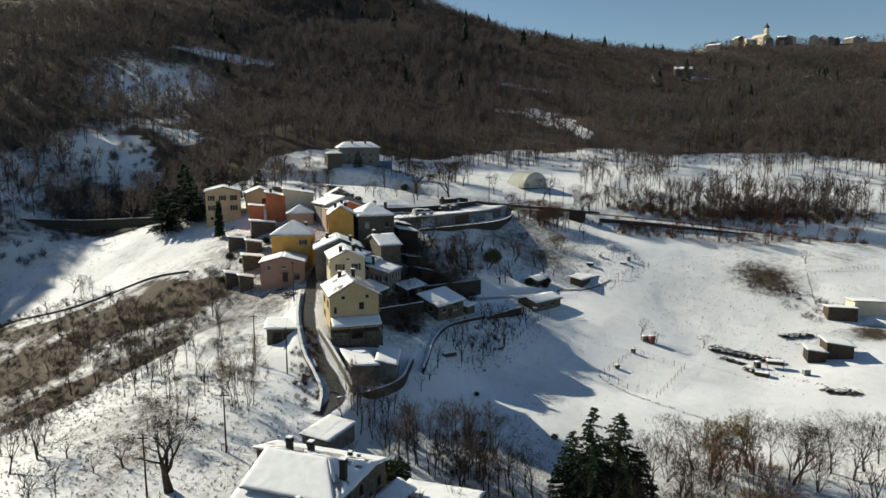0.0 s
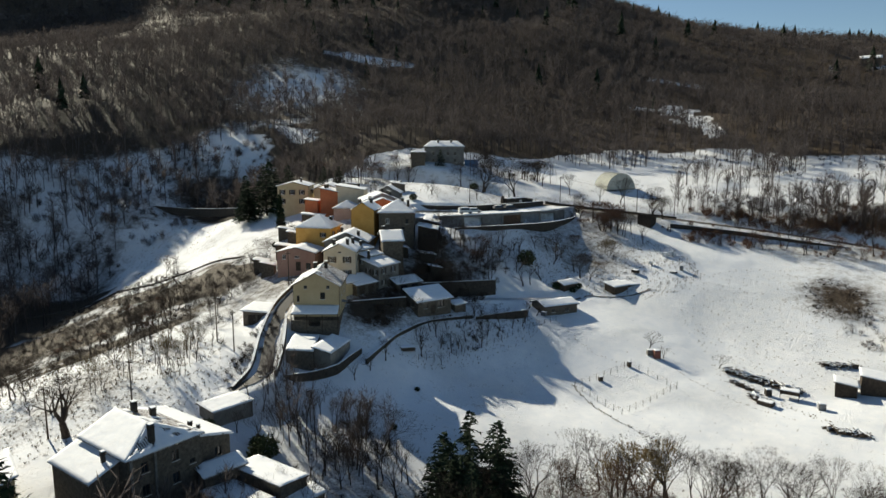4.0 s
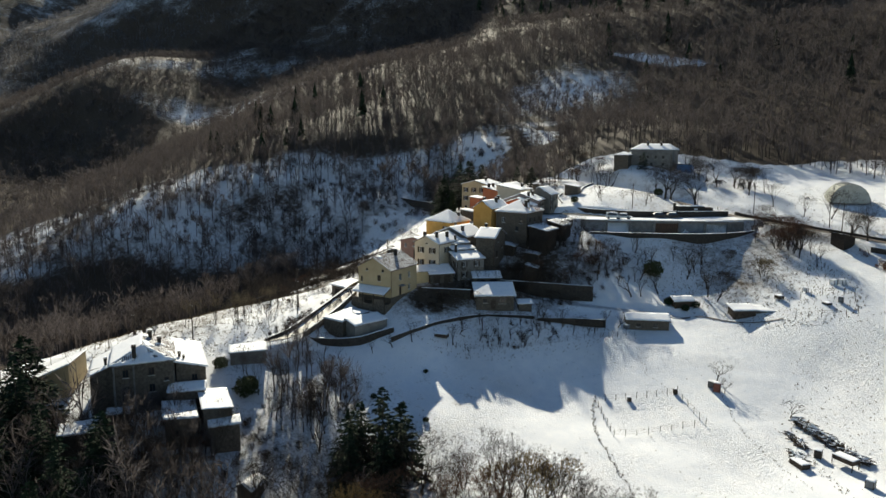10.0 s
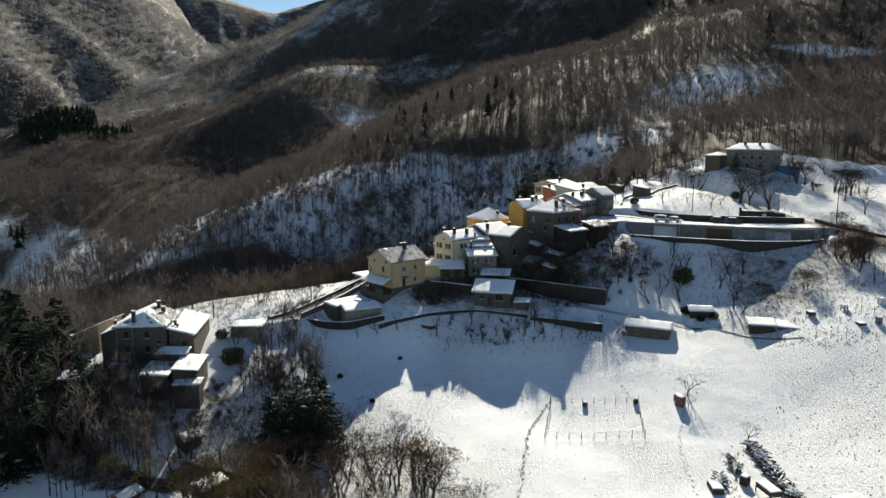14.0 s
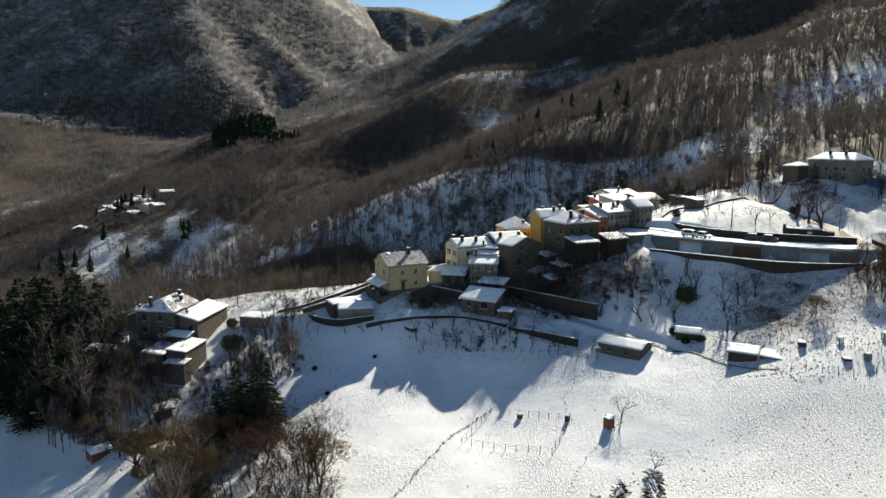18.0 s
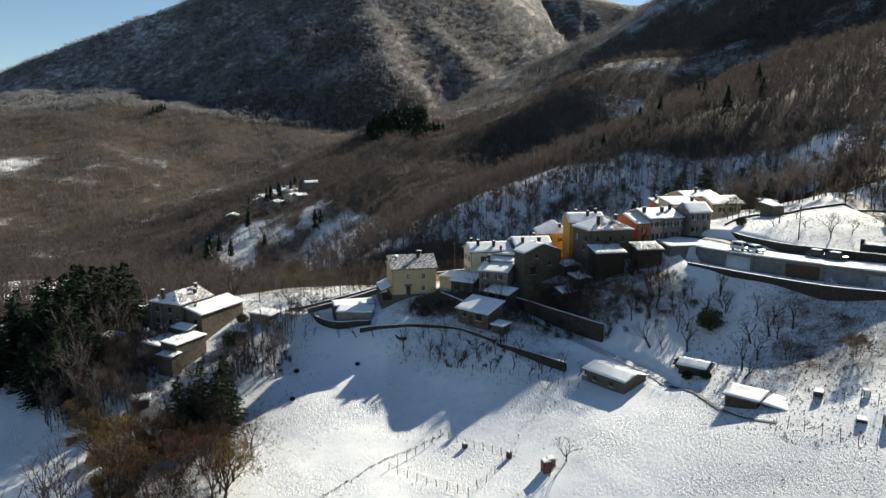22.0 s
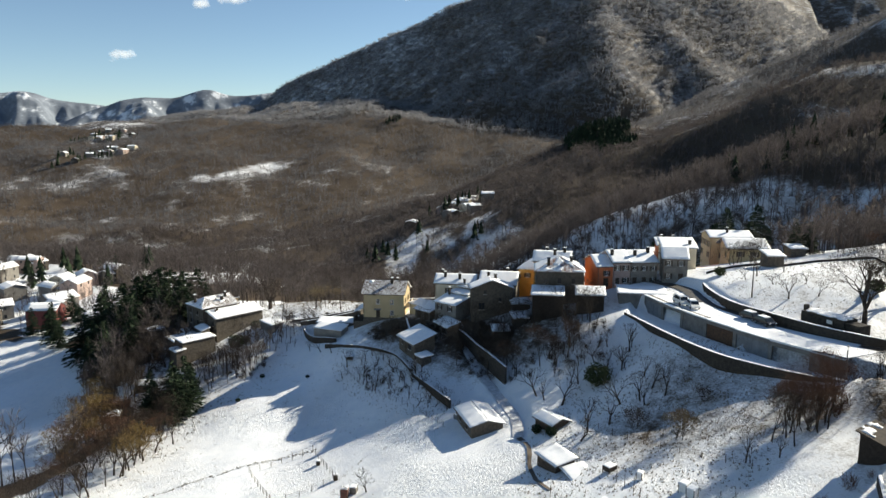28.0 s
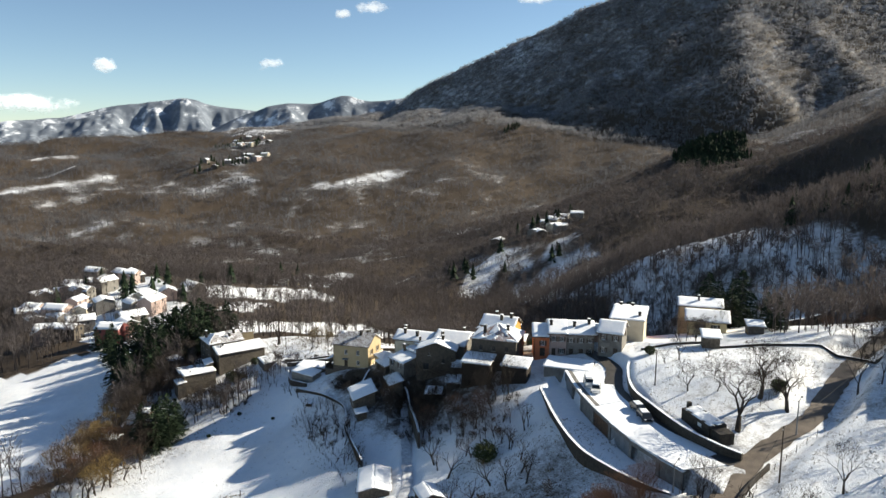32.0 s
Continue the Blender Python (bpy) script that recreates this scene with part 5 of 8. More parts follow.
house("shed", "open timber field shed with a snowy roof", 36.6, 180.4, 21.4, -40, 3.4, 4.8, 2.2, 0.5, WOOD, tiles=METAL_SHEET, roof="shed", snow=(1,), category="shed")
house("shed", "lower end of the field shed under snow", 40.2, 184.8, 21.6, -52, 3.0, 5.0, 1.7, 0.4, STONE, tiles=METAL_SHEET, roof="shed", snow=(1,), category="shed")

# the large house at the village's foot
old_house = house("house", "large old stone house with a tiled roof partly bare of snow", -13.8, 68.1, 16.4, 70, 9.2, 10.3, 8.9, 1.93, STONE, roof="fronthip", hip=3.2, tiles=TILE_BROWN, snow=(0.3, 1, 0.6), chimneys=((-1.2, -4.4, 0.9), (2.6, 1.6, 0.8), (1.2, 3.4, 1.0)),
                  holes={"S": [(-2.6, 6.6, 0.9, 1.3, "dark"), (1.2, 6.6, 0.9, 1.3, "dark"), (1.2, 3.8, 0.9, 1.3, "dark"), (-2.6, 3.8, 0.9, 1.3, "dark"), (3.4, 5.4, 0.7, 0.6, "dark")], "W": [(-3, 6.2, 0.9, 1.3, "dark"), (1, 6.2, 0.9, 1.3, "dark"), (1, 3.2, 0.9, 1.3, "dark")]})
for u in (-4.3, -1.4):
    part("drainpipe", Build().box(u - 0.14, u + 0.14, -5.42, -5.17, -3.0, 8.7), CONCRETE, old_house)
house("house", "lower end of the old house with a snowy lean-to roof", -17.0, 62.9, 16.4, 250, 3.8, 9.0, 6.9, 1.5, STONE, roof="shed", snow=(1,), chimneys=((-0.4, 3.0, 1.0, 0.2),), over=0.35)
house("house", "wing of the old house with a broad snowy roof", -14.25, 75.84, 16.2, 71, 4.6, 14.3, 6.95, 1.25, STONE, roof="shed", snow=(1,), chimneys=((-1.6, -4.6, 0.7, 0.2), (-1.0, -5.4, 0.4, 0.15)), holes={"S": [(0.5, 4.6, 0.9, 1.2, "dark"), (-1.2, 1.8, 0.9, 1.2, "dark")]}, doors={"S": [(1.2, 0, 1.1, 2.1)]})
house("annexe", "lean-to store with patchy snow against the old house", -5.5, 71.9, 14.4, -28, 2.0, 5.4, 6.0, 0.6, STONE, roof="shed", snow=(0.7,), category="annexe", over=0.3, holes={"E": [(1.4, 3.0, 1.0, 1.6, "dark")]})
house("annexe", "small stone outbuilding with a snowy flat roof", -0.3, 74.2, 13.2, 71, 4.2, 9.0, 6.2, 0.4, STONE, roof="shed", snow=(0.95,), category="annexe", over=0.25, holes={"S": [(0.6, 3.2, 0.8, 1.0, "dark")]}, doors={"S": [(-0.8, 0, 1.0, 2.0)]})
house("annexe", "low stone outbuilding with a patched snowy roof", -1.6, 69.0, 13.0, 71, 4.6, 7.4, 5.6, 0.4, STONE, roof="shed", snow=(0.8,), category="annexe", over=0.25, holes={"S": [(-0.8, 3.0, 0.8, 1.0, "dark")]})
house("annexe", "lower step of the outbuilding under snow", 5.0, 73.2, 12.6, -22, 2.4, 4.4, 5.0, 0.3, STONE, roof="shed", snow=(1,), category="annexe", over=0.25)
house("annexe", "little porch with snow on its roof below the old house", -9.4, 62.4, 14.6, -28, 2.0, 3.4, 3.2, 0.3, DARK_STONE, roof="shed", snow=(0.9,), category="annexe", over=0.2)
house("shed", "small courtyard shed half buried in snow", -5.0, 55.2, 14.0, -20, 3.0, 4.4, 4.4, 0.4, DARK_STONE, roof="shed", snow=(0.7,), category="shed", group="village sheds")
house("house", "yellow rendered house with a long lean-to roof", -29.7, 56.8, 13.0, 235, 10.8, 8.0, 5.1, 4.8, YELLOW, roof="shed", snow=(0.75,), holes={"N": [(2.0, 3.4, 1.0, 0.8, "dark"), (-2.5, 5.4, 0.9, 1.2, "dark")]})
house("shed", "flat-roofed garage under smooth snow beside the lane", -15.3, 87.6, 19.2, -25, 4.0, 6.4, 2.4, 0.25, CONCRETE, roof="shed", snow=(1,), category="garage", over=0.3)

house("shed", "small hut with a cap of snow at the field's edge", -51.0, 215.4, level(-51, 215.4) - 0.2, 20, 4.0, 3.4, 2.4, 0.4, STONE, roof="shed", snow=(1,), category="shed", group="village sheds", sink=2)
house("shed", "little yellowish plank hut among the trees", 15.4, 72.0, level(15.4, 72) - 0.2, 25, 2.4, 3.0, 1.9, 0.7, WOOD, snow=(0.9, 0.5), tiles=METAL_SHEET, category="shed", group="field sheds", sink=2)
house("shed", "low hut with a snowy roof among the trees", 26.2, 73.5, level(26.2, 73.5) - 0.2, 30, 3.0, 4.0, 1.7, 0.5, WOOD, snow=(1, 1), tiles=METAL_SHEET, category="shed", group="field sheds", sink=2)
house("shed", "little red-roofed hen house below the old house", 22.0, 62.0, level(22, 62) - 0.2, 40, 2.6, 3.2, 1.5, 0.6, WOOD_RED, snow=(0.7, 0.3), tiles=METAL_SHEET, category="shed", group="field sheds", sink=2)


# ---- garages under the parking place ----
def garages():
    root = thing("garage_row", 0, 0, 0, 0, "curved row of concrete garages under a snowy parking deck", "garage")
    n = len(FACADE)
    deck = Build()
    step = 4
    idx = list(range(0, n - 1, step)) + [n - 1]
    for a, b in zip(idx, idx[1:]):
        p, q = Vector(FACADE[a]), Vector(FACADE[b])
        d = (q - p)
        ln = math.hypot(d.x, d.y)
        ang = math.degrees(math.atan2(d.y, d.x))
        m = pose(p.x, p.y, 35.4, 0, 0, ang)
        top = p.z - 35.4
        bay = Build().box(0, 0.35, 0, 0.3, -1, top).box(ln - 0.35, ln, 0, 0.3, -1, top).box(0.35, ln - 0.35, 0, 0.3, top - 0.75, top)
        bay.box(0, ln, 0.3, 1.4, top - 0.3, top)
        bob = part("bay", bay, CONCRETE, root)
        bob.matrix_basis = m
        kind = (a // step) % 4
        if kind != 1:
            dm = Build().box(0.4, ln - 0.4, 0.16, 0.22, 0, top - 0.76)
            k = 4
            for i in range(k):
                u0 = 0.4 + (ln - 0.8) * i / k
                dm.box(u0 + 0.06, u0 + (ln - 0.8) / k - 0.06, 0.13, 0.16, 0.1, top - 0.9)
            dob = part("door", dm, (METAL_SHEET, WOOD, CONCRETE, RUST)[(a // step) % 4], root)
            dob.matrix_basis = m
        else:
            inner = Build().box(0.35, ln - 0.35, 2.0, 2.1, -1, top - 0.3)
            iob = part("back_wall", inner, DARK_STONE, root)
            iob.matrix_basis = m
        rim = Build().box(0, ln, -0.12, 0.5, top, top + 0.12)
        rob = part("snow_rim", rim, SNOW, root, "snow along the deck's edge")
        rob.matrix_basis = m


garages()
wall_along("meadow_wall", [(x, y, z) for x, y, z in on_ground([(-141, 166), (-123, 176), (-94, 168.5), (-74, 169), (-62, 165)])], 0.4, 0.8, 0.6, STONE, "low dark dry-stone wall between the meadow and the brush", False)
wall_along("yard_wall", YARD_WALL, 0.7, 3.6, 0.45, DARK_STONE, "curved dark stone retaining wall below the garages")
lane_wall = curve_through([(-27, 196.0, 40.6), (-21, 196.8, 40.5), (-15.9, 198.2, 40.3), (-6.5, 202.6, 40.2), (0.2, 209.0, 40.2), (6.4, 216, 40.2), (9.6, 222, 40.1), (10.6, 226, 39.9)])
wall_along("field_wall", lane_wall, 0.35, 2.2, 0.5, DARK_STONE, "dark stone wall holding the orchard above the lane")
wall_along("lane_wall", curve_through([(-13.2, 98.5, 22.8), (-15.6, 104.6, 24), (-18.8, 111.6, 25.6), (-21.6, 117, 27)]), 0.5, 2.5, 0.4, STONE, "low stone wall beside the village lane")
wall_along("lane_wall", curve_through([(-17.6, 92.6, 21.8), (-18.2, 98.5, 22.8), (-20.4, 104, 24), (-23.4, 111, 25.4), (-26.4, 121.5, 28.2), (-28.8, 136, 29.8)]), 0.35, 1.8, 0.45, STONE, "weathered stone wall along the lane")
wall_along("terrace_wall", curve_through([(-3.4, 112.6, 21.6), (-2.6, 117.5, 22.4), (-1.6, 125, 23.2), (1.2, 134, 23.4), (8.6, 142, 23.2)]), 0.1, 2.4, 0.35, DARK_STONE, "long dark stone terrace wall above the orchard")
wall_along("terrace_wall", curve_through([(-15.6, 97.0, 22.3), (-12.2, 100.2, 21.9), (-9.0, 103.6, 21.7), (-6.6, 107.2, 21.9), (-5.9, 111.0, 22.4), (-5.2, 114.6, 22.8)]), 0.15, 2.0, 0.35, DARK_STONE, "dark stone wall holding the terrace of the storehouses")
wall_along("terrace_wall", curve_through([(-9.5, 143, 27.2), (-6.6, 147.4, 27), (0, 153.6, 26.6), (4, 158, 26.2), (9, 163, 25.8)]), 1.0, 3.5, 0.4, DARK_STONE, "dark stone retaining wall under the thicket")
wall_along("terrace_wall", curve_through([(9.4, 142.4, 22.6), (14, 149, 22.2), (18, 155, 21.6)]), 0.3, 1.6, 0.35, DARK_STONE, "low dark stone wall above the footpath")
wall_along("garden_wall", curve_through([(-15.2, 128.7, 26.9), (-10.5, 131.4, 27.1), (-4.0, 135.4, 27.2)]), 0.6, 3.4, 0.4, DARK_STONE, "short stone garden wall with snow on top")
wall_along("field_edge_wall", curve_through([(-150, 226, 34), (-120, 222, 33.4), (-95, 214, 35), (-82, 207, 36)]), 0.9, 2.0, 0.5, DARK_STONE, "long stone wall at the edge of the field")
wall_along("field_wall", on_ground([(-32, 212), (-38, 224), (-40, 236), (-38, 243)]), 0.5, 2.0, 0.32, DARK_STONE, "stone wall beside the track to the farmhouse")
wall_along("field_wall", on_ground([(-27, 197), (-33, 203), (-37, 210)]), 0.5, 2.0, 0.32, DARK_STONE, "stone wall round the orchard field")
wall_along("road_wall", curve_through([(50, 219.4, 34.9), (60, 219.2, 34.1), (70, 219, 33.2), (100, 216, 30)]), 0.3, 3.0, 0.4, DARK_STONE, "dark stone wall below the main road")
wall_along("road_kerb", curve_through([(11, 229.9, 39.4), (16, 228.8, 38.9), (21, 228.2, 38.5), (26, 228.0, 38.0), (33, 228.1, 37.4), (40, 228.2, 36.8), (52, 228.0, 35.8)]), 0.5, 1.2, 0.3, DARK_STONE, "dark low kerb wall along the road", False)

# ---- trees ----
def forest_tree(seed, height, twigs, limbs, tw=0.13):
    """A bare woodland tree as slivers: a tall trunk, rising limbs and a rounded haze of twigs."""
    r = random.Random(seed)
    v, f = [], []

    def sliver(p, q, w):
        d = Vector(q) - Vector(p)
        s = d.cross(Vector((r.uniform(-1, 1), r.uniform(-1, 1), r.uniform(-1, 1)))).normalized() * (w / 2)
        i = len(v)
        v.extend([tuple(Vector(p) - s), tuple(Vector(p) + s), tuple(q)])
        f.append((i, i + 1, i + 2))

    top = Vector((r.uniform(-0.7, 0.7), r.uniform(-0.7, 0.7), height * 0.86))
    for _ in range(3):
        sliver((0, 0, -0.8), top, 0.36)
    mid, wide = Vector((top.x * 0.6, top.y * 0.6, height * 0.66)), height * r.uniform(0.17, 0.24)
    tips = []
    for k in range(limbs):
        p = top * (0.32 + 0.5 * (k + r.random()) / limbs)
        a, u = r.uniform(0, 6.283), r.uniform(-0.35, 1.0)
        c = math.sqrt(1 - u * u)
        q = mid + Vector((math.cos(a) * c * wide, math.sin(a) * c * wide, u * height * 0.33))
        q.z = max(q.z, p.z + 0.12 * height)
        sliver(p, q, 0.16)
        tips.append((p, q))
    for k in range(twigs):
        p, q = r.choice(tips)
        s = p.lerp(q, r.uniform(0.35, 1.0))
        e = s + ((q - p).normalized() * 0.9 + Vector((r.gauss(0, 0.7), r.gauss(0, 0.7), r.gauss(0.35, 0.5)))) * height * 0.085
        sliver(s, e, tw * r.uniform(0.6, 1.2))
    return np.array(v), np.array(f)


def forest_clump(seed, trunks, twigs, radius, height, width, tw, tl):
    """A stand of bare trees for the middle distance: upright trunks and rising twigs."""
    r = random.Random(seed)
    v, f = [], []

    def sliver(p, q, w):
        a = r.uniform(0, 6.283)
        s = Vector((math.cos(a), math.sin(a), 0)) * (w / 2)
        i = len(v)
        v.extend([tuple(Vector(p) - s), tuple(Vector(p) + s), tuple(q)])
        f.append((i, i + 1, i + 2))

    stems = []
    for _ in range(trunks):
        a, d = r.uniform(0, 6.283), radius * math.sqrt(r.random())
        p = Vector((math.cos(a) * d, math.sin(a) * d, -1.0))
        q = p + Vector((r.gauss(0, 0.5), r.gauss(0, 0.5), height * r.uniform(0.6, 0.85)))
        sliver(p, q, width)
        stems.append((p, q))
    for _ in range(twigs):
        p, q = r.choice(stems)
        s = p.lerp(q, r.uniform(0.45, 1.0))
        e = s + Vector((r.gauss(0, 0.9), r.gauss(0, 0.9), r.uniform(0.15, 0.9))) * tl
        sliver(s, e, tw)
    return np.array(v), np.array(f)


def scatter(name, variants, spots, material, label, category="tree", seed=5, kind="stuff"):
    """One object of many trees: spots are rows of x, y, z, scale."""
    r = np.random.RandomState(seed)
    pick = r.randint(0, len(variants), len(spots))
    vs, fs, base = [], [], 0
    for k, (v, f) in enumerate(variants):
        sp = spots[pick == k]
        if not len(sp):
            continue
        a = r.rand(len(sp)) * 6.283
        c, s = np.cos(a)[:, None], np.sin(a)[:, None]
        sc = sp[:, 3][:, None]
        x = (v[None, :, 0] * c - v[None, :, 1] * s) * sc + sp[:, 0][:, None]
        y = (v[None, :, 0] * s + v[None, :, 1] * c) * sc + sp[:, 1][:, None]
        z = v[None, :, 2] * sc * (0.85 + 0.3 * r.rand(len(sp)))[:, None] + sp[:, 2][:, None]
        vs.append(np.stack([x, y, z], -1).reshape(-1, 3))
        fs.append((f[None] + (np.arange(len(sp)) * len(v))[:, None, None] + base).reshape(-1, f.shape[1]))
        base += len(sp) * len(v)
    me = array_mesh(name, np.concatenate(vs), np.concatenate(fs), material)
    return tagged(new(name, me), label, category, kind=kind)


def grow(x0, x1, y0, y1, step, lo, hi, seed, scale=(0.75, 1.2), power=1.0):
    """Spots for woodland trees between two distances from the village, thinned by how wooded the place is."""
    r = np.random.RandomState(seed)
    x, y = np.meshgrid(np.arange(x0, x1, step), np.arange(y0, y1, step))
    x, y = x.ravel() + (r.rand(x.size) - 0.5) * step * 1.5, y.ravel() + (r.rand(x.size) - 0.5) * step * 1.5
    d = np.hypot(x - 30, y - 150)
    ok = (d >= lo) & (d < hi) & ~((x > 120) & (y < 230)) & ~((y < -150) & (x > 0.35 * (y + 150) + 60)) & (x < 120 + 0.72 * np.maximum(y, 0))
    x, y = x[ok], y[ok]
    thick = 0.75 + 0.3 * smooth_noise(x, y, 45, 21)
    ok = r.rand(x.size) < (wooded(x, y) * thick) ** power
    x, y = x[ok], y[ok]
    return np.c_[x, y, sheet(x, y), scale[0] + (scale[1] - scale[0]) * r.rand(x.size)]


NEAR_TREES = [forest_tree(s, 11 + s % 4, 74, 13, 0.17) for s in range(6)]
MID_TREES = [forest_clump(20 + s, 8, 54, 5.0, 11, 0.30, 0.44, 2.7) for s in range(6)]
FAR_TREES = [forest_clump(40 + s, 9, 24, 9.5, 12, 0.5, 0.85, 3.6) for s in range(5)]
scatter("woodland", NEAR_TREES, grow(-420, 330, -180, 560, 4.1, 0, 380, 1), FOREST, "bare brown deciduous woods on the snowy hillside")
scatter("woodland", MID_TREES, grow(-1000, 800, -800, 1000, 7.4, 380, 850, 2, (0.8, 1.15)), FOREST, "bare brown woods higher on the hillside")
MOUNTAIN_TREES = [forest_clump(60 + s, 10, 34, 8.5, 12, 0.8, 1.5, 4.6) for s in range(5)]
# pale twig colour here imitates haze over the mountain
scatter("woodland", MOUNTAIN_TREES, grow(-2480, -1400, -1800, 1250, 12.2, 850, 3000, 4, (0.85, 1.2)), MOUNTAIN_FOREST, "bare woods on the big mountain, coloured pale for haze")
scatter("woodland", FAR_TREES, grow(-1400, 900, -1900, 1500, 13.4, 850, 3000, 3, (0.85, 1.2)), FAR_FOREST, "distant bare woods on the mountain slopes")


def far_conifer(seed):
    """A small evergreen as slivers."""
    r = random.Random(seed)
    v, f = [], []
    for k in range(44):
        z = 1.5 + 10.5 * (k / 44) ** 0.9
        w = 3.1 * (1 - (z / 12.6) ** 1.7) * r.uniform(0.6, 1.1)
        a = r.uniform(0, 6.283)
        e = Vector((math.cos(a) * w, math.sin(a) * w, z - 0.6))
        side = Vector((-math.sin(a), math.cos(a), 0)) * (0.5 + 0.35 * w)
        i = len(v)
        v.extend([tuple(e - side), tuple(e + side), (0, 0, z + 2.2)])
        f.append((i, i + 1, i + 2))
    return np.array(v), np.array(f)


FAR_CONIFERS = [far_conifer(s) for s in range(4)]


def evergreen_spots(groups, seed):
    r = np.random.RandomState(seed)
    out = []
    for cx, cy, rx, ry, n in groups:
        a, d = r.rand(n) * 6.283, np.sqrt(r.rand(n))
        out.append(np.c_[cx + np.cos(a) * d * rx, cy + np.sin(a) * d * ry])
    p = np.concatenate(out)
    return np.c_[p, sheet(p[:, 0], p[:, 1]), 0.7 + 0.6 * r.rand(len(p))]


scatter("evergreens", FAR_CONIFERS, evergreen_spots([(-781, 18, 60, 40, 420), (-700, 60, 60, 20, 80), (-640, 70, 60, 20, 60)], 1), NEEDLE, "dark pine wood on a knoll across the valley")
scatter("evergreens", FAR_CONIFERS, evergreen_spots([(120, 745, 90, 30, 7), (220, 790, 60, 25, 7), (0, 620, 160, 90, 22), (-250, 560, 160, 80, 60), (-60, 430, 120, 50, 14), (200, 480, 160, 80, 18), (320, 620, 120, 80, 14)], 2), NEEDLE, "scattered dark conifers in the hillside woods")
scatter("evergreens", FAR_CONIFERS, evergreen_spots([(-490, -60, 50, 30, 12), (-1350, -583, 36, 14, 16), (-330, -30, 90, 60, 10), (-280, -230, 60, 40, 14), (-100, -110, 60, 50, 14), (-1060, -1200, 90, 70, 40), (-800, -940, 90, 40, 30), (-250, 240, 60, 60, 20)], 3), NEEDLE, "scattered dark conifers in the valley")


# ---- single trees ----
def crown_tree(seed, height, spread=0.55, bole=0.28, depth=6, stems=1, thick=1.0, droop=0.0, twig=0.034, gnarl=0.10):
    """A bare tree that forks again and again: stout limbs as wood, the last forks as a crown of fine twigs."""
    r = random.Random(seed)
    wood, fine = Build(), Build()

    def fork(p, d, length, rad, lev):
        q = Vector(p)
        for i in range(2):
            d = (d + Vector((r.gauss(0, gnarl), r.gauss(0, gnarl), r.gauss(0.04, gnarl * 0.6)))).normalized()
            n = q + d * (length / 2)
            if lev <= 3:
                wood.tube(q, n, rad, rad * 0.82, 6 if lev == 0 else 4 if lev < 2 else 3)
            else:
                fine.blade(q, n + d * length * 0.06, max(twig, rad * 1.7), (r.uniform(-1, 1), r.uniform(-1, 1), r.uniform(-1, 1)))
            q, rad = n, rad * 0.82
            if lev >= 2 and i == 0:
                for _ in range(2):
                    e = q + (d + Vector((r.gauss(0, 0.75), r.gauss(0, 0.75), r.gauss(0.15, 0.5)))).normalized() * length * r.uniform(0.35, 0.8)
                    fine.blade(q, e, twig, (r.uniform(-1, 1), r.uniform(-1, 1), r.uniform(-1, 1)))
        if lev >= depth:
            return
        k = (4 if lev == 0 else 3 if r.random() < 0.55 else 2)
        turn = r.uniform(0, 6.283)
        side = d.orthogonal().normalized()
        other = d.cross(side)
        for i in range(k):
            a = turn + 6.283 * (i + r.uniform(-0.25, 0.25)) / k
            open_ = spread * r.uniform(0.6, 1.35) * (0.35 if lev == 0 and i == 0 else 1.0)
            nd = (d + (side * math.cos(a) + other * math.sin(a)) * open_ + Vector((0, 0, 0.10 - droop * lev))).normalized()
            fork(q, nd, length * r.uniform(0.66, 0.86) * (1.15 if lev == 0 else 1.0), rad * (0.82 if i == 0 else 0.64), lev + 1)

    for s in range(stems):
        a = r.uniform(0, 6.283)
        tilt = 0.06 if stems == 1 else r.uniform(0.15, 0.5)
        fork((0.2 * math.cos(a) * (stems > 1), 0.2 * math.sin(a) * (stems > 1), -0.4), Vector((tilt * math.cos(a), tilt * math.sin(a), 1)).normalized(), height * bole, height * 0.021 * thick / stems ** 0.5, 0)
    k = height / max(v[2] for v in fine.v)
    wood.v = [(x * k, y * k, z * k) for x, y, z in wood.v]
    fine.v = [(x * k, y * k, z * k) for x, y, z in fine.v]
    return wood, fine


def tree_meshes(wood, twigs, twig_mat=TWIG):
    return wood.mesh("trunk", BARK), twigs.mesh("crown", twig_mat)


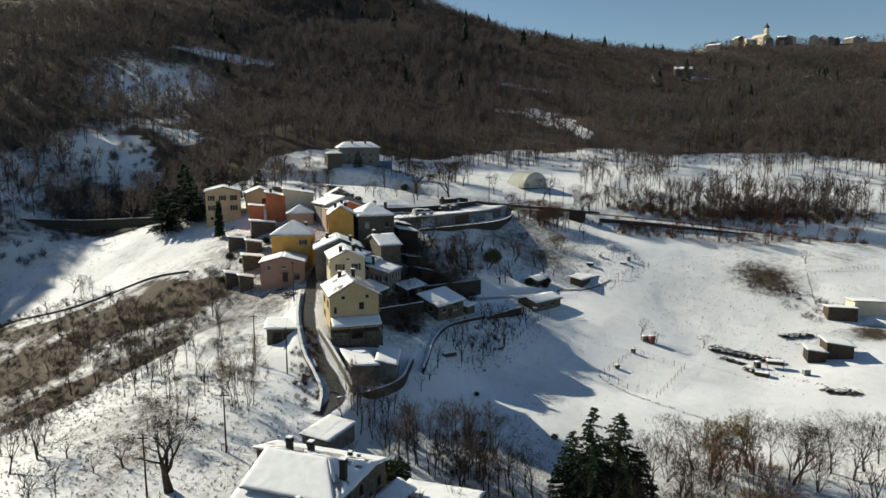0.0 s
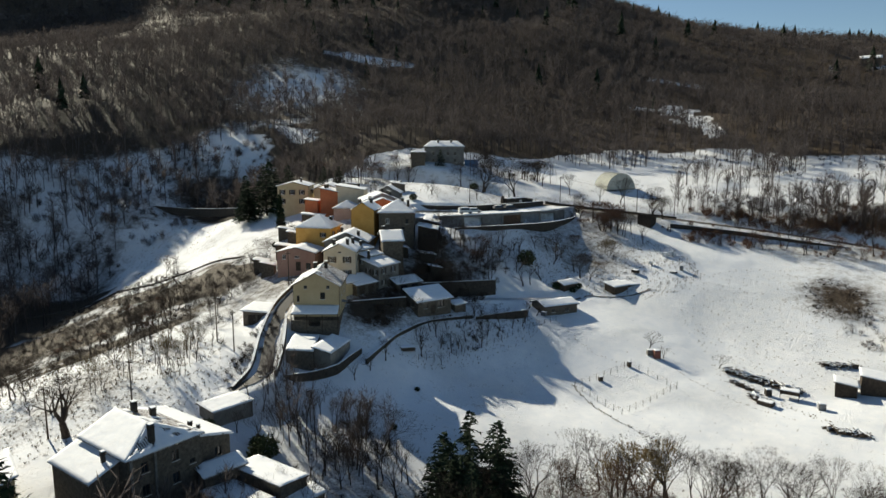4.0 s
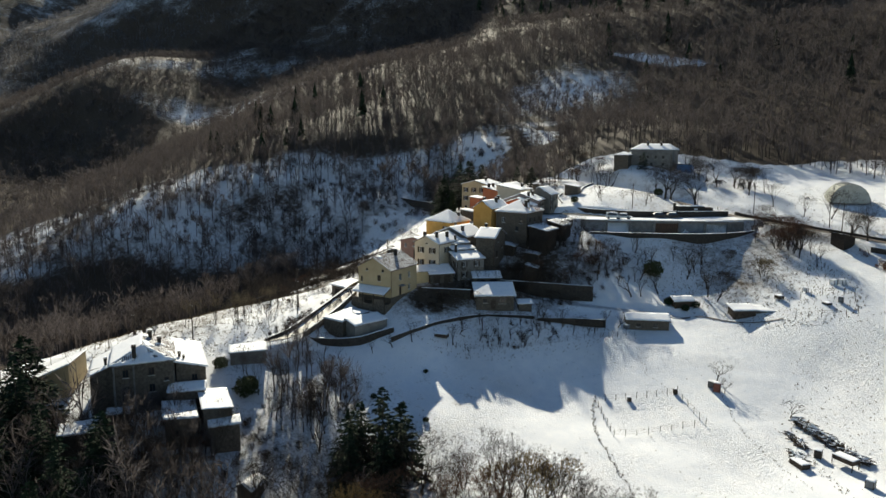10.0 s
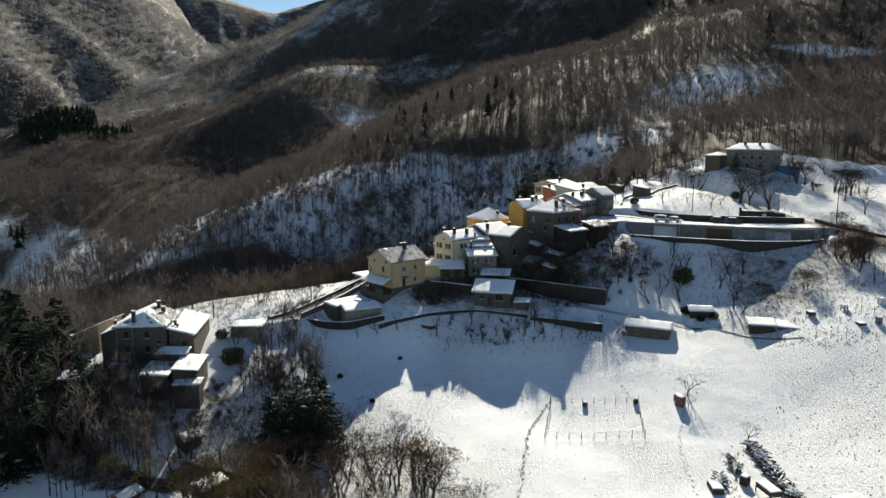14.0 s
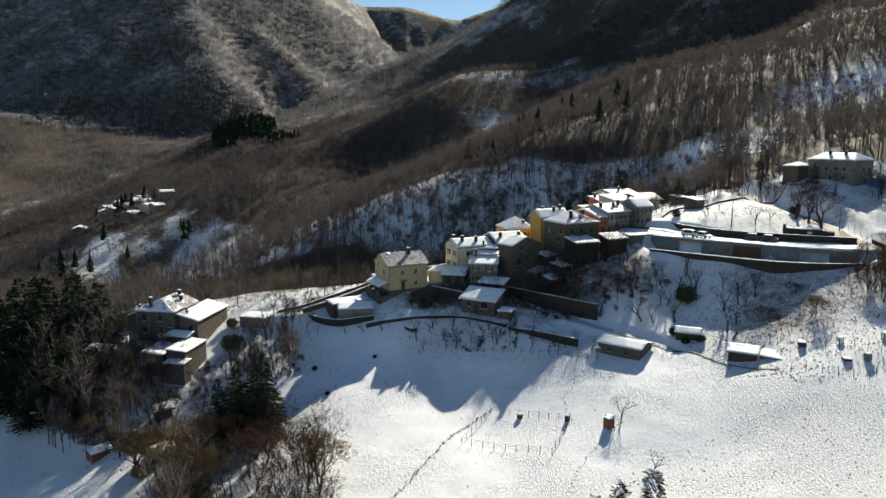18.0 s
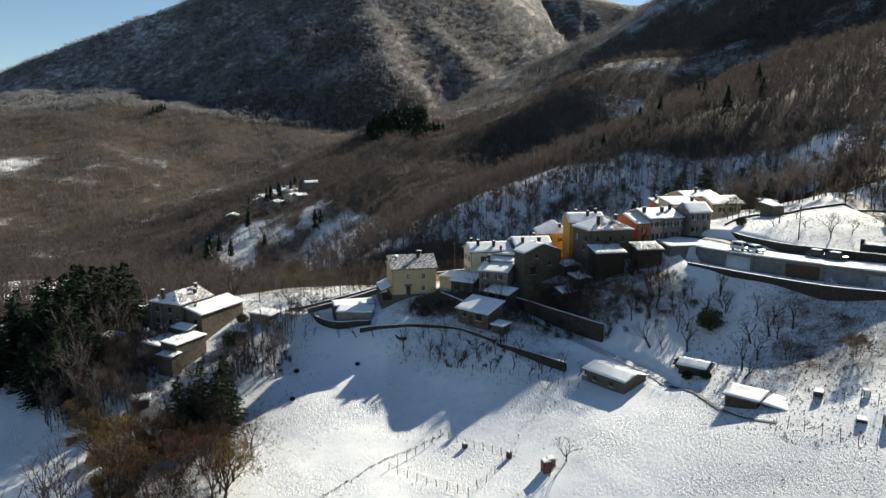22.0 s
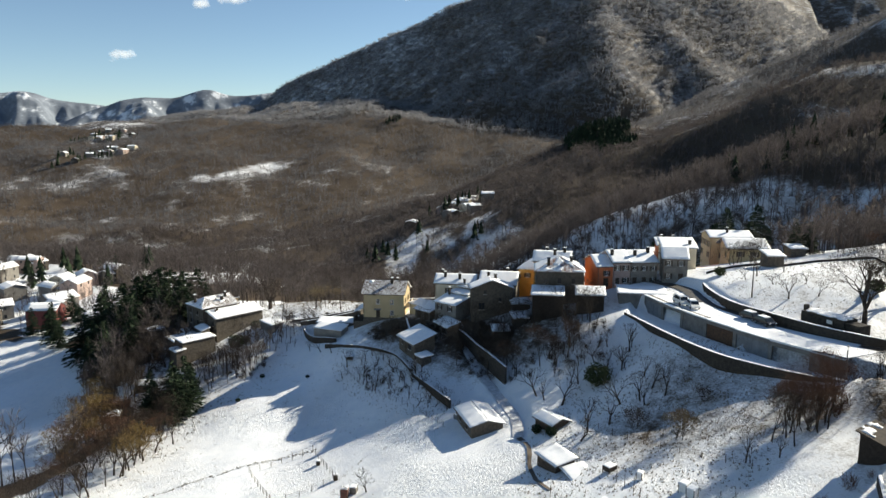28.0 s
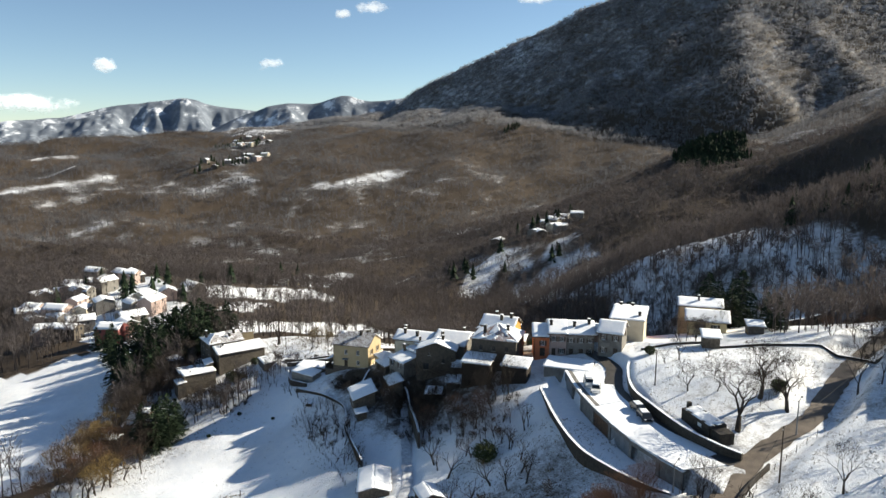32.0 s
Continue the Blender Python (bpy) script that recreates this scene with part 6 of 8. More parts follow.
KINDS = {
    "tall": [tree_meshes(*crown_tree(s, 11, 0.42, 0.30, 6)) for s in (3, 4, 5)],
    "broad": [tree_meshes(*crown_tree(s, 9, 0.62, 0.22, 6)) for s in (13, 14, 15)],
    "fruit": [tree_meshes(*crown_tree(s, 4.2, 0.72, 0.26, 5, thick=1.5, twig=0.026, gnarl=0.16)) for s in (6, 7, 8)],
    "oak": [tree_meshes(*crown_tree(s, 11, 0.66, 0.24, 7, thick=1.9, gnarl=0.15, twig=0.04)) for s in (21, 22)],
    "pollard": [tree_meshes(*crown_tree(s, 3.8, 0.70, 0.40, 3, thick=2.2, twig=0.036, gnarl=0.2)) for s in (23, 24, 25)],
    "gold": [tree_meshes(*crown_tree(s, 8, 0.60, 0.20, 6, twig=0.06), GOLD_LEAF) for s in (29, 30)],
    "slim": [tree_meshes(*crown_tree(s, 4.8, 0.42, 0.34, 4, thick=1.9, twig=0.04)) for s in (26, 27, 28)],
    "sapling": [tree_meshes(*crown_tree(s, 7, 0.30, 0.40, 5, thick=0.7), DRY_GRASS) for s in (38, 39, 40)],
    "walnut": [tree_meshes(*crown_tree(s, 9.5, 0.72, 0.26, 6, thick=3.0, gnarl=0.2, twig=0.05)) for s in (41,)],
    "russet": [tree_meshes(*crown_tree(s, 9, 0.46, 0.28, 6), TWIG_RUST) for s in (35, 36)],
    "golden_shrub": [tree_meshes(*crown_tree(s, 3.6, 0.55, 0.20, 4, stems=9), DRY_GRASS) for s in (37,)],
    "shrub": [tree_meshes(*crown_tree(s, 3.6, 0.6, 0.22, 4, stems=6)) for s in (9, 10)],
    "rust": [tree_meshes(*crown_tree(s, 7.0, 0.5, 0.24, 4, stems=5, twig=0.045), TWIG_RUST) for s in (11, 12)],
}
TREE_N = [0]


def tree(kind, x, y, scale=1.0, label="bare deciduous tree standing in the snow", group="bare trees", category="tree"):
    TREE_N[0] += 1
    i = TREE_N[0]
    wood, crown = KINDS[kind][i % len(KINDS[kind])]
    root = thing({"shrub": "shrub", "rust": "shrub", "golden_shrub": "shrub", "fruit": "fruit_tree", "pollard": "fruit_tree", "slim": "fruit_tree"}.get(kind, "bare_tree"), x, y, level(x, y), 0, label, category, group)
    root.matrix_basis = pose(x, y, level(x, y), 0, 0, i * 77 % 360) @ Matrix.Scale(scale, 4)
    for name, me in (("trunk", wood), ("crown", crown)):
        ob = new(name, me)
        ob.parent = root
    return root


def conifer_meshes(seed, height, width, needle=NEEDLE, snow=False):
    r = random.Random(seed)
    trunk = Build().tube((0, 0, -0.5), (0, 0, height * 0.97), height * 0.018, 0.02, 6)
    fol = Build()
    z = height * 0.08
    while z < height:
        k = 1 - z / height
        rad = width * (k ** 0.75) * r.uniform(0.75, 1.15) + 0.12
        for b in range(max(4, int(9 * k + 4))):
            a = r.uniform(0, 6.283)
            tip = Vector((math.cos(a) * rad, math.sin(a) * rad, -0.16 * rad + r.uniform(-0.15, 0.35)))
            side = Vector((-math.sin(a), math.cos(a), 0))
            n = max(3, int(rad / 0.3))
            for j in range(n):
                t = (j + r.random()) / n
                p = Vector((0, 0, z)) + tip * t
                for s in (-1, 1):
                    e = p + tip.normalized() * 0.45 + side * s * r.uniform(0.2, 0.6) + Vector((0, 0, r.uniform(-0.35, 0.15)))
                    fol.blade(p, e, r.uniform(0.3, 0.55), (r.uniform(-0.4, 0.4) + tip.x, tip.y, r.uniform(0.2, 1)))
        z += height * 0.028 + 0.12
    return trunk.mesh("trunk", BARK), fol.mesh("crown", needle)


CONIFERS = [conifer_meshes(31, 13, 5.0), conifer_meshes(32, 15, 4.6), conifer_meshes(33, 11, 4.6)]
CYPRESS = [conifer_meshes(34, 8, 0.9)]


def conifer(x, y, height, label="tall dark green conifer beside the snowy field", slim=False):
    TREE_N[0] += 1
    bank = CYPRESS if slim else CONIFERS
    trunk, crown = bank[TREE_N[0] % len(bank)]
    own = max(v.co.z for v in trunk.vertices)
    root = thing("conifer", x, y, level(x, y), 0, label, "tree", "conifers")
    root.matrix_basis = pose(x, y, level(x, y), 0, 0, TREE_N[0] * 53 % 360) @ Matrix.Scale(height / own, 4)
    for name, me in (("trunk", trunk), ("crown", crown)):
        ob = new(name, me)
        ob.parent = root


def bush_mesh(seed, leaf):
    r = random.Random(seed)
    b = Build()
    for _ in range(1500):
        d = Vector((r.gauss(0, 1), r.gauss(0, 1), r.gauss(0, 1))).normalized()
        lump = 0.75 + 0.3 * noise.noise(d * 2.2 + Vector((seed, 0, 0)))
        p = d * lump * (r.random() ** 0.25)
        p.z = max(0.0, p.z * 0.8 + 0.62)
        e = p + Vector((r.gauss(0, 1), r.gauss(0, 1), r.gauss(0.2, 1))).normalized() * 0.16
        b.blade(p, e, 0.1, (r.uniform(-1, 1), r.uniform(-1, 1), r.uniform(-1, 1)))
    return b.mesh("leaves", leaf)


BUSHES = {"green": [bush_mesh(1, OLIVE_LEAF), bush_mesh(2, OLIVE_LEAF)], "dark": [bush_mesh(3, NEEDLE)], "gold": [bush_mesh(4, GOLD_LEAF), bush_mesh(5, GOLD_LEAF)]}


def bush(x, y, size, kind="green", label="round evergreen bush in the snow"):
    TREE_N[0] += 1
    root = thing("bush", x, y, level(x, y), 0, label, "bush", "bushes")
    root.matrix_basis = pose(x, y, level(x, y) - 0.1, 0, 0, TREE_N[0] * 31 % 360) @ Matrix.Scale(size, 4)
    ob = new("leaves", BUSHES[kind][TREE_N[0] % len(BUSHES[kind])])
    ob.parent = root
    st = part("stem", Build().tube((0, 0, -0.2), (0.02, 0.03, 0.6), 0.05, 0.02, 5), BARK, root)


# left slope below the lane
tree("walnut", -31.5, 74.1, 1.05, "old bare walnut tree with a crooked trunk")
for x, y, s in ((-47.8, 82.6, 0.9), (-38.9, 78.9, 1.0), (-50.6, 77.6, 0.8), (-42.3, 78.2, 0.7), (-99.5, 181.5, 1.4), (-102.3, 174, 1.0), (-55, 90, 0.9), (-60, 84, 0.8)):
    tree("fruit", x, y, s, "small bare fruit tree on the snowy slope", "fruit trees")
for i, (x, y) in enumerate(((-33.5, 104), (-30.5, 106), (-46, 104), (-50, 112), (-37, 110), (-55, 118), (-48, 124), (-58, 130), (-44, 131))):
    tree("tall", x, y, 0.5 + 0.07 * (i % 4), "slender bare tree on the bank below the lane")
# row along the foot of the field
for i, (x, y) in enumerate(((34.8, 101), (38.5, 100), (45.7, 101), (47.9, 99.5), (51.4, 101.5), (57.6, 103), (60.7, 101), (66.4, 102), (69.9, 104), (42, 98), (54, 98), (63, 99), (74, 104), (79, 103), (30, 92))):
    tree(("tall", "broad")[i % 2], x, y, 0.78 + 0.09 * (i % 4), "bare tree in the row at the foot of the field")
for i, (x, y) in enumerate(((33.6, 97), (36, 90), (44, 91), (48, 93), (56, 96), (40, 96))):
    tree("rust", x, y, 0.9 + 0.15 * (i % 3), "rust-brown shrub at the edge of the field", "rusty shrubs", "shrub")
for x, y, s in ((29.0, 70.6, 1.0), (34.5, 74.6, 0.85), (24.0, 66.0, 0.9), (40.0, 79.0, 1.1), (45.0, 81.4, 0.95), (19.0, 60.5, 0.85), (36.0, 77.0, 1.15), (42.0, 84.0, 1.0), (32.0, 74.0, 1.1)):
    tree("gold", x, y, s, "tree with golden-brown dry leaves at the wood's edge", "golden trees")
for x, y, s in ((31.0, 71.0, 1.8), (38.5, 76.0, 1.6), (43.5, 79.6, 1.7)):
    bush(x, y, s, "gold", "golden-brown dry bush at the wood's edge")
for x, y, h in ((23.4, 83.4, 11), (26.4, 87.4, 10), (19.7, 86.4, 11), (21.1, 91.5, 13), (24.9, 92.0, 12), (17.8, 89.6, 10)):
    conifer(x, y, h, "tall dark green conifer at the foot of the garden")
for x, y, h in ((-11.8, 28.5, 15), (-11.8, 35.2, 14), (-8.3, 43.7, 13), (-12.5, 49.2, 12), (-2.1, 29.7, 13), (-16, 40.6, 15), (-20.3, 45.5, 14), (-24, 37, 15), (-6, 36, 12), (-17, 30, 14), (-28, 44, 13), (2, 40, 11), (7, 50, 12), (4, 56, 10), (-13, 40, 14), (-3, 44, 12), (-19, 52, 12), (-8, 31, 14), (-2, 50, 11), (-26, 31, 14), (-15, 24, 13), (9, 46, 10)):
    conifer(x, y, h * 1.22, "dark conifer in the grove below the old house")
for x, y, h in ((-14.0, 0.0, 11), (-10, 8, 9)):
    conifer(x, y, h, "dark conifer beside the snowy meadow")
for x, y, h in ((-82, 200, 14), (-79, 196, 13), (-74, 199, 16), (-70, 206, 13), (-77, 207, 15)):
    conifer(x, y, h, "tall conifer sprinkled with snow beside the villa")
conifer(-59.4, 182.0, 9.5, "slim dark cypress in front of the villa", True)
for x, y, h in ((-62, 216, 9), (-58, 219, 8), (-30, 246, 6)):
    conifer(x, y, h, "dark conifer at the wood's edge")
# orchard on the terraces
for i, (x, y) in enumerate(((-6, 101.6), (-3.6, 108), (-2.4, 112), (-1.0, 116), (5.6, 128.6), (8.6, 131.1), (9.3, 134.2), (12.6, 138.8), (14.3, 141), (16.5, 145.4), (17.2, 150.3), (18.4, 154.5), (7.1, 124.1), (9.4, 130.7), (11, 135.8), (4, 131), (7, 137), (2, 127), (10, 143), (13, 147), (15, 152), (5, 135), (20, 157), (3.5, 123))):
    tree(("pollard", "slim")[i % 2], x, y, 0.6 + 0.1 * (i % 4), "pruned bare fruit tree in the terraced orchard", "orchard trees")
for i, (x, y) in enumerate(((-18.5, 205.0), (-8.0, 212.5), (-14.2, 209.9), (-9.2, 217.4), (-20.8, 207), (-14.5, 215.6), (-24, 212))):
    tree("fruit", x, y, (0.8, 1.25, 0.7)[i % 3], "bare fruit tree in the walled field", "orchard trees")
bush(-24.6, 199.8, 1.6, "green", "evergreen bush by the wall of the field")
tree("oak", 2.0, 223.4, 1.15, "large old bare tree beside the road")
tree("oak", -8.8, 224.6, 1.1, "large old bare tree beside the road")
tree("oak", -9.3, 229.0, 1.0, "large old bare tree beside the road")
tree("broad", -20.0, 238.6, 1.1, "bare roadside tree by the bend")
tree("tall", -16.4, 242, 0.75, "bare roadside tree by the bend")
bush(-12.5, 227.0, 1.9, "green", "dark evergreen bush beside the road")
for x, y, s in ((7.3, 246.8, 0.9), (17.8, 240, 0.7), (34.4, 238.1, 0.75), (44.6, 234.5, 0.7), (28, 236, 0.6), (-4.9, 250.5, 0.8), (-12, 252, 0.8), (54.1, 234, 0.6)):
    tree("broad", x, y, s * 1.25, "spreading bare tree at the edge of the upper field")
for i, (x, y) in enumerate(((14.2, 189.9), (17.5, 191.7), (19.9, 194.0), (19.7, 187.0), (10.6, 185.5), (8.4, 182.5), (19.9, 190.2), (14.4, 171.0), (15.9, 172.8), (29.7, 182.6), (27.2, 183.1), (25.4, 186.2), (21.0, 191.0), (12, 178), (5.5, 186), (18.1, 176.6))):
    tree(("slim", "pollard")[i % 2], x, y, 0.95 + 0.14 * (i % 4), "small bare tree on the slope below the garages", "orchard trees")
bush(13.4, 181.8, 3.1, "green", "round evergreen bush on the snowy slope")
bush(22.2, 174.2, 1.4, "dark", "dark ivy hedge beside the hut")
bush(26.4, 174.4, 1.2, "dark", "dark ivy hedge beside the hut")
bush(27.4, 177.2, 1.3, "dark", "dark ivy hedge beside the hut")
tree("shrub", 27.5, 190.4, 1.0, "bare shrub on the snowy slope", "shrubs", "shrub")
for x, y, k in ((31.6, 77.2, 1.25), (34.6, 79.4, 1.05), (29.4, 74.0, 0.95)):
    tree("gold", x, y, k, "large golden-brown tree with fine drooping twigs", "golden trees")
tree("golden_shrub", 33.6, 197.6, 1.3, "round straw-coloured bare shrub on the snowy slope", "shrubs", "shrub")
tree("shrub", 24, 200, 0.8, "bare shrub on the snowy slope", "shrubs", "shrub")
tree("fruit", 45.0, 152.2, 1.0, "small bare fruit tree beside the red hut", "fruit trees")
tree("fruit", 47.9, 149.6, 0.7, "crooked bare fruit tree beside the red hut", "fruit trees")
tree("fruit", 59.0, 151.0, 0.8, "small bare tree at the end of the brushwood pile", "fruit trees")
tree("fruit", 104, 195, 1.0, "small bare tree on the open snowy slope", "fruit trees")
for x, y, s in ((6.2, 100.9, 1.0), (17.7, 103.3, 0.9), (5.8, 113.7, 0.8)):
    bush(x, y, s * 0.8, "dark", "low dark bush in the snow")
bush(-15.0, 82.0, 1.8, "green", "evergreen bush against the old house")
bush(-6.2, 82.6, 2.8, "green", "evergreen bush against the old house")
bush(-8.0, 84.2, 1.5, "green", "evergreen bush against the old house")


def spots_in(n, cx, cy, rx, ry, seed, scale=(0.7, 1.2), tilt=0.0):
    r = np.random.RandomState(seed)
    a, d = r.rand(n) * 6.283, np.sqrt(r.rand(n))
    u, v = np.cos(a) * d * rx, np.sin(a) * d * ry
    c, s = math.cos(radians(tilt)), math.sin(radians(tilt))
    x, y = cx + u * c - v * s, cy + u * s + v * c
    return np.c_[x, y, sheet(x, y), scale[0] + (scale[1] - scale[0]) * r.rand(n)]


def shrub_variant(seed, height=2.2, n=90):
    r = random.Random(seed)
    v, f = [], []
    for _ in range(n):
        a, d = r.uniform(0, 6.283), r.random() ** 0.6
        p = Vector((math.cos(a) * d * 0.7, math.sin(a) * d * 0.7, r.uniform(-0.2, height * 0.45)))
        e = p + Vector((r.gauss(0, 0.5), r.gauss(0, 0.5), abs(r.gauss(0.9, 0.4)))) * height * 0.42
        s = (e - p).cross(Vector((r.uniform(-1, 1), r.uniform(-1, 1), r.uniform(-1, 1)))).normalized() * 0.03
        i = len(v)
        v.extend([tuple(p - s), tuple(p + s), tuple(e)])
        f.append((i, i + 1, i + 2))
    return np.array(v), np.array(f)


SHRUBS = [shrub_variant(s) for s in range(4)]
SMALL_SHRUBS = [shrub_variant(s, 2.2, 44) for s in range(10, 14)]
scatter("thicket", SHRUBS, np.concatenate([spots_in(56, 0, 165, 9, 16, 1, (0.4, 1.0)), spots_in(40, -4, 152, 4, 8, 2, (0.6, 1.1)), spots_in(30, -6, 138, 3, 6, 3, (0.4, 0.8)), spots_in(24, -7, 127, 2.5, 5, 13, (0.4, 0.8)), spots_in(70, 4, 70, 9, 11, 14, (0.5, 1.1))]), TWIG, "dense bare thicket below the barns", "thicket")
scatter("thicket", SMALL_SHRUBS, np.concatenate([spots_in(420, -86, 138, 24, 46, 4, (0.4, 0.95), 40), spots_in(2000, -86, 138, 25, 50, 44, (0.22, 0.55), 40), spots_in(160, -54, 146, 10, 18, 47, (0.5, 1.1), 20), spots_in(36, -36, 108, 7, 18, 5, (0.5, 0.9), 20)]), TWIG, "bare brush on the slope below the village", "thicket")
scatter("thicket", NEAR_TREES, np.concatenate([spots_in(40, -50, 122, 10, 34, 6, (0.35, 0.6), 25), spots_in(30, -78, 150, 8, 40, 7, (0.3, 0.5), 30)]), TWIG, "bare saplings in the brush", "thicket")
scatter("thicket", SHRUBS, np.concatenate([spots_in(260, 96, 232, 40, 6, 79, (0.6, 1.5), -5), spots_in(160, 122, 243, 28, 12, 80, (0.6, 1.4), -7), spots_in(110, 96, 215.5, 50, 6.5, 8, (0.4, 1.2), -3), spots_in(14, 28, 215, 5, 4, 9, (0.5, 1.0)), spots_in(24, 60, 214, 8, 4, 90, (0.7, 1.3))]), TWIG_RUST, "rusty bare brush along the road", "thicket")
scatter("thicket", NEAR_TREES, np.concatenate([spots_in(20, 90, 228, 70, 5, 11, (0.5, 0.9), -4), spots_in(40, 150, 245, 30, 14, 15, (0.6, 1.0))]), TWIG, "bare trees along the road and the field edge", "thicket")
scatter("thicket", SMALL_SHRUBS, np.concatenate([spots_in(160, 90, 308, 90, 10, 97, (0.5, 1.2)), spots_in(90, 88, 296, 12, 18, 98, (0.4, 1.0), -30), spots_in(330, 100, 242, 42, 12, 16, (0.5, 1.3), -8), spots_in(90, 88, 186, 7, 10, 17, (0.25, 0.6)), spots_in(220, 88, 185, 8, 12, 45, (0.14, 0.3)), spots_in(260, 22, 196, 15, 11, 46, (0.1, 0.22)), spots_in(60, 92, 172, 6, 10, 18, (0.4, 0.8)), spots_in(60, 52, 182, 34, 20, 95, (0.05, 0.12)), spots_in(40, 48, 132, 34, 26, 96, (0.04, 0.10))]), TWIG, "bare brush on the open slope", "thicket")
scatter("thicket", SHRUBS, np.concatenate([spots_in(60, 34, 86, 18, 9, 19, (0.4, 0.9)), spots_in(14, 8, 84, 10, 6, 20, (0.4, 0.8)), spots_in(24, 3, 94, 5, 5, 21, (0.4, 0.8)), spots_in(150, -4, 55, 14, 8, 26, (0.7, 1.2))]), TWIG, "bare brush round the garden's foot", "thicket")
scatter("thicket", SHRUBS, np.concatenate([spots_in(70, -22, 106, 2.5, 12, 27, (0.3, 0.6), 12), spots_in(26, 9, 137, 5, 9, 28, (0.35, 0.7), -32)]), TWIG, "dry stalks along the wall and terraces", "thicket")


def tuft_variant(seed):
    """A tuft of dry grass stalks standing out of the snow."""
    r = random.Random(seed)
    v, f = [], []
    for _ in range(7):
        a, d = r.uniform(0, 6.283), r.uniform(0.0, 0.16)
        p = Vector((math.cos(a) * d, math.sin(a) * d, -0.05))
        e = p + Vector((r.gauss(0, 0.12), r.gauss(0, 0.12), r.uniform(0.18, 0.45)))
        s = Vector((math.cos(a + 1.6), math.sin(a + 1.6), 0)) * 0.035
        i = len(v)
        v.extend([tuple(p - s), tuple(p + s), tuple(e)])
        f.append((i, i + 1, i + 2))
    return np.array(v), np.array(f)


def along_line(points, gap, jitter, seed, scale):
    """Spots strewn along a line of the plan."""
    r = np.random.RandomState(seed)
    line = np.array(curve_through([(x, y, 0) for x, y in points], gap))
    x, y = line[:, 0] + r.randn(len(line)) * jitter, line[:, 1] + r.randn(len(line)) * jitter
    return np.c_[x, y, sheet(x, y), scale[0] + (scale[1] - scale[0]) * r.rand(len(line))]


TUFTS = [tuft_variant(s) for s in range(5)]
scatter("dry_grass", TUFTS, np.concatenate([spots_in(2600, 30, 193, 27, 19, 101, (0.4, 1.3)), spots_in(900, 9, 136, 7, 22, 102, (0.4, 1.1), -32), spots_in(2600, -46, 88, 27, 24, 103, (0.5, 1.4)), spots_in(900, 82, 172, 30, 26, 104, (0.4, 1.1)),
                                            spots_in(900, 20, 250, 60, 18, 105, (0.4, 1.1)), spots_in(500, -112, 212, 30, 18, 106, (0.5, 1.3)), spots_in(260, 45, 128, 34, 26, 107, (0.3, 0.8)), spots_in(700, 30, 96, 40, 10, 108, (0.5, 1.2)), spots_in(500, -18, 212, 18, 14, 109, (0.4, 1.0)),
                                            spots_in(500, 60, 232, 40, 5, 110, (0.5, 1.2), -4), spots_in(700, -84, 136, 34, 46, 111, (0.6, 1.6), 32)]), DRY_GRASS, "dry grass stalks sticking out of the snow", "grass")
scatter("dry_grass", TUFTS, np.concatenate([along_line([(31, 133), (37, 125), (43, 120), (51, 114), (60, 107)], 0.25, 0.18, 112, (0.6, 1.3)), along_line([(47.4, 149), (55, 141), (62, 136), (70, 131)], 0.5, 0.2, 113, (0.4, 0.9)), along_line([(24.8, 156.6), (33, 147), (41.5, 144.3)], 0.6, 0.25, 114, (0.4, 0.9)),
                                            along_line([(58, 151.5), (64, 143), (69, 137), (76, 131)], 0.35, 0.5, 115, (0.5, 1.2)), along_line([(57, 190), (66, 196), (76, 199), (90, 203)], 0.6, 0.4, 116, (0.4, 1.0))]), DRY_GRASS, "rows of dry weeds along old furrows in the field", "grass")
rt = random.Random(3)


def stand(n, cx, cy, rx, ry, kinds, lo, hi, label, tilt=0.0, group="bare trees", category="tree"):
    """A stand of single trees inside an ellipse of the plan."""
    c, s = math.cos(radians(tilt)), math.sin(radians(tilt))
    for i in range(n):
        a, d = rt.uniform(0, 6.283), math.sqrt(rt.random())
        u, v = math.cos(a) * d * rx, math.sin(a) * d * ry
        tree(kinds[i % len(kinds)], cx + u * c - v * s, cy + u * s + v * c, rt.uniform(lo, hi), label, group, category)


stand(26, 33, 85, 14, 8, ("broad", "tall", "russet"), 0.65, 1.05, "bare brown tree of the copse at the field's foot")
stand(12, 24, 72, 9, 6, ("tall", "broad"), 0.7, 1.0, "bare tree in the hollow below the garden")
stand(14, 7, 86, 10, 5, ("tall", "fruit"), 0.45, 0.75, "slender bare tree below the old house")
stand(16, -2, 56, 11, 8, ("tall", "broad"), 0.6, 0.9, "bare tree beside the old house")
stand(11, 29, 214.5, 6, 3.6, ("russet",), 0.6, 0.85, "reddish bare tree below the road junction")
stand(12, 34, 214, 5, 3.4, ("rust", "russet"), 0.7, 0.95, "reddish bare shrub below the road junction", 0, "rusty shrubs", "shrub")
stand(7, 39, 209, 5, 4, ("tall", "slim"), 0.5, 0.75, "thin dark bare tree below the plank hut")
stand(4, 46, 223, 3, 2, ("oak", "tall"), 0.7, 0.85, "dark bare tree beside the road")
stand(6, 22, 222.5, 3, 1.2, ("tall", "slim"), 0.5, 0.75, "thin bare tree at the end of the garages", 60)
stand(22, 100, 214.5, 42, 5, ("rust", "tall", "broad"), 0.5, 1.0, "bare roadside tree on the bank", -3)
stand(56, -1, 163, 9, 17, ("tall", "slim", "tall", "shrub"), 0.45, 0.8, "thin bare tree in the thicket below the barns")
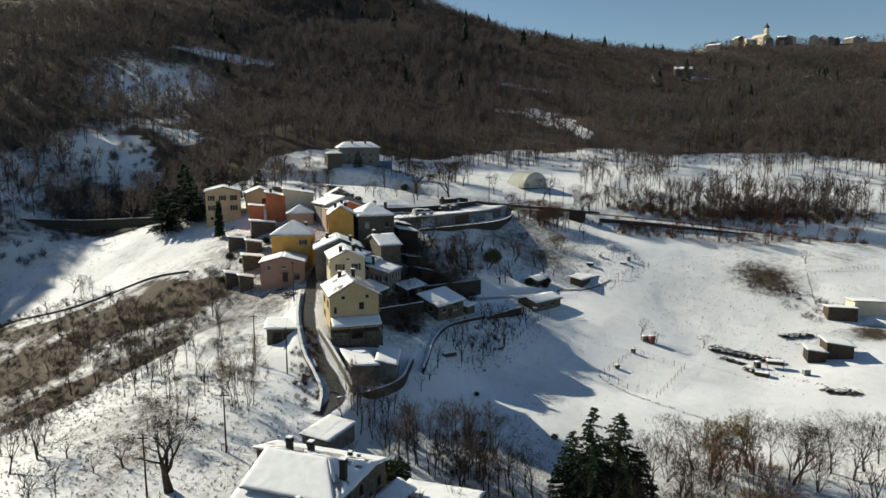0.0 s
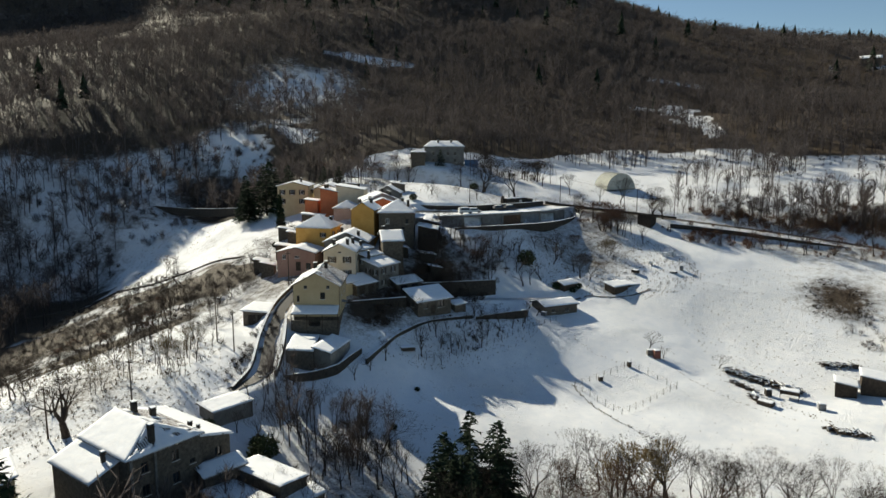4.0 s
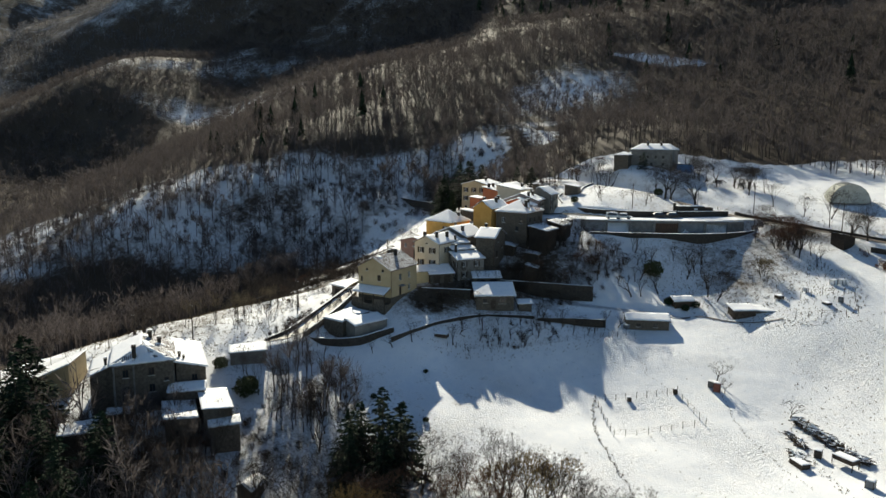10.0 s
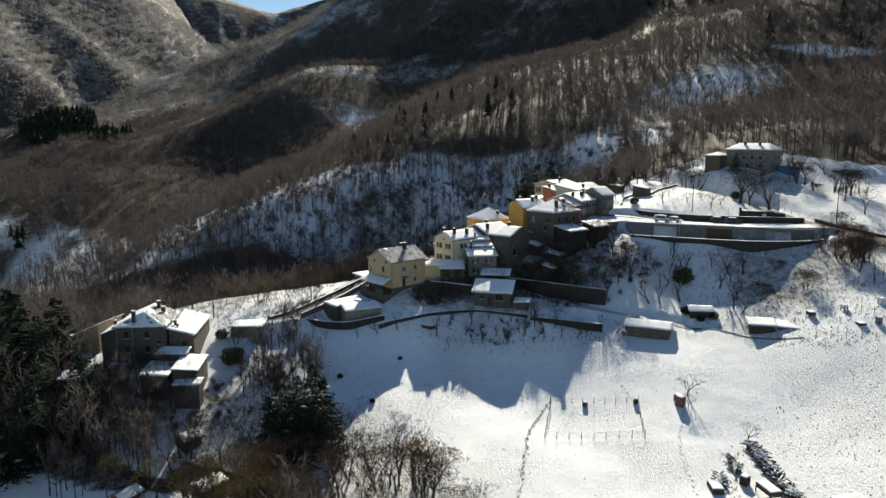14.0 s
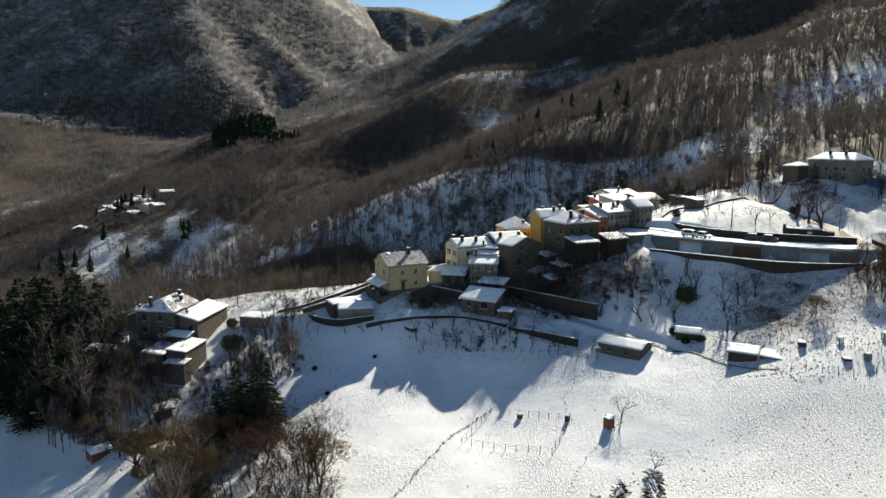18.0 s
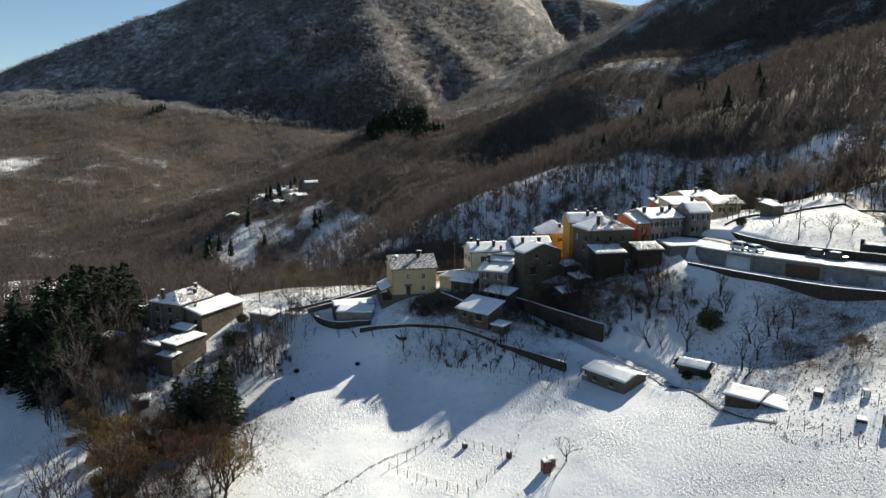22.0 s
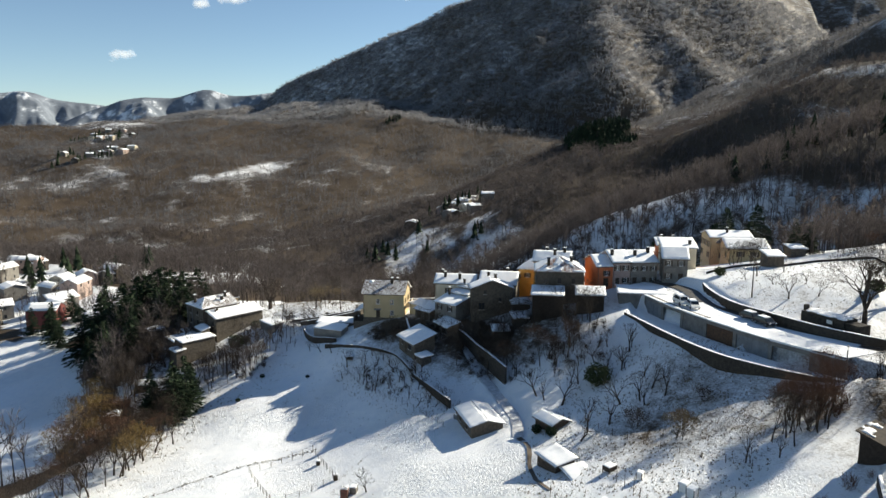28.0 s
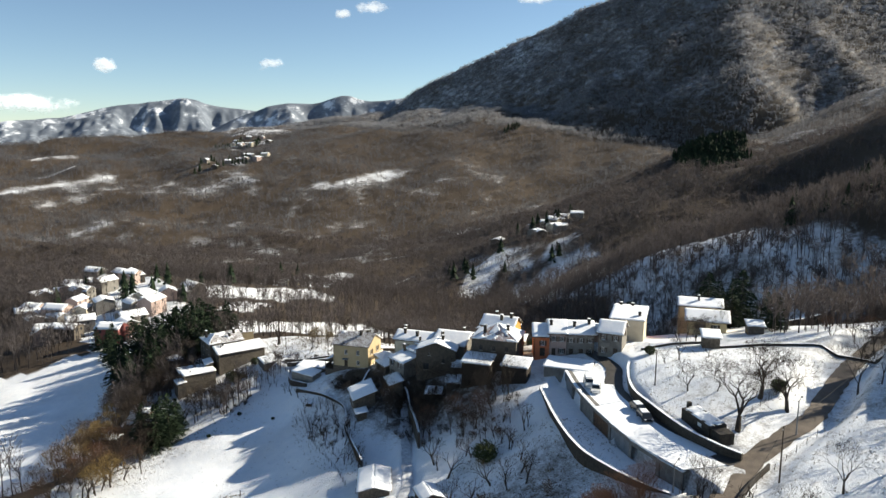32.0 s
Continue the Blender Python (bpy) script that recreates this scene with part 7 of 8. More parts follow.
stand(14, -50, 165, 5, 22, ("tall", "shrub", "fruit"), 0.4, 0.75, "bare tree among the sheds of the village")
stand(16, 4, 68, 8, 10, ("tall", "broad", "rust"), 0.45, 0.8, "bare tree among the outbuildings of the old house")
stand(10, -5, 140, 4, 12, ("fruit", "tall"), 0.4, 0.6, "small bare tree between the village walls")
stand(3, -62, 60, 10, 12, ("tall", "broad"), 0.6, 0.9, "bare tree on the bank below the old house")
stand(14, 6, 176, 5, 5, ("tall", "shrub"), 0.4, 0.65, "thin bare tree below the barns")
stand(22, -72, 128, 14, 30, ("shrub", "rust", "tall"), 0.4, 0.7, "bare shrub in the brush below the village", 25, "shrubs", "shrub")
stand(26, 10, 139, 4.5, 17, ("slim", "pollard"), 0.5, 0.85, "thin bare fruit tree in the shaded orchard", -32, "orchard trees")
stand(10, 8, 180, 7, 9, ("slim", "pollard"), 0.7, 1.05, "thin bare tree on the slope below the garages", -40, "orchard trees")
stand(10, -10, 88, 6, 6, ("slim", "tall"), 0.5, 0.8, "thin bare tree beside the lane")
stand(5, -60, 84, 14, 8, ("tall", "broad"), 0.5, 0.8, "bare tree on the bank below the lane")
stand(14, 4, 88, 9, 7, ("broad", "tall"), 0.5, 0.8, "bare brown tree between the old house and the field")
stand(12, -5, 96, 6, 8, ("tall", "slim"), 0.45, 0.7, "thin bare tree in the shade below the lane")
stand(16, 60, 99, 22, 4, ("broad", "gold", "tall"), 0.75, 1.1, "bare brown tree in the row at the foot of the field")
stand(10, 12, 62, 9, 7, ("broad", "tall"), 0.55, 0.9, "bare brown tree in the hollow beside the old house")
stand(16, 0, 166, 9, 15, ("broad", "rust", "tall"), 0.55, 0.9, "brown bare tree in the thicket below the barns")
BELT_TREES = [forest_tree(70 + k, 9 + k % 3, 170, 18, 0.10) for k in range(5)]
scatter("woodland", BELT_TREES, np.concatenate([spots_in(70, 92, 236, 40, 8, 75, (0.6, 1.1), -5), spots_in(60, 118, 246, 32, 14, 78, (0.6, 1.15), -7), spots_in(50, 9, 60, 12, 10, 76, (0.5, 0.9)), spots_in(40, -4, 46, 14, 9, 77, (0.6, 1.0)), spots_in(34, 2, 91, 9, 7, 86, (0.45, 0.75)), spots_in(16, -12, 97, 4, 6, 87, (0.4, 0.65)), spots_in(24, 0, 66, 8, 8, 88, (0.5, 0.8))]), FOREST, "bare trees of the belt above the road and the hollows")
stand(10, -44, 205, 12, 4, ("tall", "broad"), 0.5, 0.8, "bare tree behind the village houses")
stand(16, -30, 96, 3, 6, ("sapling",), 0.75, 1.1, "slender golden-brown sapling on the bank beside the lane", 20, "saplings")
stand(9, -36, 88, 3.5, 4, ("sapling",), 0.7, 1.0, "slender golden-brown sapling on the bank beside the lane", 0, "saplings")
stand(20, -4, 254, 15, 6, ("oak", "tall", "broad", "shrub"), 0.55, 0.9, "dark bare tree in the belt beside the farmhouse")
stand(16, -47, 240, 9, 9, ("broad", "tall", "rust"), 0.6, 0.95, "brown bare tree on the slope below the farmhouse")
stand(18, -72, 250, 14, 16, ("broad", "tall", "rust"), 0.6, 1.0, "brown bare tree at the wood's edge behind the villa")
stand(8, -30, 268, 16, 6, ("tall", "broad"), 0.7, 1.0, "bare tree behind the farmhouse")
for x, y in ((-47, 160), (-49, 152), (-44, 170), (-52, 166), (-40, 163)):
    bush(x, y, 1.3, "dark", "dark evergreen bush among the sheds")

scatter("woodland", NEAR_TREES, np.concatenate([spots_in(34, -58, 228, 8, 16, 61, (0.6, 0.95)), spots_in(18, 130, 290, 14, 18, 62, (0.65, 0.95)), spots_in(30, 105, 250, 50, 9, 63, (0.5, 0.85), -14), spots_in(18, 60, 275, 5, 24, 64, (0.5, 0.85), -20),
                                                spots_in(14, 78, 262, 4, 26, 65, (0.6, 0.9), -25), spots_in(5, -46, 66, 8, 6, 66, (0.4, 0.6), 20), spots_in(34, 95, 230, 60, 4, 67, (0.55, 0.9), -4), spots_in(60, -40, 30, 22, 20, 68, (0.6, 0.9)), spots_in(70, -62, -62, 26, 34, 93, (0.4, 0.75), -20), spots_in(40, -48, -12, 18, 12, 94, (0.5, 0.8)), spots_in(150, 120, 318, 110, 9, 69, (0.6, 1.0), 0), spots_in(90, 240, 290, 60, 16, 70, (0.6, 1.0), -12), spots_in(60, 5, 312, 40, 10, 74, (0.6, 1.0), 25), spots_in(40, 30, 304, 22, 8, 81, (0.6, 1.0), 10), spots_in(46, 88, 300, 14, 16, 82, (0.6, 1.0), -30), spots_in(30, 150, 296, 18, 12, 83, (0.6, 1.0)), spots_in(26, -30, 286, 14, 6, 84, (0.6, 0.95), 35), spots_in(40, 190, 288, 26, 8, 85, (0.6, 1.0), -10)]), FOREST, "bare trees round the fields and behind the old house")
scatter("thicket", SHRUBS, np.concatenate([spots_in(520, -205, 160, 150, 30, 71, (0.8, 2.2), 45), spots_in(160, -140, 250, 40, 40, 72, (0.8, 2.0)), spots_in(120, -150, 330, 40, 45, 73, (0.8, 2.0))]), FOREST, "dark brush on the snowy bank across the ravine", "thicket")
for x, y, h in ((-30, 37, 14), (-36, 42, 13), (-33, 30, 15), (-24, 28, 14), (-20, -8, 9), (-17, -14, 8), (-31, -12, 8)):
    conifer(x, y, h * 1.22, "dark conifer in the grove below the old house")


# ---- cars ----
def car(x, y, z, rot, paint, label, van=False):
    root = thing("car", x, y, z, rot, label, "car", "parked cars")
    side = [(-2.0, 0.35), (2.0, 0.35), (2.05, 0.75), (1.35, 0.9), (0.75, 1.42), (-1.25, 1.46), (-1.9, 0.98), (-2.05, 0.7)] if not van else [(-2.0, 0.35), (2.0, 0.35), (2.05, 0.85), (1.5, 1.1), (1.1, 1.75), (-1.9, 1.8), (-2.02, 0.9), (-2.05, 0.7)]
    b = Build()
    k = len(side)
    for s in (-1, 1):
        b.v += [(px, s * (0.84 - max(0, pz - 0.9) * 0.22), pz) for px, pz in side]
    b.f = [tuple(range(k - 1, -1, -1)), tuple(range(k, 2 * k))] + [(i, (i + 1) % k, (i + 1) % k + k, i + k) for i in range(k)]
    b.f = [f[::-1] for f in b.f]
    part("body", b, paint, root)
    g = Build()
    for s in (-1, 1):
        lo, hi = (0.93, 1.36) if not van else (1.12, 1.66)
        pts = [(1.1, lo), (0.72, hi), (-1.2, hi), (-1.6, lo)]
        g = Build()
        g.poly([(px, s * (0.855 - max(0, pz - 0.9) * 0.22), pz) for px, pz in (pts if s < 0 else pts[::-1])])
        part("side_window", g, GLASS, root)
    ws = Build()
    a, c = side[3], side[4]
    ws.quad((a[0] + 0.02, -0.74, a[1] + 0.03), (a[0] + 0.02, 0.74, a[1] + 0.03), (c[0] + 0.05, 0.66, c[1] - 0.02), (c[0] + 0.05, -0.66, c[1] - 0.02))
    part("windscreen", ws, GLASS, root)
    for wx in (-1.25, 1.25):
        for wy in (-0.8, 0.8):
            wheel = part("wheel", Build().tube((wx, wy - 0.1, 0.32), (wx, wy + 0.1, 0.32), 0.32, 0.32, 12), RUBBER, root)
            part("rim", Build().tube((wx, wy - 0.115, 0.32), (wx, wy + 0.115, 0.32), 0.19, 0.19, 10), METAL_SHEET, wheel)
    for s in (-0.6, 0.6):
        part("headlight", Build().box(2.0, 2.07, s - 0.16, s + 0.16, 0.62, 0.76), WHITE_PAINT, root)
    top = side[5][1]
    part("snow_cover", Build().hull([(-1.15, -0.66), (0.7, -0.66), (0.7, 0.66), (-1.15, 0.66)], top - 0.03, top + 0.09, [(-1.05, -0.58), (0.6, -0.58), (0.6, 0.58), (-1.05, 0.58)]), SNOW, root, "snow lying on the car's roof")


car(3.4, 208.4, 39.0, 40, CAR_DARK, "dark hatchback with snow on its roof on the deck")
car(0.4, 206.2, 39.0, 44, CAR_DARK, "black car parked on the snowy deck")
car(-6.6, 193.6, 39.0, 30, CAR_WHITE, "white van parked at the deck's end", True)
car(-4.6, 196.0, 39.0, 20, CAR_WHITE, "white car parked on the snowy deck")

# ---- poles, lamps and cables ----
def pole(x, y, h, label="wooden utility pole standing in the snow", lamp=False):
    z = level(x, y)
    root = thing("street_lamp" if lamp else "utility_pole", x, y, z, 0, label, "lamp post" if lamp else "pole", "poles")
    part("shaft", Build().tube((0, 0, -0.6), (0, 0, h), 0.13, 0.08, 8), METAL_SHEET if lamp else WOOD, root)
    if lamp:
        part("arm", Build().tube((0, 0, h - 0.1), (-1.3, 0.2, h + 0.25), 0.05, 0.04, 6), METAL_SHEET, root)
        part("lamp_head", Build().box(-1.75, -1.15, 0.08, 0.34, h + 0.16, h + 0.3), METAL_SHEET, root)
    else:
        part("crossbar", Build().box(-0.6, 0.6, -0.05, 0.05, h - 0.5, h - 0.38), WOOD, root)
        for i in (-0.5, 0, 0.5):
            part("insulator", Build().tube((i, 0, h - 0.38), (i, 0, h - 0.2), 0.05, 0.04, 6), WHITE_PAINT, root)
    return Vector((x, y, z + h - 0.2))


def cable(a, b, sag, label="thin overhead cable sagging between poles"):
    bld = Build()
    pts = []
    for i in range(13):
        t = i / 12
        p = Vector(a).lerp(Vector(b), t)
        p.z -= sag * 4 * t * (1 - t)
        pts.append(p)
    bld.pipe(pts, 0.02, 3)
    tagged(part("cable", bld, RUBBER), label, "cable", "overhead cables")


p1 = pole(-27.4, 82.2, 8.0)
p2 = pole(-33.7, 73.2, 7.5)
p3 = pole(-30.4, 107.6, 8.5, "wooden utility pole beside the garage yard")
p4 = pole(-24.4, 103.8, 7.5, "wooden utility pole beside the lane")
p5 = pole(-8.6, 206.2, 7.0, "slim pole in the walled field")
p6 = pole(15.5, 232.0, 8.5, "wooden utility pole beside the main road")
p7 = pole(40, 229.6, 8.0, "wooden utility pole beside the main road")
p8 = pole(-18, 243.4, 8.5, "wooden utility pole beside the main road")
p9 = pole(21.5, 219.0, 5.0, "slender street lamp at the road junction", True)
p10 = pole(-1.6, 231.6, 6.0, "slender street lamp beside the main road", True)
p11 = pole(-29.2, 132.0, 8.0, "wooden utility pole beside the lane")
for a, b, s in ((p1, p2, 0.6), (p1, p4, 0.8), (p4, p11, 1.2), (p3, p4, 0.4), (p6, p7, 0.8), (p6, p8, 1.0), (p5, p10, 0.8)):
    cable(a, b, s)


# ---- fences ----
def fence(label, line, gap, height, mesh_wire=True, material=WOOD, jitter=0.06, group="fences"):
    """Posts along a line with wires between them."""
    root = thing("fence", 0, 0, 0, 0, label, "fence", group)
    r = random.Random(int(line[0][0] * 10))
    posts = []
    for (x0, y0), (x1, y1) in zip(line, line[1:]):
        n = max(1, int(math.hypot(x1 - x0, y1 - y0) / gap))
        for i in range(n):
            t = i / n
            posts.append((x0 + (x1 - x0) * t, y0 + (y1 - y0) * t))
    posts.append(line[-1])
    tops = []
    for x, y in posts:
        z = level(x, y)
        h = height * r.uniform(0.85, 1.25)
        lx, ly = r.uniform(-jitter, jitter) * 2, r.uniform(-jitter, jitter) * 2
        part("post", Build().tube((x, y, z - 0.3), (x + lx, y + ly, z + h), 0.05, 0.04, 5), material, root)
        tops.append(Vector((x, y, z)))
    if mesh_wire:
        for k in (0.35, 0.65, 0.92):
            part("wire", Build().pipe([p + Vector((0, 0, height * k)) for p in tops], 0.012, 3), RUST, root)
    return root


fence("rough post and wire fence round the vegetable plot", [(31.5, 132.8), (41.5, 144.3), (50.3, 138.0), (40.6, 125.2), (31.5, 132.8)], 1.9, 1.3)
fence("leaning post fence round the snowy garden bed", [(47.2, 182.4), (53.6, 186.4), (57.2, 189.0), (54.0, 196.6), (48.5, 193.5), (45.0, 190.8)], 2.0, 1.6)
fence("wire fence along the top of the field", [(3.4, 121.5), (8.8, 129), (15.5, 139.4), (21.5, 151.6), (24.6, 156.4)], 1.8, 1.1)
fence("iron railing posts along the yard wall", [(-5.6, 183.4), (0.4, 188.6), (6.6, 193.6), (12.8, 199.6), (16.6, 205), (20, 213), (21.8, 220)], 1.6, 1.0, False, RUST, 0.01)
fence("roadside fence of thin posts", [(-18, 229.4), (-4, 224.4), (8, 221.0)], 2.4, 1.0)
fence("low wire fence across the snowy slope", [(24, 182), (31, 190), (38, 198), (44, 207)], 3.0, 1.0)
fence("dark board fence round the snowy pen", [(108, 167.5), (94.5, 170.5), (101, 188), (122, 190)], 1.2, 1.0)
fence("wire fence below the road", [(-2, 234.5), (14, 229.6), (30, 228.6), (48, 228.2)], 3.0, 1.1)


# ---- garden and field things ----
def crate(x, y, w, d, h, rot, material, name, label, category, legs=0.0, snow=True, lid=None):
    z = level(x, y)
    root = thing(name, x, y, z, rot, label, category)
    b = Build()
    n = 5
    for i in range(n):
        z0 = legs + h * i / n
        b.box(-w / 2, w / 2, -d / 2, d / 2, z0 + 0.012, legs + h * (i + 1) / n)
    part("body", b, material, root)
    for sx in (-1, 1):
        for sy in (-1, 1):
            part("corner_post", Build().box(sx * (w / 2 - 0.02) - 0.05, sx * (w / 2 - 0.02) + 0.05, sy * (d / 2 - 0.02) - 0.05, sy * (d / 2 - 0.02) + 0.05, -0.2, legs + h + 0.02), lid or WOOD, root)
    if snow:
        part("snow_cover", Build().hull([(-w / 2 - 0.04, -d / 2 - 0.04), (w / 2 + 0.04, -d / 2 - 0.04), (w / 2 + 0.04, d / 2 + 0.04), (-w / 2 - 0.04, d / 2 + 0.04)], legs + h + 0.022, legs + h + 0.14, [(-w / 2 + 0.06, -d / 2 + 0.06), (w / 2 - 0.06, -d / 2 + 0.06), (w / 2 - 0.06, d / 2 - 0.06), (-w / 2 + 0.06, d / 2 - 0.06)]), SNOW, root, "cap of snow")
    return root


crate(46.6, 149.2, 1.2, 1.1, 1.7, 20, WOOD_RED, "tool_hut", "small red wooden tool hut in the field", "hut")
crate(45.2, 150.0, 1.1, 1.0, 1.1, 15, CONCRETE, "water_tank", "grey water tank beside the red hut", "tank")
for x, y in ((48.6, 199.6), (50.0, 200.6)):
    crate(x, y, 1.2, 1.0, 1.1, -20, WHITE_PAINT, "container_tank", "white caged water container on the slope", "tank", lid=METAL_SHEET)
crate(44.8, 193.8, 0.9, 0.8, 0.8, -10, WHITE_PAINT, "beehive", "pale wooden beehive in the snow", "beehive", 0.2)
crate(50.6, 190.4, 1.5, 1.2, 0.35, -25, WOOD, "cold_frame", "low snow-covered cold frame in the garden bed", "cold frame")
crate(41.0, 189.2, 1.6, 1.2, 0.7, -30, WOOD, "chicken_coop", "small wooden coop under snow", "coop", 0.2)
crate(52.6, 192.6, 0.8, 0.8, 1.2, 0, METAL_SHEET, "rain_barrel", "grey barrel standing by the garden bed", "barrel")
crate(1.0, 122.2, 2.6, 1.4, 0.7, 30, WOOD, "hay_feeder", "dark wooden feeder below the terrace wall", "feeder")
crate(36.0, 137.0, 0.7, 0.6, 0.8, 30, WOOD, "compost_bin", "dark compost bin in the vegetable plot", "bin")
crate(41.2, 144.0, 0.6, 0.6, 1.0, 40, WOOD, "compost_bin", "dark compost bin at the plot's corner", "bin")
crate(21.6, 158.0, 1.0, 0.9, 0.9, -20, METAL_SHEET, "water_tank", "small tank beside the barn", "tank")
crate(70.8, 141.6, 3.2, 1.7, 0.7, -15, WOOD, "farm_trailer", "old wooden farm trailer under snow", "trailer", 0.9)
crate(67.0, 141.4, 1.0, 1.0, 1.3, 10, DARK_STONE, "covered_machine", "dark covered machine beside the trailer", "machine")
crate(75.4, 137.4, 1.1, 1.1, 1.2, 0, METAL_SHEET, "barrel", "grey barrel with snow on top", "barrel")
crate(66.0, 136.8, 2.6, 1.5, 0.8, -30, WOOD, "brush_heap_rack", "rack of old branches half buried in snow", "rack")
house("shed", "low dark wooden field shed with a snowy roof", 81.0, 145.0, level(81, 145) - 0.1, -12, 3.6, 3.6, 2.3, 0.4, DARK_WOOD, tiles=METAL_SHEET, roof="shed", snow=(1,), category="shed", group="field sheds", sink=1)
house("shed", "dark wooden field shed with a thick snowy roof", 86.6, 146.6, level(86.6, 146.6) - 0.1, -12, 5.4, 5.0, 2.8, 0.6, WOOD, tiles=METAL_SHEET, roof="shed", snow=(1,), category="shed", group="field sheds", sink=1)
house("shed", "long open shed with a snowy sheet roof", 97.0, 164.0, level(97, 164) - 0.1, 75, 4.6, 6.4, 2.4, 0.5, WOOD, tiles=METAL_SHEET, roof="shed", snow=(1,), category="shed", group="field sheds", sink=1)
house("shed", "pale rendered shed with a snowy roof", 104.6, 166.6, level(104.6, 166.6) - 0.1, 80, 5.4, 7.0, 2.6, 0.5, CREAM, tiles=METAL_SHEET, roof="shed", snow=(1,), category="shed", group="field sheds", sink=1)


def log_pile(x0, y0, x1, y1, width, height, n, seed, label, name="brushwood_pile"):
    root = thing(name, 0, 0, 0, 0, label, "wood pile")
    r = random.Random(seed)
    d = Vector((x1 - x0, y1 - y0, 0))
    u = d.normalized()
    s = Vector((-u.y, u.x, 0))
    logs, snow = Build(), Build()
    for _ in range(n):
        t = r.random()
        c = Vector((x0, y0, 0)) + d * t + s * r.gauss(0, width * 0.28)
        k = 1 - min(1, abs((c - Vector((x0, y0, 0)) - d * t).length) / width)
        z = level(c.x, c.y) + height * k * r.random()
        a = (u * r.uniform(0.4, 1) + s * r.uniform(-1, 1) + Vector((0, 0, r.uniform(-0.2, 0.2)))).normalized() * r.uniform(0.5, 1.3)
        p, q = Vector((c.x, c.y, z + 0.1)) - a, Vector((c.x, c.y, z + 0.1)) + a
        rad = r.uniform(0.04, 0.11)
        logs.tube(p, q, rad, rad * 0.7, 5)
        if z > level(c.x, c.y) + height * 0.35 and r.random() < 0.55:
            up = Vector((0, 0, rad + 0.03))
            snow.tube(p.lerp(q, 0.1) + up, p.lerp(q, 0.85) + up, rad * 1.5, rad * 0.9, 5)
    tagged(part("brushwood", logs, WOOD, root), "weathered cut branches", kind="stuff")
    tagged(part("snow_dusting", snow, SNOW, root), "snow caught on the upper branches", kind="stuff")


log_pile(60.5, 150.2, 73.0, 144.0, 1.5, 1.1, 420, 1, "long brushwood pile dusted with snow in the field")
log_pile(61.0, 145.4, 64.6, 142.4, 1.0, 0.6, 80, 2, "heap of split logs half buried in snow")
log_pile(64.0, 139.6, 66.0, 137.4, 1.2, 0.9, 110, 3, "tangle of cut branches in the snow")
log_pile(74.5, 128.4, 80.0, 127.0, 1.0, 0.7, 120, 4, "stack of long timbers under snow")
log_pile(79, 156, 86, 155.4, 1.2, 0.6, 110, 5, "heap of old timber along the track")
log_pile(-30, 136, -33, 140, 1.2, 0.6, 60, 6, "firewood heap beside the pink house")


def polytunnel(x, y, rot, w, l, h):
    root = thing("polytunnel", x, y, level(x, y) - 0.15, rot, "grey plastic-covered tunnel greenhouse in the upper field", "greenhouse")
    n = 12
    arc = [(-math.cos(math.pi * i / n) * w / 2, math.sin(math.pi * i / n) * h) for i in range(n + 1)]
    b = Build()
    for k in range(8):
        y0, y1 = -l / 2 + l * k / 8, -l / 2 + l * (k + 1) / 8
        for (a, za), (c, zc) in zip(arc, arc[1:]):
            b.quad((a, y1, za), (a, y0, za), (c, y0, zc), (c, y1, zc))
    part("cover", b, NET, root, "", True)
    for k in range(9):
        hb = Build()
        yy = -l / 2 + l * k / 8
        for (a, za), (c, zc) in zip(arc, arc[1:]):
            hb.tube((a * 1.01, yy, za * 1.01), (c * 1.01, yy, zc * 1.01), 0.05, 0.05, 4)
        part("hoop", hb, METAL_SHEET, root)
    for s in (-1, 1):
        e = Build()
        e.poly([(a, s * (l / 2 - 0.05), za) for a, za in (arc if s < 0 else arc[::-1])])
        part("end_panel", e, NET, root)


polytunnel(31.5, 258.5, 28, 10.5, 10.5, 5.6)


def ruin():
    """The dark stores against the field wall."""
    root = thing("stone_store", 4.4, 220.0, 40.6, 48, "dark stone store with snow patches against the field wall", "store")
    part("wall", Build().box(-6.5, 1.5, -1.6, 1.6, -1.6, 1.1), DARK_STONE, root)
    part("wall", Build().box(1.5, 4.0, -1.3, 1.3, -1.6, 0.7), DARK_STONE, root)
    part("gate_pillar", Build().box(-7.1, -6.5, -0.35, 0.35, -1.6, 1.9), DARK_STONE, root)
    ring = [(-6.5, -1.6, 1.12), (1.5, -1.6, 1.12), (1.5, 1.6, 1.2), (-6.5, 1.6, 1.2)]
    lay_snow(root, roof_snow(ring, 0.6, 77, 0.1), "patchy snow on the store")
    part("board", Build().box(-1.6, -0.6, -1.68, -1.62, 0.0, 0.6), WHITE_PAINT, root)


ruin()
house("shed", "small plank hut with a dark slatted roof below the road", 43.2, 220.6, level(43.2, 220.6) - 0.3, 60, 3.2, 4.4, 2.2, 0.8, DARK_WOOD, tiles=DARK_WOOD, roof="shed", snow=(0.3,), category="shed", group="field sheds", sink=2)


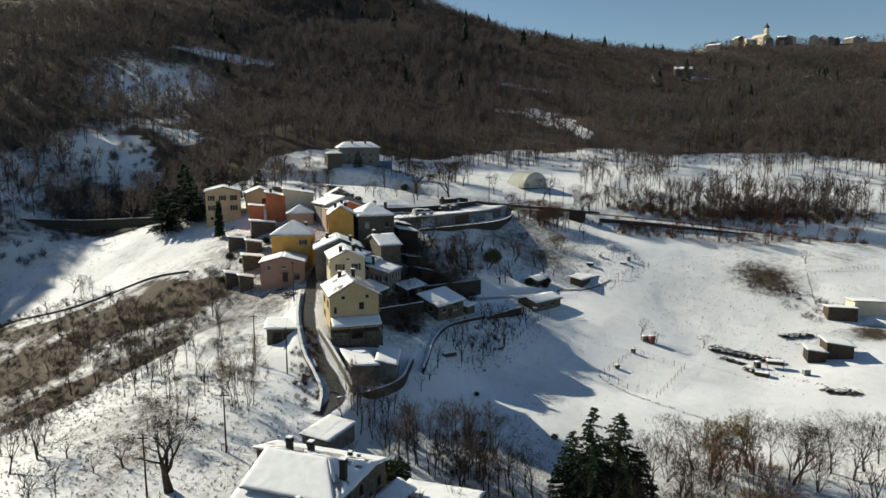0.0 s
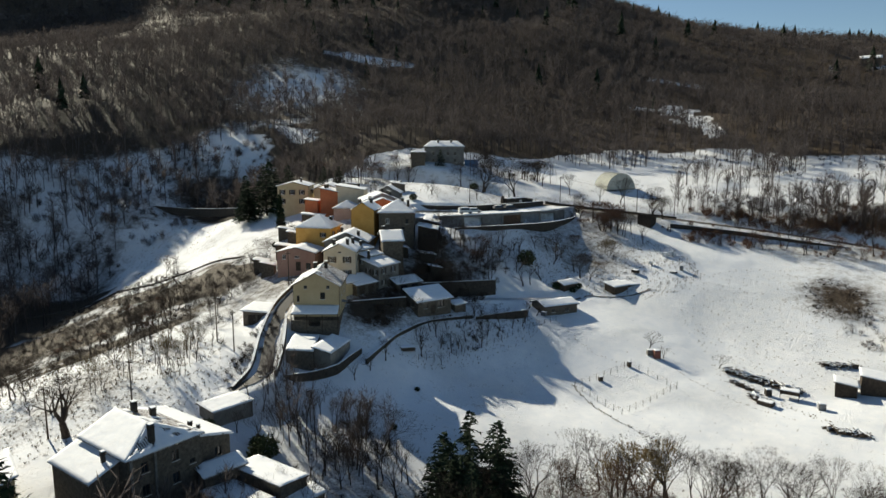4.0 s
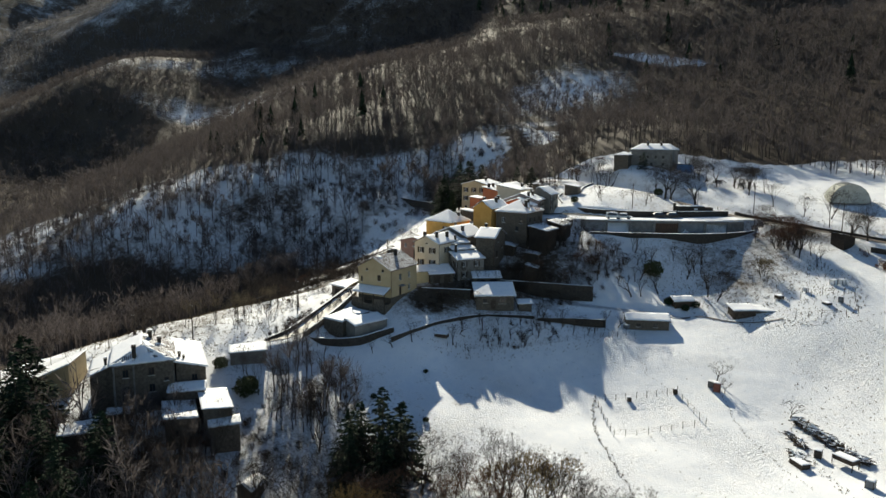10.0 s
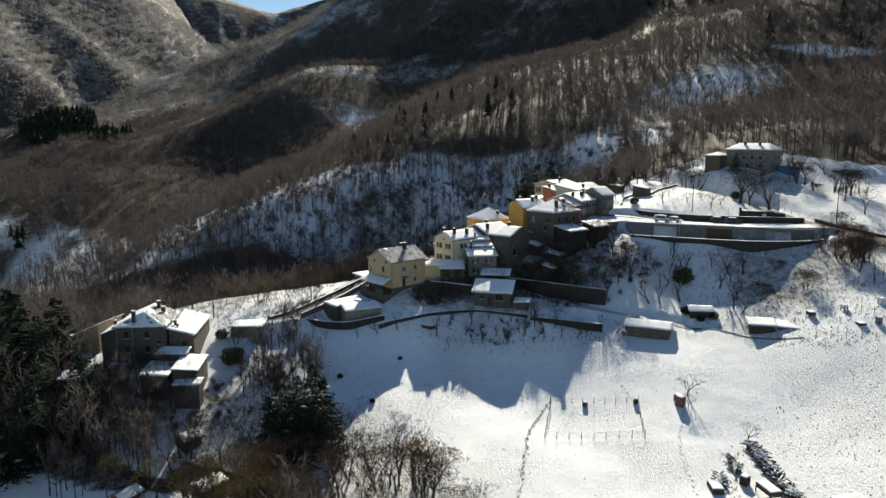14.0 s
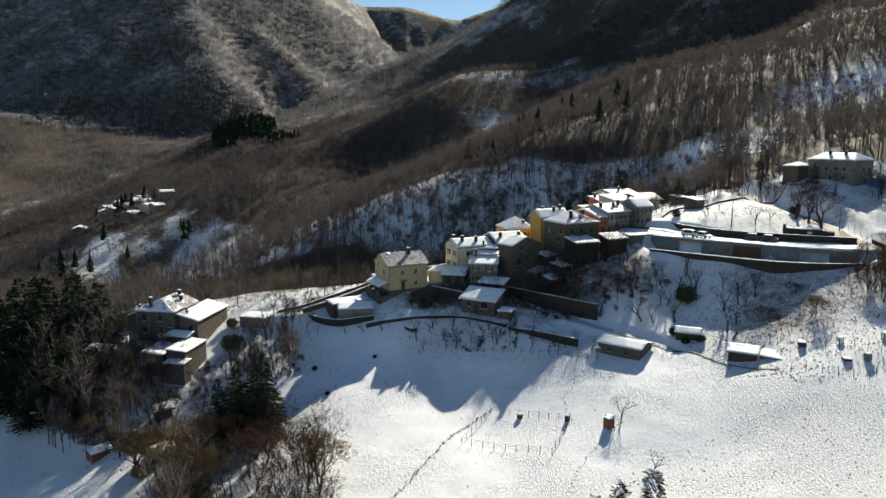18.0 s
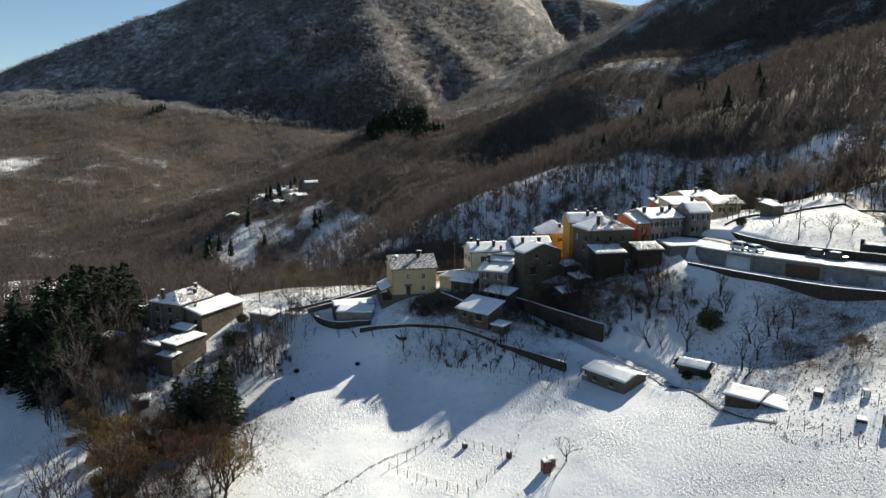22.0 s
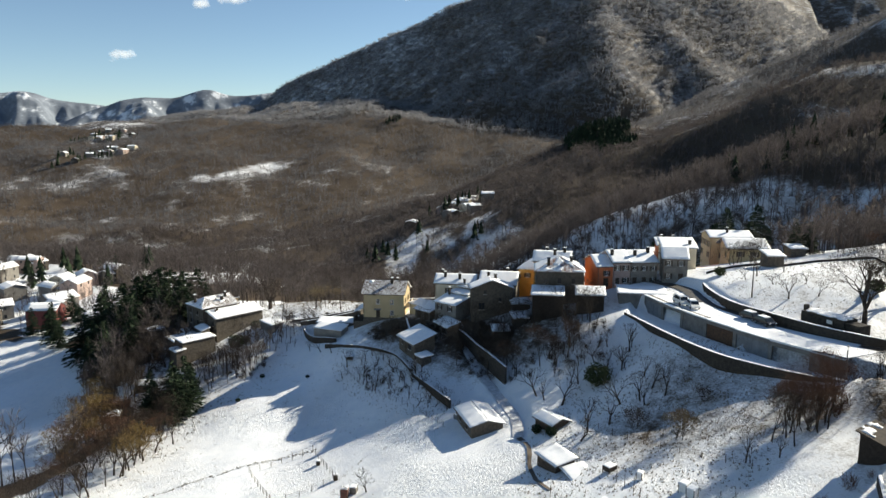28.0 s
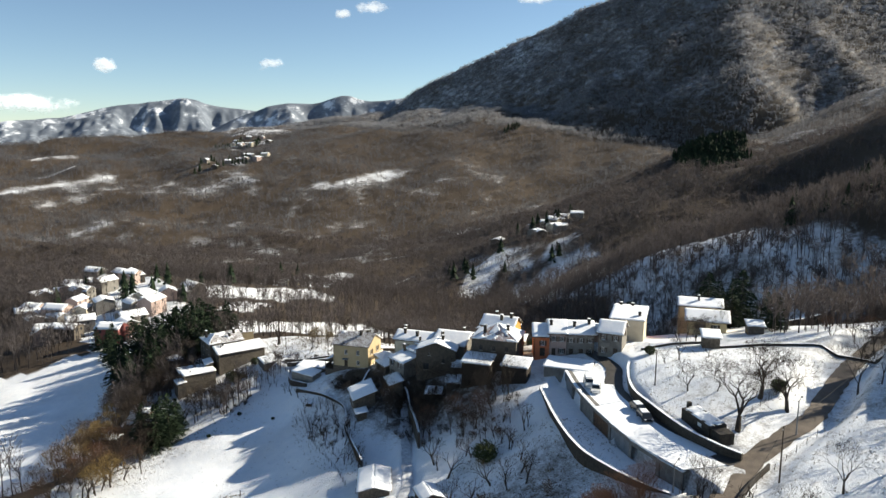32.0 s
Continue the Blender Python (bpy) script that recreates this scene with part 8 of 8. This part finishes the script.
# ---- far hamlets and villages ----
def cottage(x, y, w, l, h, rise, rot, material, group, label, windows=True):
    z = level(x, y)
    root = thing("cottage", x, y, z, rot, label, "house", group)
    for side in "SENW":
        sx, sy = SIDES[side]
        ob = part("wall", wall_panel(w if sy else l, -3, h, [], rise if sy else 0), material, root)
        ob.matrix_basis = pose(sx * w / 2, sy * l / 2, 0, 0, 0, TURN_OF[side])
    o, d = 0.35, rise / (w / 2) * 0.35
    for s in (1, -1):
        c = [(s * (w / 2 + o), -s * (l / 2 + o), h - d + 0.15), (s * (w / 2 + o), s * (l / 2 + o), h - d + 0.15), (0, s * (l / 2 + o), h + rise + 0.15), (0, -s * (l / 2 + o), h + rise + 0.15)]
        slab = slope_slab(root, c, TILE_BROWN)
        lay_snow(slab, roof_snow(c, 1, int(x * 7 + y * 3 + s), 0.15, 1.2))
    if windows:
        for side in "NE":
            sx, sy = SIDES[side]
            for u in (-0.25, 0.25):
                for zz in (1.2, h - 1.7):
                    a = w if sy else l
                    ob = part("window", Build().box(u * a - 0.45, u * a + 0.45, -0.05, 0.06, zz, zz + 1.3), GLASS, root)
                    ob.matrix_basis = pose(sx * w / 2, sy * l / 2, 0, 0, 0, TURN_OF[side])
    return root


rv = random.Random(8)
PLASTERS = (CREAM, GREY, ROSE, STONE, GREY)
cottage(-26, -19, 8, 10, 6.4, 1.8, 30, varied("dark_red_render", (0.20, 0.055, 0.05), (0.28, 0.095, 0.085)), "lower village houses", "dark red rendered house with a snowy roof")
cottage(-30, 3, 7, 9, 3.6, 1.4, 40, PALE_YELLOW, "lower village houses", "low yellow house with a broad snowy roof")
for cx, cy, n in ((-35, -108, 5), (-60, -135, 6), (-78, -141, 6), (-68, -68, 5), (-27, -58, 4), (-99, -148, 5), (-50, -100, 6), (-100, -85, 3), (-45, -30, 2)):
    for i in range(n):
        cottage(cx + rv.uniform(-13, 13), cy + rv.uniform(-13, 13), rv.uniform(6.5, 9), rv.uniform(8, 12), rv.uniform(4.5, 7.5), rv.uniform(1.4, 2.2), rv.uniform(0, 180), PLASTERS[rv.randrange(5)], "lower village houses", "plastered village house with a snow-covered roof in the valley")
for i in range(14):
    x, y = -490 + rv.uniform(-46, 60), -56 + rv.uniform(-30, 34)
    cottage(x, y, rv.uniform(8, 11), rv.uniform(10, 15), rv.uniform(4, 6), 1.8, rv.uniform(0, 180), PLASTERS[i % 5], "hamlet houses", "snow-roofed house in a hamlet across the ravine", False)
for i in range(22):
    x, y = (-1060, -810)[i % 2] + rv.uniform(-75, 75), (-1200, -950)[i % 2] + rv.uniform(-60, 50)
    cottage(x, y, rv.uniform(10, 14), rv.uniform(12, 18), rv.uniform(5, 8), 2.4, rv.uniform(0, 180), PLASTERS[i % 5], "far village houses", "snow-roofed house in a far village", False)
for i in range(18):
    t = i / 17
    x, y = 345 + 240 * t + rv.uniform(-12, 12), 962 - 12 * t + rv.uniform(-18, 22)
    cottage(x, y, rv.uniform(9, 13), rv.uniform(11, 18), rv.uniform(6, 10), 2.4, rv.uniform(0, 180), PLASTERS[i % 5], "ridge village houses", "house of a far village on the ridge", False)
cottage(176, 520, 9, 12, 4, 2, 80, STONE, "hillside cottages", "lonely snow-roofed cottage in the hillside woods", False)
cottage(-300, -210, 8, 11, 5, 2, 30, PALE_YELLOW, "hillside cottages", "small pale house beside a snowy meadow")
church = thing("church", 432, 972, level(432, 972), 20, "far white church with a slim bell tower on the ridge", "church")
part("nave", Build().box(-7, 7, -12, 12, -3, 10).hull([(-7.4, -12.4), (7.4, -12.4), (7.4, 12.4), (-7.4, 12.4)], 10, 15, [(-0.2, -12.4), (0.2, -12.4), (0.2, 12.4), (-0.2, 12.4)]), CREAM, church)
part("tower", Build().box(7.2, 12, -2.4, 2.4, -3, 24), CREAM, church)
part("spire", Build().hull([(7.0, -2.6), (12.2, -2.6), (12.2, 2.6), (7.0, 2.6)], 24, 31, [(9.5, -0.1), (9.7, -0.1), (9.7, 0.1), (9.5, 0.1)]), DARK_STONE, church)


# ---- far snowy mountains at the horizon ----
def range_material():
    m, n, l, b = mat("haze_blue_snowy_range", 0.9)
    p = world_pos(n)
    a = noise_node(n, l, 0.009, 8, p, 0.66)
    # blue of the bare slopes is distance haze put into the colour; pale stop: snow
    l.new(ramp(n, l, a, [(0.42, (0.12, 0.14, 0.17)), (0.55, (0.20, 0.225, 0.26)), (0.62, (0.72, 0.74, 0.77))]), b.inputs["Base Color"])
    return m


def mountain_range(name, crest, width, seed, label):
    """A long ridge with spurs that run down from its crest, a line of (x, y, z)."""
    line = np.array(curve_through(crest, 14))
    run = np.r_[0, np.cumsum(np.hypot(np.diff(line[:, 0]), np.diff(line[:, 1])))]
    s = np.linspace(0, run[-1], 240)
    x0, y0, z0 = [np.interp(s, run, line[:, j]) for j in range(3)]
    (ax, ay), (bx, by) = line[0, :2], line[-1, :2]
    ln = math.hypot(bx - ax, by - ay)
    t = np.linspace(-width, width, 80)[:, None]
    x, y = x0 + t * (ay - by) / ln, y0 + t * (bx - ax) / ln
    down = np.abs(t) / width
    spur = 0.30 * smooth_noise(s[None] + 0.25 * t, t * 0.16, 150, seed) + 0.14 * smooth_noise(s[None] - 0.2 * t, t * 0.3, 60, seed + 1) + 0.05 * smooth_noise(s[None], t, 26, seed + 2)
    z = -40 + (z0 + 40) * (1 - down) ** 1.2 * (1 + spur * np.clip(down * 4, 0, 1)) + 3 * smooth_noise(s, s * 0, 60, seed + 3)
    k = np.arange(x.size).reshape(x.shape)
    me = array_mesh(name, np.c_[x.ravel(), y.ravel(), z.ravel()], np.stack([k[:-1, :-1], k[:-1, 1:], k[1:, 1:], k[1:, :-1]], -1).reshape(-1, 4), RANGE)
    me.shade_smooth()
    return tagged(new(name, me), label, "mountain", kind="structure")


RANGE = range_material()
mountain_range("backdrop_mountain", [(-1300, -4060, 120), (-1600, -3940, 170), (-1890, -3806, 204), (-2099, -3694, 266), (-2314, -3563, 303), (-2469, -3458, 324), (-2600, -3362, 282), (-2757, -3237, 261), (-2913, -3099, 209)], 560, 51, "far mountain with snow on its ridges, tinted blue for haze")
mountain_range("backdrop_mountain", [(-2088, -2992, 40), (-2229, -2890, 140), (-2371, -2777, 225), (-2492, -2672, 273), (-2629, -2541, 285), (-2737, -2428, 326), (-2803, -2355, 304), (-2878, -2267, 294), (-2952, -2174, 311), (-3059, -2029, 334), (-3161, -1877, 300)], 520, 61, "far mountain ridge with bare spurs, tinted blue for haze")


# ---- small clouds over the far ridge ----
def cloud_material():
    """White vapour, thick in the middle and torn at the rim, with an added glow."""
    m, n, l, b = mat("cloud_vapour", 1.0)
    b.inputs["Base Color"].default_value = (0.93, 0.93, 0.93, 1)
    b.inputs["Specular IOR Level"].default_value = 0.0
    tc = n.new("ShaderNodeTexCoord")
    g = n.new("ShaderNodeTexGradient")
    g.gradient_type = "SPHERICAL"
    l.new(tc.outputs["Object"], g.inputs[0])
    w = noise_node(n, l, 0.014, 6, world_pos(n), 0.62)
    d = math_node(n, l, "ADD", math_node(n, l, "MULTIPLY", g.outputs[1], 1.5), math_node(n, l, "MULTIPLY", math_node(n, l, "SUBTRACT", w, 0.5), 2.6))
    k = n.new("ShaderNodeMapRange")
    k.inputs["From Min"].default_value, k.inputs["From Max"].default_value, k.inputs["To Max"].default_value = 0.25, 1.1, 0.85
    l.new(d, k.inputs["Value"])
    l.new(k.outputs[0], b.inputs["Alpha"])
    # emission imitates sunlight scattered inside the cloud
    b.inputs["Emission Color"].default_value = (1.0, 1.0, 1.0, 1)
    b.inputs["Emission Strength"].default_value = 0.42
    return m


CLOUD = cloud_material()
for cx, cy, cz, wide, high in ((-3004, -2464, 826, 120, 46), (-2890, -2560, 790, 70, 30), (-3534, -1677, 880, 170, 40), (-1933, -3400, 469, 75, 52), (-2637, -2896, 510, 80, 40), (-1603, -3580, 262, 260, 60)):
    dome = Build()
    for i in range(12):
        for j in range(6):
            ring = []
            for a, c in ((i, j), (i + 1, j), (i + 1, j + 1), (i, j + 1)):
                u, v = -1 + a / 6, -1 + c / 3
                ring.append((u, 0.25 * (u * u + v * v), v))
            dome.quad(*ring)
    ob = part("cloud", dome, CLOUD, None, "", True)
    ob.matrix_basis = pose(cx, cy, cz, 0, 0, math.degrees(math.atan2(cy - 240, cx - 120)) - 90) @ Matrix.Diagonal((wide, 60, high, 1))
    tagged(ob, "small white cloud drifting over the far ridge", "cloud", kind="structure")
